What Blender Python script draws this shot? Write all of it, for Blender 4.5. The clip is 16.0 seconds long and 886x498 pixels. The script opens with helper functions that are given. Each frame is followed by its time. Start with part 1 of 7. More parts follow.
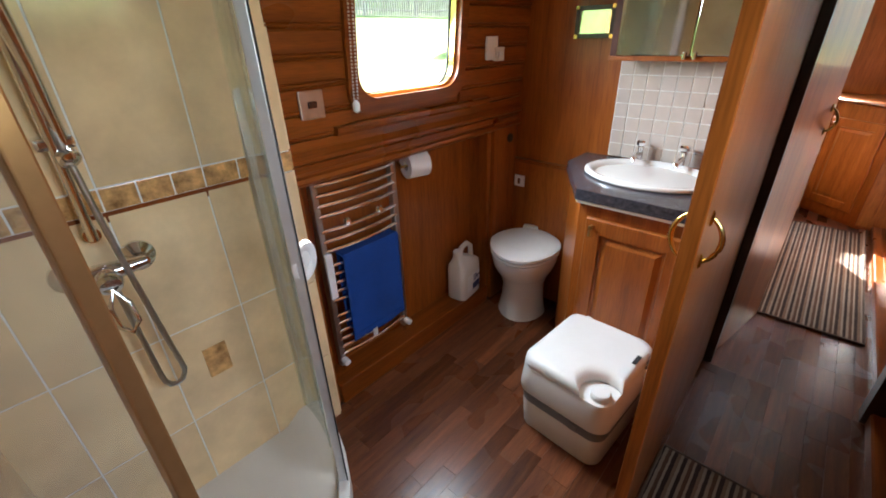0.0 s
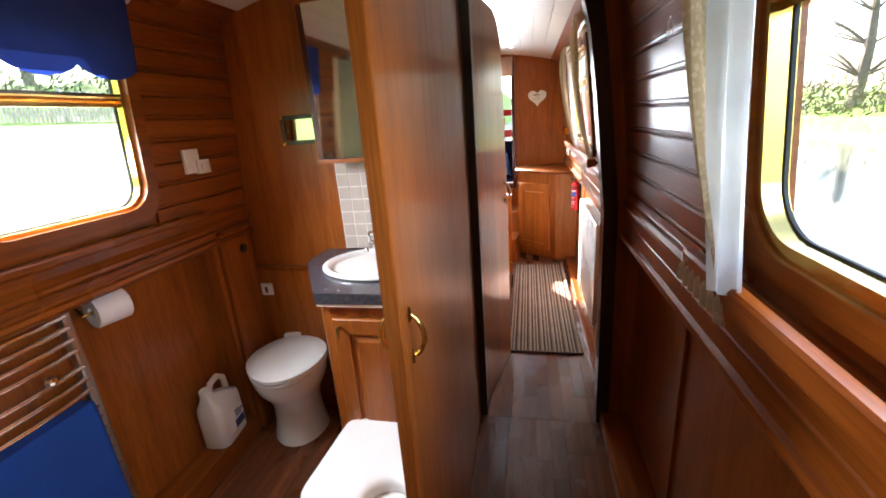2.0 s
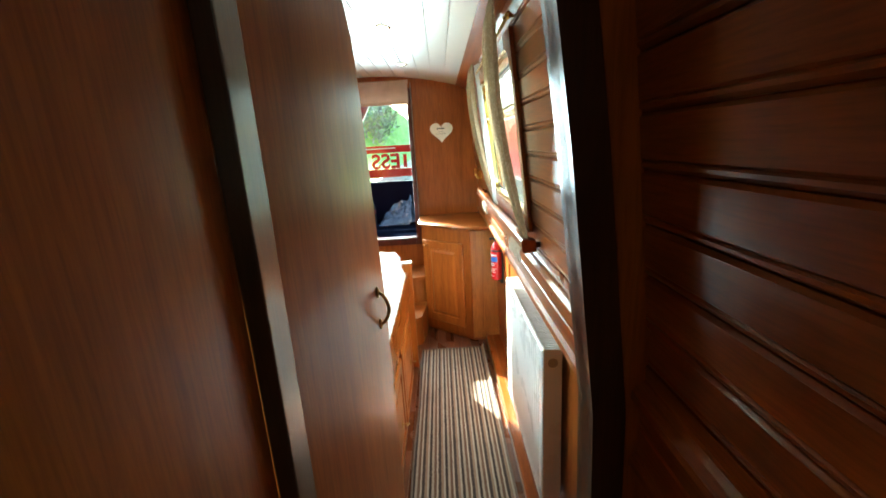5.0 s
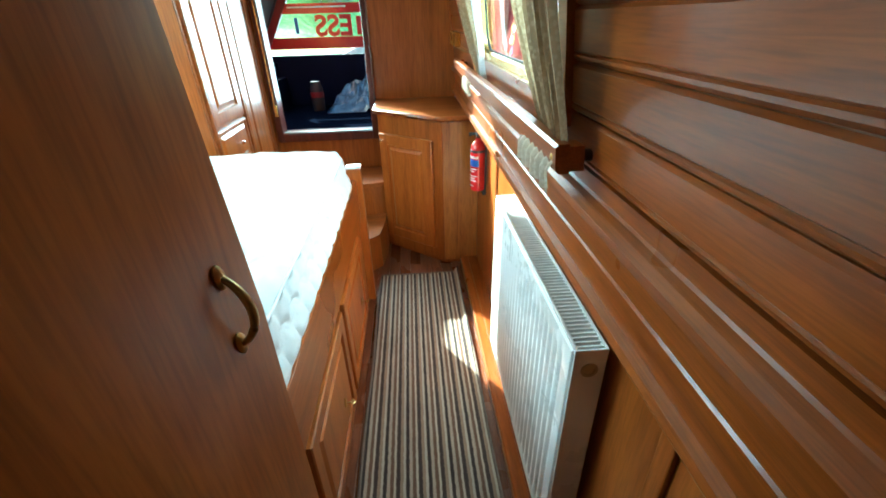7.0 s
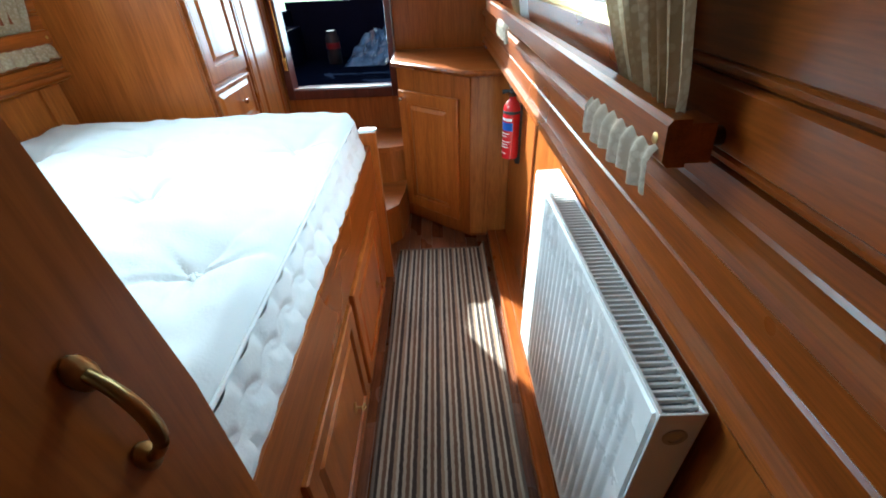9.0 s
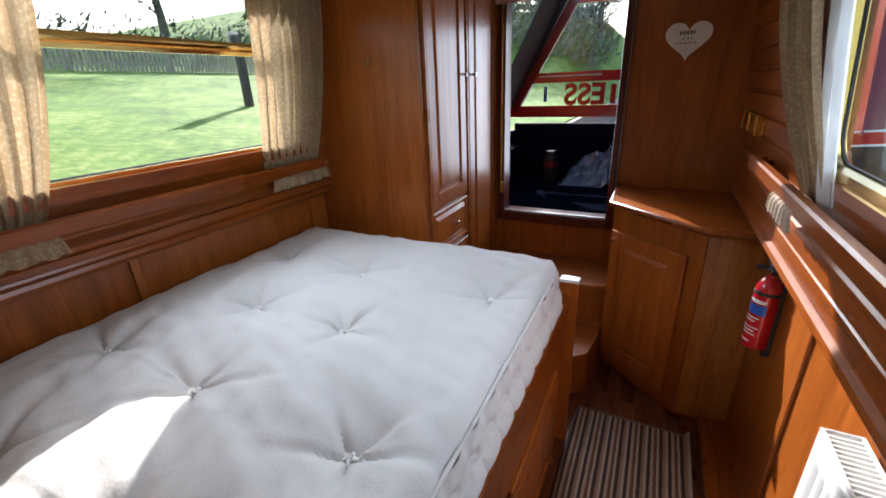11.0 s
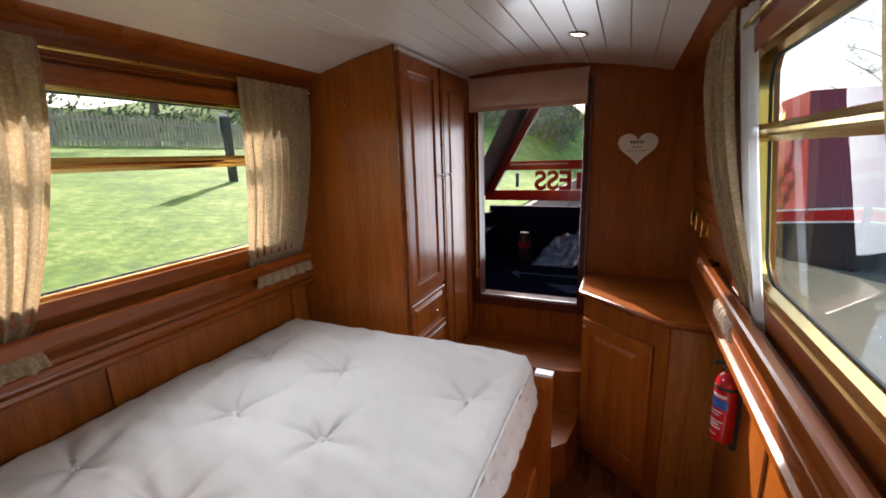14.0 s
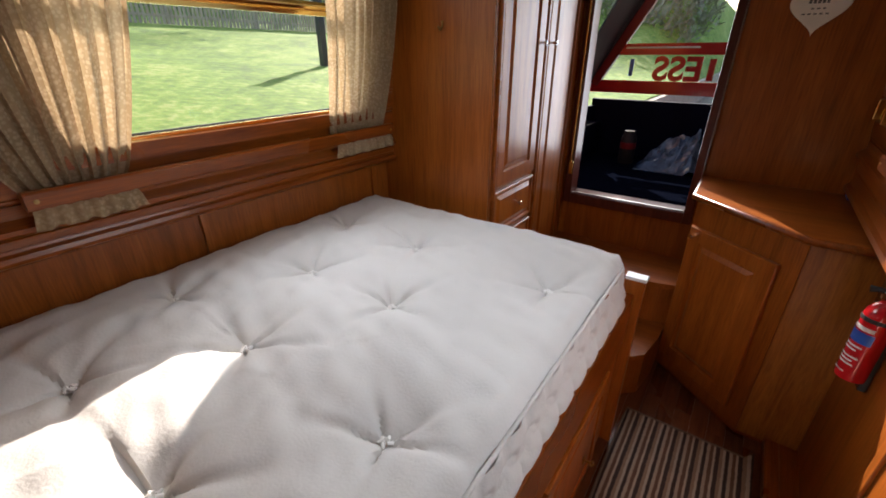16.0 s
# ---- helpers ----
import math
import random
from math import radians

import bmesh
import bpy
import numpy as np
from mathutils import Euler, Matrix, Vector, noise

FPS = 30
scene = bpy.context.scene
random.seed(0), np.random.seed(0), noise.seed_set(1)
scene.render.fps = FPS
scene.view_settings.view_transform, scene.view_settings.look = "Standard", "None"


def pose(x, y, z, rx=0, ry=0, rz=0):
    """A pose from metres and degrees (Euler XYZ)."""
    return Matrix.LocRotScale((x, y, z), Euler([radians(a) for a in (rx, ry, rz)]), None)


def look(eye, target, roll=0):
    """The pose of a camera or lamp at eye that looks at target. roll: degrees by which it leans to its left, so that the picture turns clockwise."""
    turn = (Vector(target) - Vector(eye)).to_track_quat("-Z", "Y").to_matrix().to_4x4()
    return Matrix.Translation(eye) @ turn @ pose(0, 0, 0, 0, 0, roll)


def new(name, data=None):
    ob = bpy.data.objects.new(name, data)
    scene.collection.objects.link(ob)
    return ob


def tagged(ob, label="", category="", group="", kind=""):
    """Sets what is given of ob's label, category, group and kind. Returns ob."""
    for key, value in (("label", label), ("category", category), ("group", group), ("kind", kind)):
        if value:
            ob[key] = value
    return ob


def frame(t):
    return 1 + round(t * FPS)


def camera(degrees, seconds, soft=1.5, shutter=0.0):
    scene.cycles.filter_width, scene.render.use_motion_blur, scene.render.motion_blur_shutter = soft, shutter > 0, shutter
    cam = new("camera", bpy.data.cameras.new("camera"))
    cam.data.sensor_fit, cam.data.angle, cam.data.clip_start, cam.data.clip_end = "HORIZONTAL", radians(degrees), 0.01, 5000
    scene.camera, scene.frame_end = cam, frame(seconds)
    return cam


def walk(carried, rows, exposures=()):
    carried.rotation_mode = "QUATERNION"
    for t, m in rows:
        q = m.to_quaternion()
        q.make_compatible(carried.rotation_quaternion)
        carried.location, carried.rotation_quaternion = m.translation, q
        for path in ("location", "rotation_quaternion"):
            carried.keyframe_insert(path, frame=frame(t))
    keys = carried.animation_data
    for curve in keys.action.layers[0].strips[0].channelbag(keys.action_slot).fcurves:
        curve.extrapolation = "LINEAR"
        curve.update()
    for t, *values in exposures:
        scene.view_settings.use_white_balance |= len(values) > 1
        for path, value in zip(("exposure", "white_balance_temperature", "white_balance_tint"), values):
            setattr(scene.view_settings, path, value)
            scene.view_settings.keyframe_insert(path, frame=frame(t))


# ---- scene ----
cam = camera(93.8, 16.0, soft=1.8)
PATH = [
    (0, (0.36, -0.573, 1.427), (-0.847, 0.734, 0.513), -1.8),
    (0.5, (0.37, -0.57, 1.412), (-0.805, 0.759, 0.487), -2.5),
    (1, (0.398, -0.554, 1.43), (-0.602, 0.992, 0.649), -5.4),
    (1.5, (0.446, -0.524, 1.457), (-0.232, 1.238, 0.797), -3.2),
    (1.7, (0.452, -0.482, 1.457), (-0.124, 1.325, 0.82), -2.9),
    (2, (0.488, -0.383, 1.466), (0.08, 1.481, 0.866), -4.3),
    (2.5, (0.509, -0.232, 1.485), (0.21, 1.69, 1.021), -3.3),
    (3, (0.499, -0.079, 1.486), (0.35, 1.84, 0.941), -4.3),
    (3.5, (0.459, 0.09, 1.507), (0.493, 2.001, 0.918), -4.6),
    (4, (0.488, 0.295, 1.509), (0.475, 2.215, 0.951), -3.4),
    (4.2, (0.512, 0.387, 1.527), (0.497, 2.327, 1.041), -3.6),
    (6.3, (0.574, 1.317, 1.44), (0.571, 3.21, 0.793), -3.0),
    (6.5, (0.578, 1.372, 1.424), (0.57, 3.233, 0.691), -2.9),
    (7, (0.591, 1.478, 1.365), (0.699, 3.223, 0.392), -1.6),
    (7.5, (0.581, 1.538, 1.31), (0.71, 3.149, 0.131), -1.3),
    (8, (0.583, 1.555, 1.278), (0.716, 3.085, -0.003), -1.4),
    (8.5, (0.595, 1.585, 1.274), (0.669, 3.14, 0.019), -2.2),
    (9, (0.595, 1.72, 1.318), (0.585, 3.366, 0.182), -2.6),
    (9.5, (0.609, 1.778, 1.35), (0.318, 3.53, 0.43), -3.7),
    (10, (0.615, 1.849, 1.416), (0.227, 3.649, 0.634), -1.1),
    (10.2, (0.59, 1.9, 1.424), (0.102, 3.691, 0.679), -1.0),
    (12.3, (0.495, 1.984, 1.523), (-0.582, 3.492, 0.771), -3.8),
    (12.5, (0.501, 1.975, 1.536), (-0.555, 3.532, 0.856), -3.9),
    (13, (0.515, 1.953, 1.573), (-0.493, 3.598, 1.045), -2.5),
    (13.5, (0.529, 1.938, 1.586), (-0.387, 3.655, 1.126), -2.0),
    (14, (0.549, 1.931, 1.591), (-0.249, 3.712, 1.154), -1.9),
    (14.5, (0.532, 1.929, 1.589), (-0.413, 3.641, 1.169), -1.2),
    (15, (0.504, 1.935, 1.564), (-0.562, 3.552, 1.063), 0.5),
    (15.5, (0.5, 1.959, 1.531), (-0.576, 3.518, 0.888), 0.5),
    (16, (0.486, 2.019, 1.459), (-0.575, 3.482, 0.602), -0.3),
]
EXPOSURES = [(0, 3.15, 6200, 8), (2.5, 3.45, 6500, 12), (4.2, 3.55, 6350, -4), (6.3, 3.25, 4950, -27), (8.5, 2.9, 4950, -22), (9.5, 2.10, 5150, 1), (10.2, 1.35, 5450, 7), (12.3, 1.3, 6500, 14), (16, 1.2, 6650, 14)]
walk(cam, [(t, look(eye, target, roll)) for t, eye, target, roll in PATH], EXPOSURES)

# ---- daylight ----
SUN_WAY = Vector((0.65, -1.0, -0.60)).normalized()
world = bpy.data.worlds.new("sky")
scene.world = world
world.use_nodes = True
wn = world.node_tree
sky = wn.nodes.new("ShaderNodeTexSky")
sky.sky_type = "NISHITA"
sky.sun_disc = False
sky.sun_elevation = math.asin(-SUN_WAY.z)
sky.sun_rotation = math.atan2(-SUN_WAY.x, -SUN_WAY.y)
sky.dust_density = 2.0
wn.nodes["Background"].inputs["Strength"].default_value = 0.15
wn.links.new(sky.outputs["Color"], wn.nodes["Background"].inputs["Color"])
sun = new("sun", bpy.data.lights.new("sun", "SUN"))
sun.data.energy, sun.data.angle, sun.data.color = 5.0, radians(0.6), (1.0, 0.93, 0.84)
sun.matrix_basis = look((-6.5, 10, 6), Vector((-6.5, 10, 6)) + SUN_WAY)


def sky_lamp(name, where, toward, wide, high, watts):
    """The sky's light in an opening."""
    l = new(name, bpy.data.lights.new(name, "AREA"))
    l.data.shape, l.data.size, l.data.size_y, l.data.energy, l.data.color = "RECTANGLE", wide, high, watts, SKY_TINT
    l.data.spread = radians(125)
    l.matrix_basis = look(where, Vector(where) + Vector(toward))


SKY_TINT = (0.84, 0.92, 1.0)
sky_lamp("window_light", (-0.900, 0.61, 1.525), (1, 0, -0.75), 0.34, 0.40, 2.1)
sky_lamp("window_light", (0.900, -0.06, 1.525), (-1, 0, -0.75), 0.62, 0.40, 0.75)
sky_lamp("window_light", (-0.900, 2.83, 1.525), (1, 0, -0.75), 0.95, 0.50, 2.9)
sky_lamp("window_light", (0.900, 2.74, 1.525), (-1, 0, -0.75), 0.86, 0.50, 1.9)
sky_lamp("hatch_light", (0.02, 4.62, 1.32), (0, -1, -0.2), 0.44, 0.90, 2.2)


# ---- materials ----
def shader(name):
    m = bpy.data.materials.new(name)
    m.use_nodes = True
    return m, m.node_tree, m.node_tree.nodes["Principled BSDF"]


def put(tree, kind, **values):
    n = tree.nodes.new(kind)
    for k, v in values.items():
        n.inputs[k].default_value = v
    return n


def ramp(tree, stops):
    n = tree.nodes.new("ShaderNodeValToRGB")
    while len(n.color_ramp.elements) < len(stops):
        n.color_ramp.elements.new(0.5)
    for e, (p, c) in zip(n.color_ramp.elements, stops):
        e.position, e.color = p, (*c, 1)
    return n


def own_coords(tree, scale):
    """Object coordinates, shifted for each object, scaled."""
    co, info = tree.nodes.new("ShaderNodeTexCoord"), tree.nodes.new("ShaderNodeObjectInfo")
    mul = put(tree, "ShaderNodeVectorMath", **{})
    mul.operation = "SCALE"
    mul.inputs[0].default_value = (7.3, 3.1, 5.7)
    tree.links.new(info.outputs["Random"], mul.inputs["Scale"])
    add = tree.nodes.new("ShaderNodeVectorMath")
    tree.links.new(co.outputs["Object"], add.inputs[0])
    tree.links.new(mul.outputs[0], add.inputs[1])
    mp = put(tree, "ShaderNodeMapping", Scale=scale)
    tree.links.new(add.outputs[0], mp.inputs["Vector"])
    return mp, info, add


def wood(name, dark, mid, light, grain=(14, 14, 0.8), rough=0.38, coat=0.3, vary=0.25, bump=0.08):
    m, t, b = shader(name)
    mp, info, base = own_coords(t, grain)
    n1 = put(t, "ShaderNodeTexNoise", Scale=1.6, Detail=6.0, Roughness=0.62, Distortion=0.7)
    t.links.new(mp.outputs[0], n1.inputs["Vector"])
    r = ramp(t, [(0.3, dark), (0.5, mid), (0.72, light)])
    t.links.new(n1.outputs["Fac"], r.inputs["Fac"])
    # pores
    fine = put(t, "ShaderNodeMapping", Scale=tuple(g * 9 for g in grain))
    t.links.new(base.outputs[0], fine.inputs["Vector"])
    n2 = put(t, "ShaderNodeTexNoise", Scale=2.0, Detail=3.0)
    t.links.new(fine.outputs[0], n2.inputs["Vector"])
    # broad patches of tone
    n3 = put(t, "ShaderNodeTexNoise", Scale=2.4, Detail=2.0)
    t.links.new(base.outputs[0], n3.inputs["Vector"])
    tone = put(t, "ShaderNodeMapRange", **{"To Min": 1.0 - vary, "To Max": 1.0 + vary})
    t.links.new(n3.outputs["Fac"], tone.inputs["Value"])
    each = put(t, "ShaderNodeMapRange", **{"To Min": 1.0 - 0.6 * vary, "To Max": 1.0 + 0.6 * vary})
    t.links.new(info.outputs["Random"], each.inputs["Value"])
    pore = put(t, "ShaderNodeMapRange", **{"From Min": 0.3, "From Max": 0.6, "To Min": 0.72, "To Max": 1.0})
    t.links.new(n2.outputs["Fac"], pore.inputs["Value"])
    a = t.nodes.new("ShaderNodeMath"); a.operation = "MULTIPLY"
    t.links.new(tone.outputs[0], a.inputs[0]); t.links.new(each.outputs[0], a.inputs[1])
    c = t.nodes.new("ShaderNodeMath"); c.operation = "MULTIPLY"
    t.links.new(a.outputs[0], c.inputs[0]); t.links.new(pore.outputs[0], c.inputs[1])
    s = t.nodes.new("ShaderNodeVectorMath"); s.operation = "SCALE"
    t.links.new(r.outputs["Color"], s.inputs[0]); t.links.new(c.outputs[0], s.inputs["Scale"])
    t.links.new(s.outputs[0], b.inputs["Base Color"])
    bp = put(t, "ShaderNodeBump", Strength=bump, Distance=0.002)
    t.links.new(n2.outputs["Fac"], bp.inputs["Height"])
    t.links.new(bp.outputs[0], b.inputs["Normal"])
    rr = put(t, "ShaderNodeMapRange", **{"To Min": rough - 0.08, "To Max": rough + 0.12})
    t.links.new(n3.outputs["Fac"], rr.inputs["Value"])
    t.links.new(rr.outputs[0], b.inputs["Roughness"])
    b.inputs["Coat Weight"].default_value = 0.5 * coat
    b.inputs["Specular IOR Level"].default_value = 0.32
    b.inputs["Coat Roughness"].default_value = 0.18
    return m


def plain(name, colour, rough=0.5, metal=0.0, coat=0.0, vary=0.12, scale=6.0, bump=0.0, bump_scale=60.0, spec=0.5):
    m, t, b = shader(name)
    mp, info, base = own_coords(t, (1, 1, 1))
    n = put(t, "ShaderNodeTexNoise", Scale=scale, Detail=5.0, Roughness=0.6)
    t.links.new(mp.outputs[0], n.inputs["Vector"])
    r = ramp(t, [(0.25, tuple(c * (1 - vary) for c in colour)), (0.75, tuple(min(1, c * (1 + vary)) for c in colour))])
    t.links.new(n.outputs["Fac"], r.inputs["Fac"])
    t.links.new(r.outputs["Color"], b.inputs["Base Color"])
    rr = put(t, "ShaderNodeMapRange", **{"To Min": max(0.02, rough - 0.07), "To Max": rough + 0.07})
    t.links.new(n.outputs["Fac"], rr.inputs["Value"])
    t.links.new(rr.outputs[0], b.inputs["Roughness"])
    b.inputs["Metallic"].default_value = metal
    b.inputs["Specular IOR Level"].default_value = spec
    b.inputs["Coat Weight"].default_value = coat
    if bump:
        n2 = put(t, "ShaderNodeTexNoise", Scale=bump_scale, Detail=4.0)
        t.links.new(mp.outputs[0], n2.inputs["Vector"])
        bp = put(t, "ShaderNodeBump", Strength=bump, Distance=0.004)
        t.links.new(n2.outputs["Fac"], bp.inputs["Height"])
        t.links.new(bp.outputs[0], b.inputs["Normal"])
    return m


def stripes(name, colours, pitch, axis=0):
    """Woven stripes that run along the mat."""
    m, t, b = shader(name)
    co = t.nodes.new("ShaderNodeTexCoord")
    sp = t.nodes.new("ShaderNodeSeparateXYZ")
    t.links.new(co.outputs["Object"], sp.inputs[0])
    nz = put(t, "ShaderNodeTexNoise", Scale=60.0, Detail=3.0)
    t.links.new(co.outputs["Object"], nz.inputs["Vector"])
    jit = put(t, "ShaderNodeMath"); jit.operation = "MULTIPLY_ADD"
    jit.inputs[1].default_value = 0.006
    t.links.new(nz.outputs["Fac"], jit.inputs[0]); t.links.new(sp.outputs[axis], jit.inputs[2])
    d = t.nodes.new("ShaderNodeMath"); d.operation = "DIVIDE"
    d.inputs[1].default_value = pitch
    t.links.new(jit.outputs[0], d.inputs[0])
    f = t.nodes.new("ShaderNodeMath"); f.operation = "FRACT"
    t.links.new(d.outputs[0], f.inputs[0])
    r = ramp(t, colours)
    r.color_ramp.interpolation = "CONSTANT"
    t.links.new(f.outputs[0], r.inputs["Fac"])
    worn = put(t, "ShaderNodeTexNoise", Scale=7.0, Detail=5.0)
    t.links.new(co.outputs["Object"], worn.inputs["Vector"])
    mr = put(t, "ShaderNodeMapRange", **{"To Min": 0.75, "To Max": 1.25})
    t.links.new(worn.outputs["Fac"], mr.inputs["Value"])
    s = t.nodes.new("ShaderNodeVectorMath"); s.operation = "SCALE"
    t.links.new(r.outputs["Color"], s.inputs[0]); t.links.new(mr.outputs[0], s.inputs["Scale"])
    t.links.new(s.outputs[0], b.inputs["Base Color"])
    rib = put(t, "ShaderNodeTexNoise", Scale=260.0, Detail=2.0)
    t.links.new(co.outputs["Object"], rib.inputs["Vector"])
    bp = put(t, "ShaderNodeBump", Strength=0.5, Distance=0.004)
    t.links.new(rib.outputs["Fac"], bp.inputs["Height"]); t.links.new(bp.outputs[0], b.inputs["Normal"])
    b.inputs["Roughness"].default_value = 0.95
    return m


def cloth(name, colour, spots=None, lit=0.35, spot_scale=38.0):
    """A curtain stuff, lit through from behind, with a small printed sprig."""
    m, t, b = shader(name)
    co = t.nodes.new("ShaderNodeTexCoord")
    n = put(t, "ShaderNodeTexNoise", Scale=9.0, Detail=4.0)
    t.links.new(co.outputs["Object"], n.inputs["Vector"])
    r = ramp(t, [(0.3, tuple(c * 0.85 for c in colour)), (0.7, tuple(c * 1.1 for c in colour))])
    t.links.new(n.outputs["Fac"], r.inputs["Fac"])
    out = r.outputs["Color"]
    if spots:
        v = put(t, "ShaderNodeTexVoronoi", Scale=spot_scale)
        t.links.new(co.outputs["Object"], v.inputs["Vector"])
        k = ramp(t, [(0.36, (1, 1, 1)), (0.5, (0, 0, 0))])
        t.links.new(v.outputs["Distance"], k.inputs["Fac"])
        mx = t.nodes.new("ShaderNodeMix"); mx.data_type = "RGBA"
        t.links.new(k.outputs["Color"], mx.inputs[0])
        t.links.new(out, mx.inputs[6]); mx.inputs[7].default_value = (*spots, 1)
        out = mx.outputs[2]
    t.links.new(out, b.inputs["Base Color"])
    b.inputs["Roughness"].default_value = 0.95
    tr = t.nodes.new("ShaderNodeBsdfTranslucent")
    t.links.new(out, tr.inputs["Color"])
    mix = put(t, "ShaderNodeMixShader", Fac=lit)
    t.links.new(b.outputs[0], mix.inputs[1]); t.links.new(tr.outputs[0], mix.inputs[2])
    t.links.new(mix.outputs[0], t.nodes["Material Output"].inputs["Surface"])
    return m


def grazing(t, low=0.04):
    """Mirror share of a pane, growing at grazing views alike from both sides."""
    lw = put(t, "ShaderNodeLayerWeight", Blend=0.5)
    p = t.nodes.new("ShaderNodeMath"); p.operation = "POWER"
    p.inputs[1].default_value = 5.0
    t.links.new(lw.outputs["Facing"], p.inputs[0])
    mr = put(t, "ShaderNodeMapRange", **{"To Min": low, "To Max": 1.0})
    t.links.new(p.outputs[0], mr.inputs["Value"])
    return mr


def glass(name, tint=(1, 1, 1), rough=0.0):
    m, t, b = shader(name)
    tr = put(t, "ShaderNodeBsdfTransparent", Color=(*tint, 1))
    gl = put(t, "ShaderNodeBsdfGlossy", Roughness=rough)
    fr = grazing(t, 0.03)
    mix = t.nodes.new("ShaderNodeMixShader")
    t.links.new(fr.outputs[0], mix.inputs[0])
    t.links.new(tr.outputs[0], mix.inputs[1]); t.links.new(gl.outputs[0], mix.inputs[2])
    t.links.new(mix.outputs[0], t.nodes["Material Output"].inputs["Surface"])
    return m


def milky_glass(name, tint, haze):
    """Shower glass; a thin pale diffuse share stands in for its milky reflections."""
    m, t, b = shader(name)
    tr = put(t, "ShaderNodeBsdfTransparent", Color=(*tint, 1))
    co = t.nodes.new("ShaderNodeTexCoord")
    n = put(t, "ShaderNodeTexNoise", Scale=5.0, Detail=5.0)
    t.links.new(co.outputs["Object"], n.inputs["Vector"])
    mr = put(t, "ShaderNodeMapRange", **{"From Min": 0.3, "From Max": 0.7, "To Min": 0.6 * haze, "To Max": 1.3 * haze})
    t.links.new(n.outputs["Fac"], mr.inputs["Value"])
    b.inputs["Base Color"].default_value = (0.72, 0.80, 0.76, 1)
    b.inputs["Roughness"].default_value = 0.15
    a = t.nodes.new("ShaderNodeMixShader")
    t.links.new(mr.outputs[0], a.inputs[0])
    t.links.new(tr.outputs[0], a.inputs[1]); t.links.new(b.outputs[0], a.inputs[2])
    gl = put(t, "ShaderNodeBsdfGlossy", Roughness=0.02)
    fr = grazing(t)
    mix = t.nodes.new("ShaderNodeMixShader")
    t.links.new(fr.outputs[0], mix.inputs[0])
    t.links.new(a.outputs[0], mix.inputs[1]); t.links.new(gl.outputs[0], mix.inputs[2])
    t.links.new(mix.outputs[0], t.nodes["Material Output"].inputs["Surface"])
    return m


def lamp_glow(name, strength):
    m, t, b = shader(name)
    b.inputs["Emission Color"].default_value = (1, 0.86, 0.65, 1)
    b.inputs["Emission Strength"].default_value = strength
    return m


M_VENEER = wood("oak_veneer", (0.213, 0.050, 0.0055), (0.319, 0.084, 0.0110), (0.383, 0.112, 0.0156), (9, 9, 0.55), 0.34, 0.35, 0.20, 0.05)
M_BOARD = wood("varnished_board", (0.160, 0.034, 0.0037), (0.250, 0.060, 0.0064), (0.319, 0.085, 0.0110), (14, 0.9, 14), 0.30, 0.4, 0.26, 0.10)
M_TRIM = wood("varnished_trim", (0.165, 0.035, 0.0037), (0.250, 0.060, 0.0064), (0.319, 0.084, 0.0110), (22, 0.9, 22), 0.28, 0.45, 0.18, 0.08)
M_PANEL = wood("oak_panel", (0.218, 0.052, 0.0055), (0.324, 0.086, 0.0110), (0.395, 0.116, 0.0166), (12, 12, 0.8), 0.34, 0.35, 0.20, 0.08)
M_ACROSS = wood("oak_across", (0.218, 0.052, 0.0055), (0.324, 0.086, 0.0110), (0.395, 0.116, 0.0166), (0.9, 12, 12), 0.34, 0.35, 0.20, 0.08)
M_OAKRAW = wood("oak_side_grain", (0.202, 0.058, 0.0083), (0.383, 0.134, 0.0230), (0.447, 0.162, 0.0304), (16, 16, 1.1), 0.42, 0.2, 0.14, 0.12)
M_DARK = wood("dark_stained_wood", (0.026, 0.009, 0.004), (0.046, 0.015, 0.006), (0.070, 0.023, 0.010), (14, 14, 0.8), 0.30, 0.5, 0.2, 0.06)
M_MAHOG = wood("mahogany", (0.060, 0.013, 0.008), (0.090, 0.019, 0.011), (0.12, 0.026, 0.014), (14, 14, 0.8), 0.34, 0.15, 0.2, 0.06)
M_PLANK = wood("laminate_plank", (0.085, 0.025, 0.010), (0.150, 0.047, 0.018), (0.22, 0.076, 0.030), (20, 1.6, 20), 0.27, 0.3, 0.48, 0.06)
M_CEIL = plain("cream_ceiling_paint", (0.66, 0.61, 0.56), 0.36, 0.0, 0.1, 0.05, 3.0)
M_WHITE = plain("white_enamel", (0.80, 0.80, 0.78), 0.28, 0.0, 0.3, 0.04, 4.0)
M_CREAMP = plain("cream_plastic", (0.76, 0.72, 0.64), 0.35, 0.0, 0.1, 0.04, 5.0)
M_PLASTIC = plain("white_plastic", (0.78, 0.77, 0.74), 0.38, 0.0, 0.0, 0.05, 5.0)
M_GREYP = plain("grey_plastic", (0.16, 0.17, 0.18), 0.45, 0.0, 0.0, 0.08, 8.0)
M_CERAMIC = plain("white_ceramic", (0.82, 0.80, 0.76), 0.12, 0.0, 0.6, 0.03, 4.0)
M_CHROME = plain("chrome", (0.78, 0.78, 0.78), 0.10, 1.0, 0.0, 0.05, 20.0)
M_STEEL = plain("brushed_steel", (0.42, 0.40, 0.37), 0.34, 1.0, 0.0, 0.10, 40.0)
M_ALU = plain("satin_aluminium", (0.72, 0.72, 0.72), 0.42, 0.7, 0.0, 0.06, 12.0)
M_BRASS = plain("polished_brass", (0.72, 0.50, 0.16), 0.20, 1.0, 0.0, 0.10, 14.0)
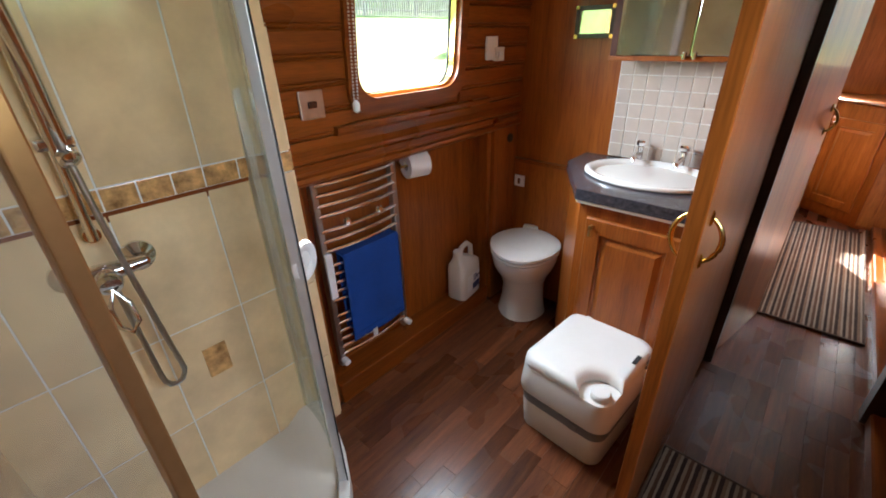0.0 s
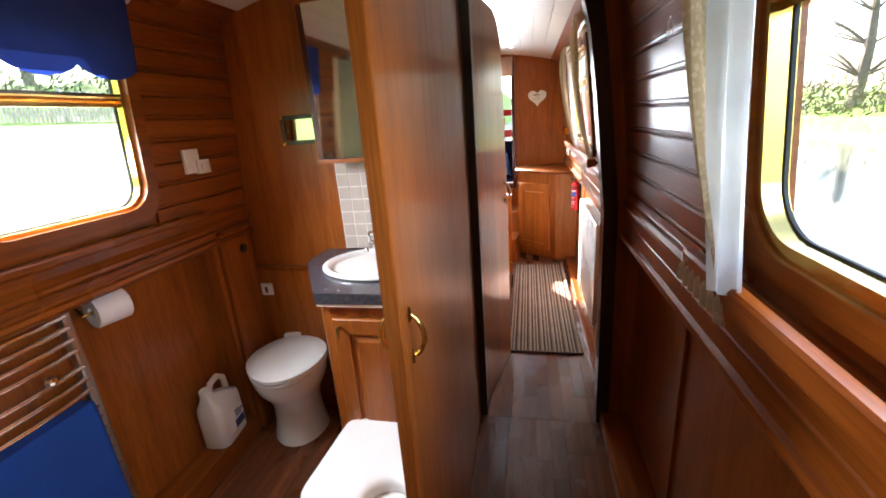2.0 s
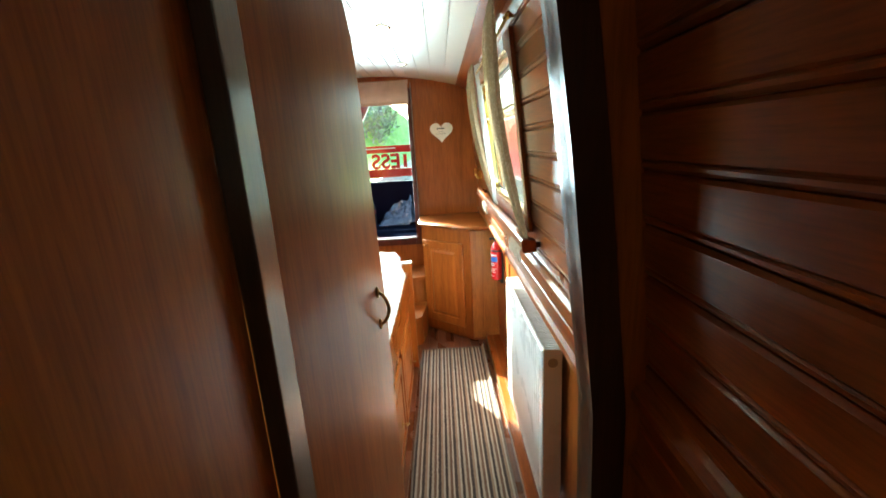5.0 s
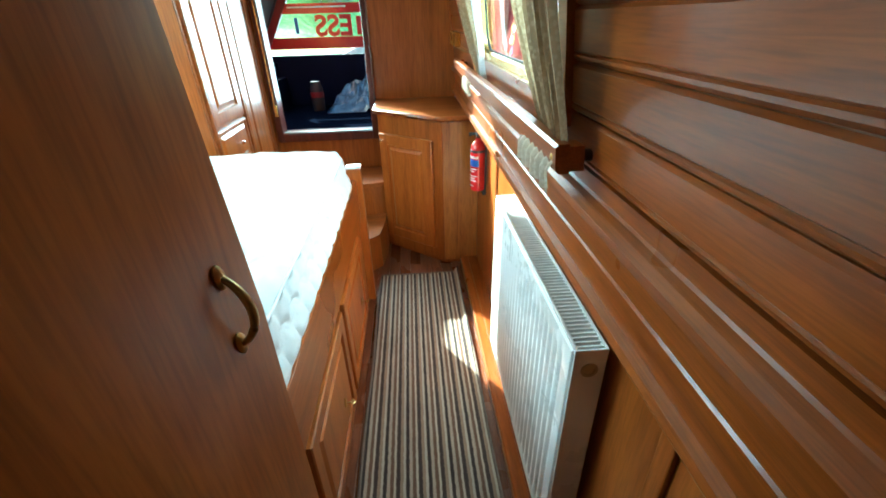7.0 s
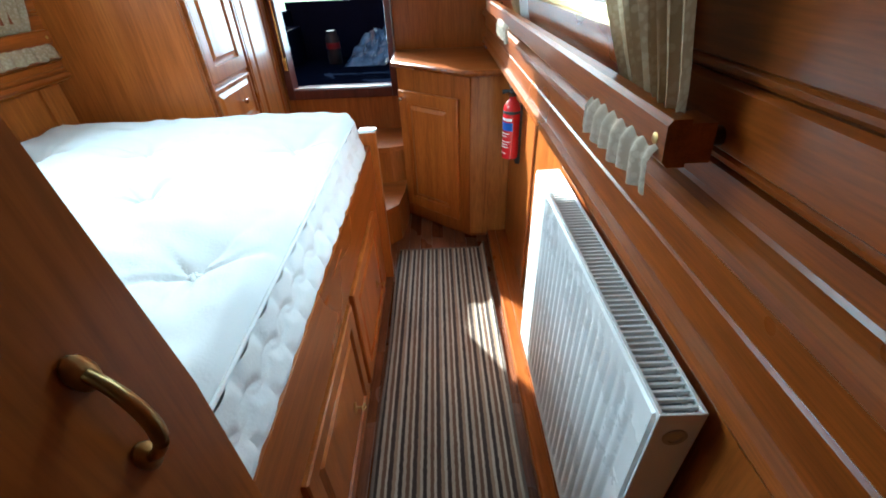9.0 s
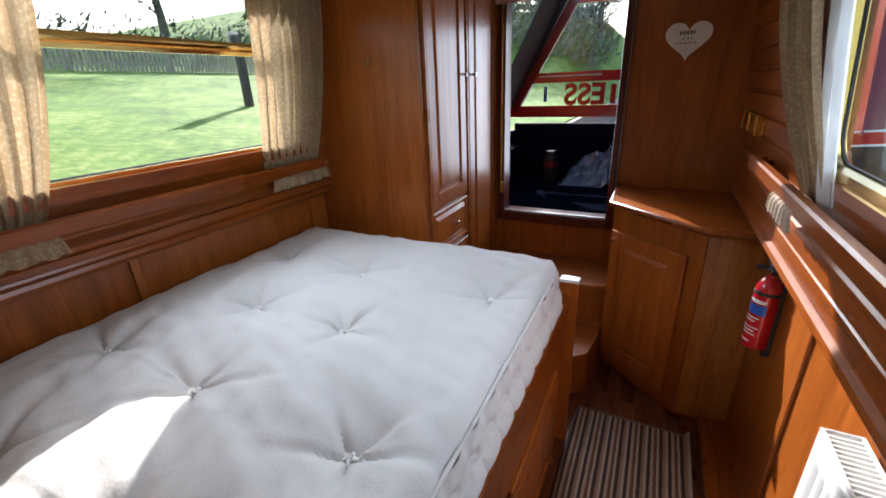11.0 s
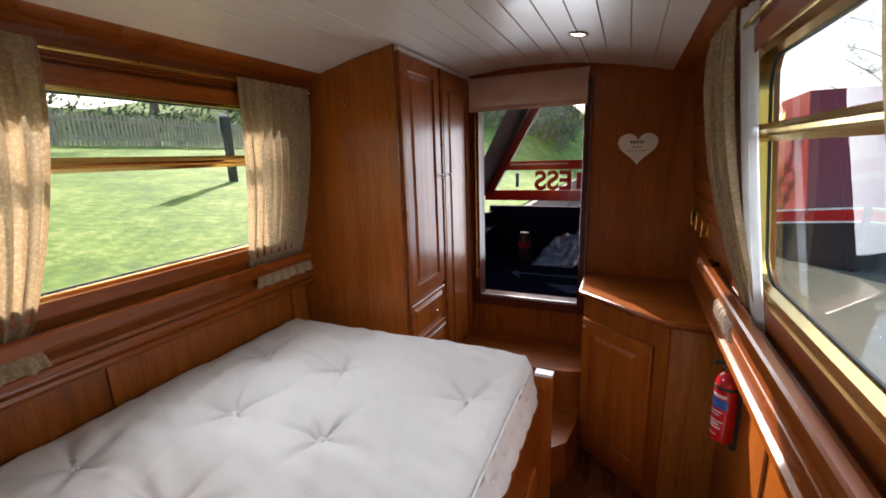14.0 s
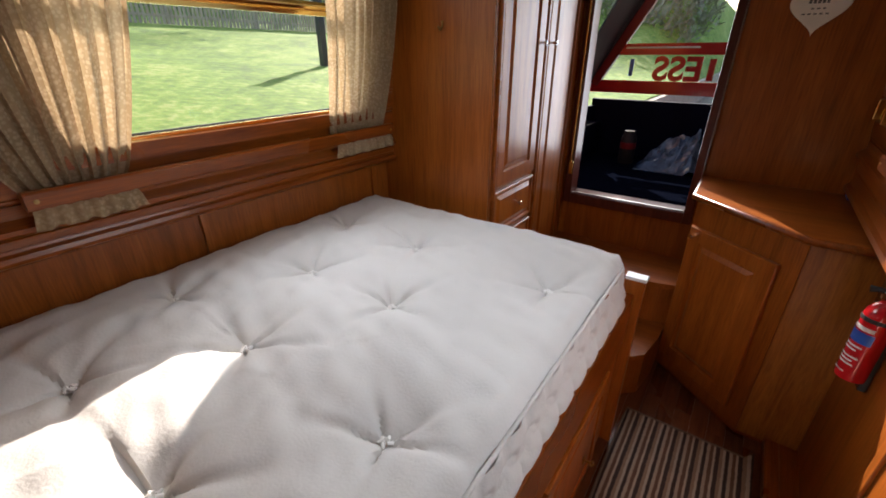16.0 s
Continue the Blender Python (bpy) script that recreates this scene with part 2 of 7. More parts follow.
M_OLDBRASS = plain("tarnished_brass", (0.40, 0.26, 0.10), 0.32, 1.0, 0.0, 0.25, 30.0)
M_BLACK = plain("black_rubber", (0.02, 0.02, 0.022), 0.6, 0.0, 0.0, 0.2, 10.0)
M_WORKTOP = plain("dark_granite_laminate", (0.040, 0.038, 0.048), 0.25, 0.0, 0.3, 0.75, 60.0)
M_TILE = plain("cream_marbled_tile", (0.84, 0.62, 0.36), 0.16, 0.0, 0.4, 0.24, 4.0)
M_TILEB = plain("brown_marbled_border_tile", (0.62, 0.33, 0.13), 0.22, 0.0, 0.4, 0.75, 26.0)
M_GROUT = plain("pale_grout", (0.82, 0.80, 0.74), 0.85, 0.0, 0.0, 0.10, 20.0)
M_MOSAIC = plain("beige_mosaic_tile", (0.58, 0.50, 0.43), 0.30, 0.0, 0.2, 0.10, 12.0)
M_TOWEL = plain("blue_towelling", (0.008, 0.060, 0.30), 0.98, 0.0, 0.0, 0.2, 8.0, 0.8, 320.0)
M_NAVY = cloth("navy_blind_cloth", (0.010, 0.025, 0.16), None, 0.12)
M_SHEET = plain("ivory_mattress_cloth", (0.62, 0.60, 0.57), 0.9, 0.0, 0.0, 0.04, 3.0, 0.25, 160.0)
M_CURTAIN = cloth("beige_sprigged_cotton", (0.37, 0.26, 0.145), (0.45, 0.335, 0.205), 0.34, 105.0)
M_TAIL = cloth("pale_curtain_end_cloth", (0.56, 0.47, 0.36), (0.62, 0.54, 0.43), 0.30, 105.0)
M_LINING = cloth("white_lining_cloth", (0.80, 0.80, 0.80), None, 0.45)
M_BLIND = cloth("pink_beige_blind_cloth", (0.62, 0.43, 0.33), None, 0.15)
M_PAPER = plain("tissue_paper", (0.82, 0.80, 0.77), 0.95, 0.0, 0.0, 0.04, 9.0, 0.2, 90.0)
M_RED = plain("gloss_red_paint", (0.52, 0.012, 0.018), 0.22, 0.0, 0.5, 0.10, 6.0)
M_DKRED = plain("dark_red_paint", (0.22, 0.012, 0.016), 0.3, 0.0, 0.4, 0.12, 3.0)
M_HULL = plain("black_hull_paint", (0.018, 0.019, 0.022), 0.45, 0.0, 0.1, 0.3, 3.0)
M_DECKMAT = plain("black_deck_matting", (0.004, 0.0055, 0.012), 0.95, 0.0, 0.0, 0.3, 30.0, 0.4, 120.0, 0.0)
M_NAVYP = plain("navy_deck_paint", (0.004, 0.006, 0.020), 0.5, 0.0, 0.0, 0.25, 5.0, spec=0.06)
M_YELLOW = plain("signwriter_yellow", (0.75, 0.50, 0.05), 0.35)
M_BLUEP = plain("signwriter_blue", (0.03, 0.12, 0.50), 0.35)
M_WHITEP = plain("signwriter_white", (0.80, 0.80, 0.78), 0.35)
M_HEART = plain("cream_painted_wood", (0.78, 0.74, 0.66), 0.6, 0.0, 0.0, 0.06, 12.0)
M_INK = plain("grey_ink", (0.10, 0.10, 0.10), 0.7)
M_BLUEINK = plain("blue_label_ink", (0.02, 0.03, 0.12), 0.5)
M_TARP = plain("blue_grey_plastic_sheet", (0.07, 0.115, 0.18), 0.22, 0.0, 0.2, 0.6, 14.0)
M_MIRROR = plain("mirror_silver", (0.70, 0.71, 0.69), 0.02, 1.0, 0.0, 0.01)
M_GLASS = glass("window_glass", (0.97, 0.98, 0.97))
M_GREEN = milky_glass("shower_glass", (0.90, 0.95, 0.92), 0.13)
M_CLEAR = milky_glass("clear_shower_glass", (0.96, 0.97, 0.96), 0.045)
# near stile: the reflection of the wood in chrome, put into the base colour
M_WOODCHROME = plain("wood_tinted_chrome", (0.42, 0.22, 0.09), 0.30, 0.7, 0.0, 0.15, 10.0)
M_SPOT = lamp_glow("spot_lamp_glow", 9.0)
M_MAT = stripes("striped_runner_weave", [(0.0, (0.030, 0.017, 0.013)), (0.16, (0.30, 0.23, 0.17)), (0.30, (0.105, 0.052, 0.030)), (0.46, (0.36, 0.28, 0.21)), (0.56, (0.040, 0.022, 0.017)), (0.74, (0.22, 0.14, 0.09)), (0.88, (0.34, 0.27, 0.21))], 0.076)
M_MATEDGE = plain("dark_mat_binding", (0.14, 0.10, 0.075), 0.95, 0.0, 0.0, 0.2, 40.0)


# ---- shaping ----
def thing(name, at, label, category, group="", kind=""):
    return_ob = new(name)
    return_ob.location = at
    return_ob.empty_display_size = 0.1
    return tagged(return_ob, label, category, group, kind)


def origin(ob):
    p = Vector((0, 0, 0))
    while ob:
        p += ob.location
        ob = ob.parent
    return p


def part(name, bm, material, parent=None, label="", smooth=False):
    me = bpy.data.meshes.new(name)
    if parent is not None:
        bmesh.ops.translate(bm, vec=-origin(parent), verts=bm.verts)
    bmesh.ops.recalc_face_normals(bm, faces=bm.faces)
    bm.to_mesh(me)
    bm.free()
    me.materials.append(material)
    if smooth:
        for p in me.polygons:
            p.use_smooth = True
        me.set_sharp_from_angle(angle=radians(40))
    ob = new(name, me)
    ob.parent = parent
    return tagged(ob, label)


def setting(name, bm, material, label, category, smooth=False):
    return tagged(part(name, bm, material, None, label, smooth), category=category, kind="structure")


def single(name, bm, material, label, category, group="", smooth=False, kind=""):
    """A thing of one mesh, with its origin at its foot."""
    lo = [min(v.co[i] for v in bm.verts) for i in range(3)]
    hi = [max(v.co[i] for v in bm.verts) for i in range(3)]
    at = Vector(((lo[0] + hi[0]) / 2, (lo[1] + hi[1]) / 2, lo[2]))
    bmesh.ops.translate(bm, vec=-at, verts=bm.verts)
    ob = part(name, bm, material, None, label, smooth)
    ob.location = at
    return tagged(ob, category=category, group=group, kind=kind)


def poly(bm, points):
    return bm.faces.new([bm.verts.new(p) for p in points])


def box(bm, x0, x1, y0, y1, z0, z1, b=0.0, turn=None):
    """A box, its edges rounded off by b; turn: a matrix laid on it."""
    t = bmesh.new()
    bmesh.ops.create_cube(t, size=1)
    for v in t.verts:
        v.co = Vector(((x0, x1)[v.co.x > 0], (y0, y1)[v.co.y > 0], (z0, z1)[v.co.z > 0]))
    if b:
        bmesh.ops.bevel(t, geom=t.edges[:], offset=b, segments=2, affect="EDGES", profile=0.6)
    merge(bm, t, turn)
    return bm


def merge(bm, t, turn=None):
    made = {v: bm.verts.new(turn @ v.co if turn else v.co) for v in t.verts}
    for f in t.faces:
        bm.faces.new([made[v] for v in f.verts])
    t.free()


def sweep(bm, profile, along, cap=True):
    """Rings of points: along is a list of functions from a profile point to a place."""
    rings = [[bm.verts.new(f(p)) for p in profile] for f in along]
    n = len(profile)
    for a, c in zip(rings, rings[1:]):
        for i in range(n):
            bm.faces.new((a[i], a[(i + 1) % n], c[(i + 1) % n], c[i]))
    if cap:
        bm.faces.new(rings[0])
        bm.faces.new(rings[-1][::-1])
    return bm


def prism(bm, pts, z0, z1):
    return sweep(bm, pts, [lambda p: (p[0], p[1], z0), lambda p: (p[0], p[1], z1)])


def run_y(bm, profile, y0, y1):
    """A section of (x, z) points drawn out along y."""
    return sweep(bm, profile, [lambda p: (p[0], y0, p[1]), lambda p: (p[0], y1, p[1])])


def run_x(bm, profile, x0, x1):
    """A section of (y, z) points drawn out along x."""
    return sweep(bm, profile, [lambda p: (x0, p[0], p[1]), lambda p: (x1, p[0], p[1])])


def tube(bm, path, r, n=10, closed=False):
    path = [Vector(p) for p in path]
    rings = []
    up = Vector((0.13, 0.21, 0.97))
    for i, p in enumerate(path):
        a = path[(i - 1) % len(path)] if closed or i else p
        c = path[(i + 1) % len(path)] if closed or i < len(path) - 1 else p
        d = (c - a).normalized()
        if abs(d.dot(up)) > 0.95:
            up = Vector((0.9, 0.3, 0.1))
        s = d.cross(up).normalized()
        u = s.cross(d)
        rad = r[i] if isinstance(r, (list, tuple)) else r
        rings.append([bm.verts.new(p + rad * (math.cos(2 * math.pi * k / n) * s + math.sin(2 * math.pi * k / n) * u)) for k in range(n)])
    pairs = list(zip(rings, rings[1:])) + ([(rings[-1], rings[0])] if closed else [])
    for a, c in pairs:
        for k in range(n):
            bm.faces.new((a[k], a[(k + 1) % n], c[(k + 1) % n], c[k]))
    if not closed:
        bm.faces.new(rings[0][::-1])
        bm.faces.new(rings[-1])
    return bm


def lathe(bm, profile, at, n=24, axis=(0, 0, 1), squash=(1, 1)):
    """Turns (radius, height) round an axis at a place."""
    turn = Vector((0, 0, 1)).rotation_difference(Vector(axis)).to_matrix().to_4x4()
    m = Matrix.Translation(at) @ turn
    rings = []
    for r, h in profile:
        if r < 1e-6:
            rings.append([bm.verts.new(m @ Vector((0, 0, h)))])
        else:
            rings.append([bm.verts.new(m @ Vector((r * squash[0] * math.cos(2 * math.pi * k / n), r * squash[1] * math.sin(2 * math.pi * k / n), h))) for k in range(n)])
    for a, c in zip(rings, rings[1:]):
        for k in range(n):
            q = [a[k % len(a)], a[(k + 1) % n % len(a)], c[(k + 1) % n % len(c)], c[k % len(c)]]
            q = list(dict.fromkeys(q))
            if len(q) > 2:
                bm.faces.new(q)
    for ring, flip in ((rings[0], True), (rings[-1], False)):
        if len(ring) > 2:
            bm.faces.new(ring[::-1] if flip else ring)
    return bm


def rrect(a0, a1, b0, b1, r, n=7):
    pts = []
    for ca, cb, start in ((a1 - r, b1 - r, 0), (a0 + r, b1 - r, 90), (a0 + r, b0 + r, 180), (a1 - r, b0 + r, 270)):
        for k in range(n):
            w = radians(start + 90 * k / (n - 1))
            pts.append((ca + r * math.cos(w), cb + r * math.sin(w)))
    return pts


def ring_between(bm, inner, outer, place, o0, o1):
    """A frame between two loops of alike length; place(a, b, offset) gives the point."""
    loops = [[bm.verts.new(place(a, b, o)) for a, b in loop] for loop, o in ((inner, o0), (inner, o1), (outer, o1), (outer, o0))]
    n = len(inner)
    for k in range(4):
        a, c = loops[k], loops[(k + 1) % 4]
        for i in range(n):
            bm.faces.new((a[i], a[(i + 1) % n], c[(i + 1) % n], c[i]))
    return bm


def raised_door(bm, w, h, t, m, stile=0.055, arch=False):
    """A framed door with a raised field, in the plane x (0..w), z (0..h), its face at y = -t, laid by the matrix m."""
    def loop(i, y):
        return [(i, y, i), (w - i, y, i), (w - i, y, h - i), (i, y, h - i)]
    loops = [loop(0, 0), loop(0, -t + 0.004), loop(0.004, -t), loop(stile, -t), loop(stile + 0.004, -t + 0.010), loop(stile + 0.013, -t + 0.010), loop(stile + 0.032, -t + 0.001)]
    rings = [[bm.verts.new(m @ Vector(p)) for p in l] for l in loops]
    for a, c in zip(rings, rings[1:]):
        for i in range(4):
            bm.faces.new((a[i], a[(i + 1) % 4], c[(i + 1) % 4], c[i]))
    bm.faces.new(rings[0][::-1])
    bm.faces.new(rings[-1])
    return bm


def facing(x, y, z, degrees):
    """A matrix that sets a door's lower corner; 0 degrees faces -y, 90 faces +x, -90 faces -x."""
    return Matrix.Translation((x, y, z)) @ Matrix.Rotation(radians(degrees), 4, "Z")


# ---- the boat's shell ----
Y_REAR, Y_MID, Y_BOW = -2.2, 1.40, 4.36
BOARD_LOW, BOARD_TOP = 1.137, 1.937


def side_x(z):
    """How far the sloping cabin side stands from the middle line."""
    return 0.895 - 0.08 * (z - 1.08) / 0.85


def on_side(side):
    return lambda y, z, off: (side * (side_x(z) - off), y, z)


def ceiling_z(x):
    return 2.06 - 0.19 * x * x


# windows: side, y from, y to, z from, z to
WINDOWS = [(-1, 0.36, 0.855, 1.25, 1.80), (1, -0.50, 0.368, 1.25, 1.80), (-1, 2.33, 3.32, 1.255, 1.79), (1, 2.28, 3.215, 1.255, 1.79)]

floor = setting("floor", box(bmesh.new(), -1.05, 1.0, Y_REAR, 4.40, -0.06, -0.012), M_DARK, "reddish brown laminate strip floor", "floor")

bm = bmesh.new()
xs = [-0.72 + 0.096 * i for i in range(16)]
for a, c in zip(xs, xs[1:]):
    g = 0.0011
    run_y(bm, [(a + g, ceiling_z(a) + 0.012), (a + g, ceiling_z(a) + 0.003), (a + 2.5 * g, ceiling_z(a)), (c - 2.5 * g, ceiling_z(c)), (c - g, ceiling_z(c) + 0.003), (c - g, ceiling_z(c) + 0.012)], Y_REAR, 4.40)
xs = [-0.98 + 0.14 * i for i in range(15)]
run_y(bm, [(x, ceiling_z(x) + 0.008) for x in xs] + [(x, ceiling_z(x) + 0.05) for x in xs[::-1]], Y_REAR, 4.44)
ceiling = setting("ceiling", bm, M_CEIL, "low arched ceiling of glossy cream boards", "ceiling")

WALLS = {}
for side, nm in ((-1, "wall_port"), (1, "wall_starboard")):
    bm = bmesh.new()
    put_at = on_side(side)

    def slab(y0, y1, z0, z1):
        pts = [(z0, 0.0), (z1, 0.0), (z1, -0.035), (z0, -0.035)]
        sweep(bm, pts, [lambda p: put_at(y0, p[0], p[1]), lambda p: put_at(y1, p[0], p[1])])
    wins = [w for w in WINDOWS if w[0] == side]
    zl, zh = 1.237, 1.803
    slab(Y_REAR, 4.44, 0.98, zl)
    slab(Y_REAR, 4.44, zh, 2.05)
    edges = [Y_REAR] + [e for w in wins for e in (w[1] - 0.008, w[2] + 0.008)] + [4.44]
    for a, c in zip(edges[::2], edges[1::2]):
        slab(a, c, zl, zh)
    label = "cabin side lined with varnished horizontal tongue-and-groove boards"
    WALLS[side] = setting(nm, bm, M_BOARD, label, "wall")

# lower hull lining
bm = bmesh.new()
box(bm, 0.945, 0.985, Y_REAR, 4.40, -0.05, 1.02)
lower_right = setting("wall_starboard_lower", bm, M_PANEL, "smooth oak-veneered lower wall panels", "wall")
for y in (-0.35, 0.83, 1.845, 3.20):
    part("cover_strip", box(bmesh.new(), 0.935, 0.945, y - 0.018, y + 0.018, 0.07, 0.985, 0.003), M_PANEL, lower_right)
bm = bmesh.new()
box(bm, -0.97, -0.93, 1.45, 4.40, -0.05, 1.02)
box(bm, -1.04, -1.00, Y_REAR, 1.45, -0.05, 1.02)
lower_left = setting("wall_port_lower", bm, M_PANEL, "smooth oak-veneered lower wall panels", "wall")
for y in (2.60, 3.40):
    part("cover_strip", box(bmesh.new(), -0.93, -0.918, y - 0.012, y + 0.012, 0.3, 1.0, 0.003), M_PANEL, lower_left)
# recess for the towel rail, framed
bm = bmesh.new()
box(bm, -1.00, -0.885, 1.13, 1.16, 0.0, 1.01, 0.004)
box(bm, -1.00, -0.885, 0.055, 0.085, 0.0, 1.01, 0.004)
part("recess_side", bm, M_PANEL, lower_left)
part("recess_ledge", box(bmesh.new(), -1.00, -0.865, 0.085, 1.13, 0.0, 0.105, 0.006), M_TRIM, lower_left)

# gunwale mouldings
def moulding(side, y0, y1):
    s = side
    bm = bmesh.new()
    if side > 0:
        run_y(bm, [(0.985, 0.915), (0.930, 0.915), (0.885, 0.922), (0.866, 0.930), (0.859, 0.942), (0.862, 0.956), (0.874, 0.964), (0.876, 1.010), (0.879, 1.014), (0.876, 1.018), (0.875, 1.058), (0.878, 1.062), (0.866, 1.066), (0.857, 1.075), (0.858, 1.088), (0.868, 1.098), (0.878, 1.104), (0.880, 1.109), (0.879, 1.135), (0.985, 1.136)], y0, y1)
        return setting("trim", bm, M_TRIM, "rounded varnished gunwale moulding along the wall", "moulding")
    run_y(bm, [(s * 0.985, 0.985), (s * 0.935, 0.985), (s * 0.885, 0.990), (s * 0.868, 0.998), (s * 0.861, 1.008), (s * 0.864, 1.020), (s * 0.876, 1.026), (s * 0.878, 1.034), (s * 0.874, 1.037), (s * 0.874, 1.056), (s * 0.879, 1.060), (s * 0.868, 1.064), (s * 0.858, 1.072), (s * 0.858, 1.083), (s * 0.868, 1.092), (s * 0.880, 1.104), (s * 0.879, 1.135), (s * 0.985, 1.136)], y0, y1)
    return setting("trim", bm, M_TRIM, "rounded varnished gunwale moulding along the wall", "moulding")


moulding(1, Y_REAR, 1.395)
moulding(1, 1.455, 4.36)
moulding(-1, 0.055, 1.395)
moulding(-1, 1.455, 3.50)

# cornices
for side in (-1, 1):
    bm = bmesh.new()
    run_y(bm, [(side * 0.86, 1.915), (side * 0.806, 1.915), (side * 0.796, 1.930), (side * 0.700, 1.972), (side * 0.665, 1.980), (side * 0.664, 1.990), (side * 0.86, 2.05)], Y_REAR, 4.36)
    setting("trim", bm, M_TRIM, "varnished wooden cornice board below the ceiling", "cornice")

# ledge along the foot of the starboard wall
bm = bmesh.new()
run_y(bm, [(0.95, -0.01), (0.842, -0.01), (0.842, 0.040), (0.848, 0.046), (0.885, 0.046), (0.887, 0.043), (0.890, 0.046), (0.945, 0.046)], 1.46, 3.80)
setting("baseboard", bm, M_TRIM, "low oak ledge along the foot of the wall", "baseboard")
bm = bmesh.new()
run_y(bm, [(0.95, -0.01), (0.815, -0.01), (0.815, 0.055), (0.822, 0.062), (0.945, 0.062)], Y_REAR, 1.40)
setting("baseboard", bm, M_TRIM, "low oak ledge along the foot of the wall", "baseboard")

# ---- bulkhead between wet room and cabin ----
bm = bmesh.new()
box(bm, -1.04, 0.235, 1.402, 1.445, -0.05, 2.10)
setting("wall_middle", bm, M_VENEER, "oak-veneered bulkhead between bathroom and bedroom", "wall")
edge = [(0.797, -0.01), (0.795, 0.6), (0.790, 1.05), (0.745, 1.50), (0.715, 1.74), (0.700, 1.80), (0.685, 1.86), (0.655, 1.905), (0.61, 1.935), (0.55, 1.948), (0.265, 1.955)]
outer = [(0.99, -0.01), (0.99, 0.6), (0.99, 1.05), (0.95, 1.50), (0.93, 1.74), (0.92, 1.80), (0.92, 1.9), (0.92, 2.02), (0.80, 2.08), (0.60, 2.10), (0.235, 2.10)]
bm = bmesh.new()
rings = [[bm.verts.new((p[0], y, p[1])) for p in loop] for loop, y in ((edge, 1.402), (edge, 1.445), (outer, 1.445), (outer, 1.402))]
for k in range(4):
    a, c = rings[k], rings[(k + 1) % 4]
    for i in range(len(edge) - 1):
        bm.faces.new((a[i], a[i + 1], c[i + 1], c[i]))
setting("wall_middle_side", bm, M_VENEER, "veneered bulkhead beside the arched passage", "wall")
frame_door = thing("door_frame", (0.53, 1.42, 0), "dark-stained frame with a rounded top corner round the passage", "door frame", kind="structure")
wide = [(x + 0.056, z + (0.0 if z < 1.80 else 0.035)) for x, z in edge]
bm = bmesh.new()
rings = [[bm.verts.new((p[0], y, p[1])) for p in loop] for loop, y in ((edge, 1.385), (edge, 1.462), (wide, 1.462), (wide, 1.385))]
for k in range(4):
    a, c = rings[k], rings[(k + 1) % 4]
    for i in range(len(edge) - 1):
        bm.faces.new((a[i], a[i + 1], c[i + 1], c[i]))
bm.faces.new([r[0] for r in rings])
part("jamb", bm, M_DARK, frame_door)
part("jamb", box(bmesh.new(), 0.237, 0.272, 1.385, 1.462, -0.01, 1.975, 0.003), M_DARK, frame_door)

# ---- bow bulkhead ----
bm = bmesh.new()
box(bm, -1.0, -0.315, Y_BOW, 4.40, -0.05, 2.10)
box(bm, 0.355, 1.0, Y_BOW, 4.40, -0.05, 2.10)
box(bm, -0.315, 0.355, Y_BOW, 4.40, -0.05, 0.68)
box(bm, -0.315, 0.355, Y_BOW, 4.40, 1.95, 2.10)
setting("wall_bow", bm, M_VENEER, "oak-veneered bow bulkhead round the hatch opening", "wall")
bm = bmesh.new()
box(bm, -1.1, 1.0, Y_REAR - 0.04, Y_REAR, -0.05, 2.10)
setting("wall_stern", bm, M_VENEER, "plain oak-veneered bulkhead", "wall")

hatch = thing("hatch_frame", (0.02, 4.36, 0.68), "polished mahogany hatch frame round the doorway to the bow deck", "door frame", kind="structure")
part("jamb", box(bmesh.new(), -0.315, -0.275, 4.335, 4.44, 0.66, 1.96, 0.004), M_MAHOG, hatch)
part("jamb", box(bmesh.new(), 0.315, 0.355, 4.335, 4.44, 0.66, 1.96, 0.004), M_MAHOG, hatch)
part("sill", box(bmesh.new(), -0.275, 0.315, 4.335, 4.46, 0.66, 0.715, 0.004), M_MAHOG, hatch)
part("sill_plate", box(bmesh.new(), -0.272, 0.312, 4.345, 4.36, 0.716, 0.724, 0.002), M_STEEL, hatch, "worn metal sill strip")
part("head", box(bmesh.new(), -0.275, 0.315, 4.335, 4.44, 1.90, 1.96, 0.004), M_MAHOG, hatch)
part("brass_strip", box(bmesh.new(), -0.296, -0.288, 4.325, 4.334, 0.86, 1.84, 0.001), M_BRASS, hatch, "thin brass strip")
part("hinge", box(bmesh.new(), -0.300, -0.278, 4.324, 4.334, 0.83, 0.90, 0.002), M_BRASS, hatch, "brass hinge")
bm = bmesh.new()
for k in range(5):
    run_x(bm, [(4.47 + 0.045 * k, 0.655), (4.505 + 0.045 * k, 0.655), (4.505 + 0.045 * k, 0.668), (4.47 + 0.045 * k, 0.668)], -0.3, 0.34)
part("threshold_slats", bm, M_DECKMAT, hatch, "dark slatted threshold")

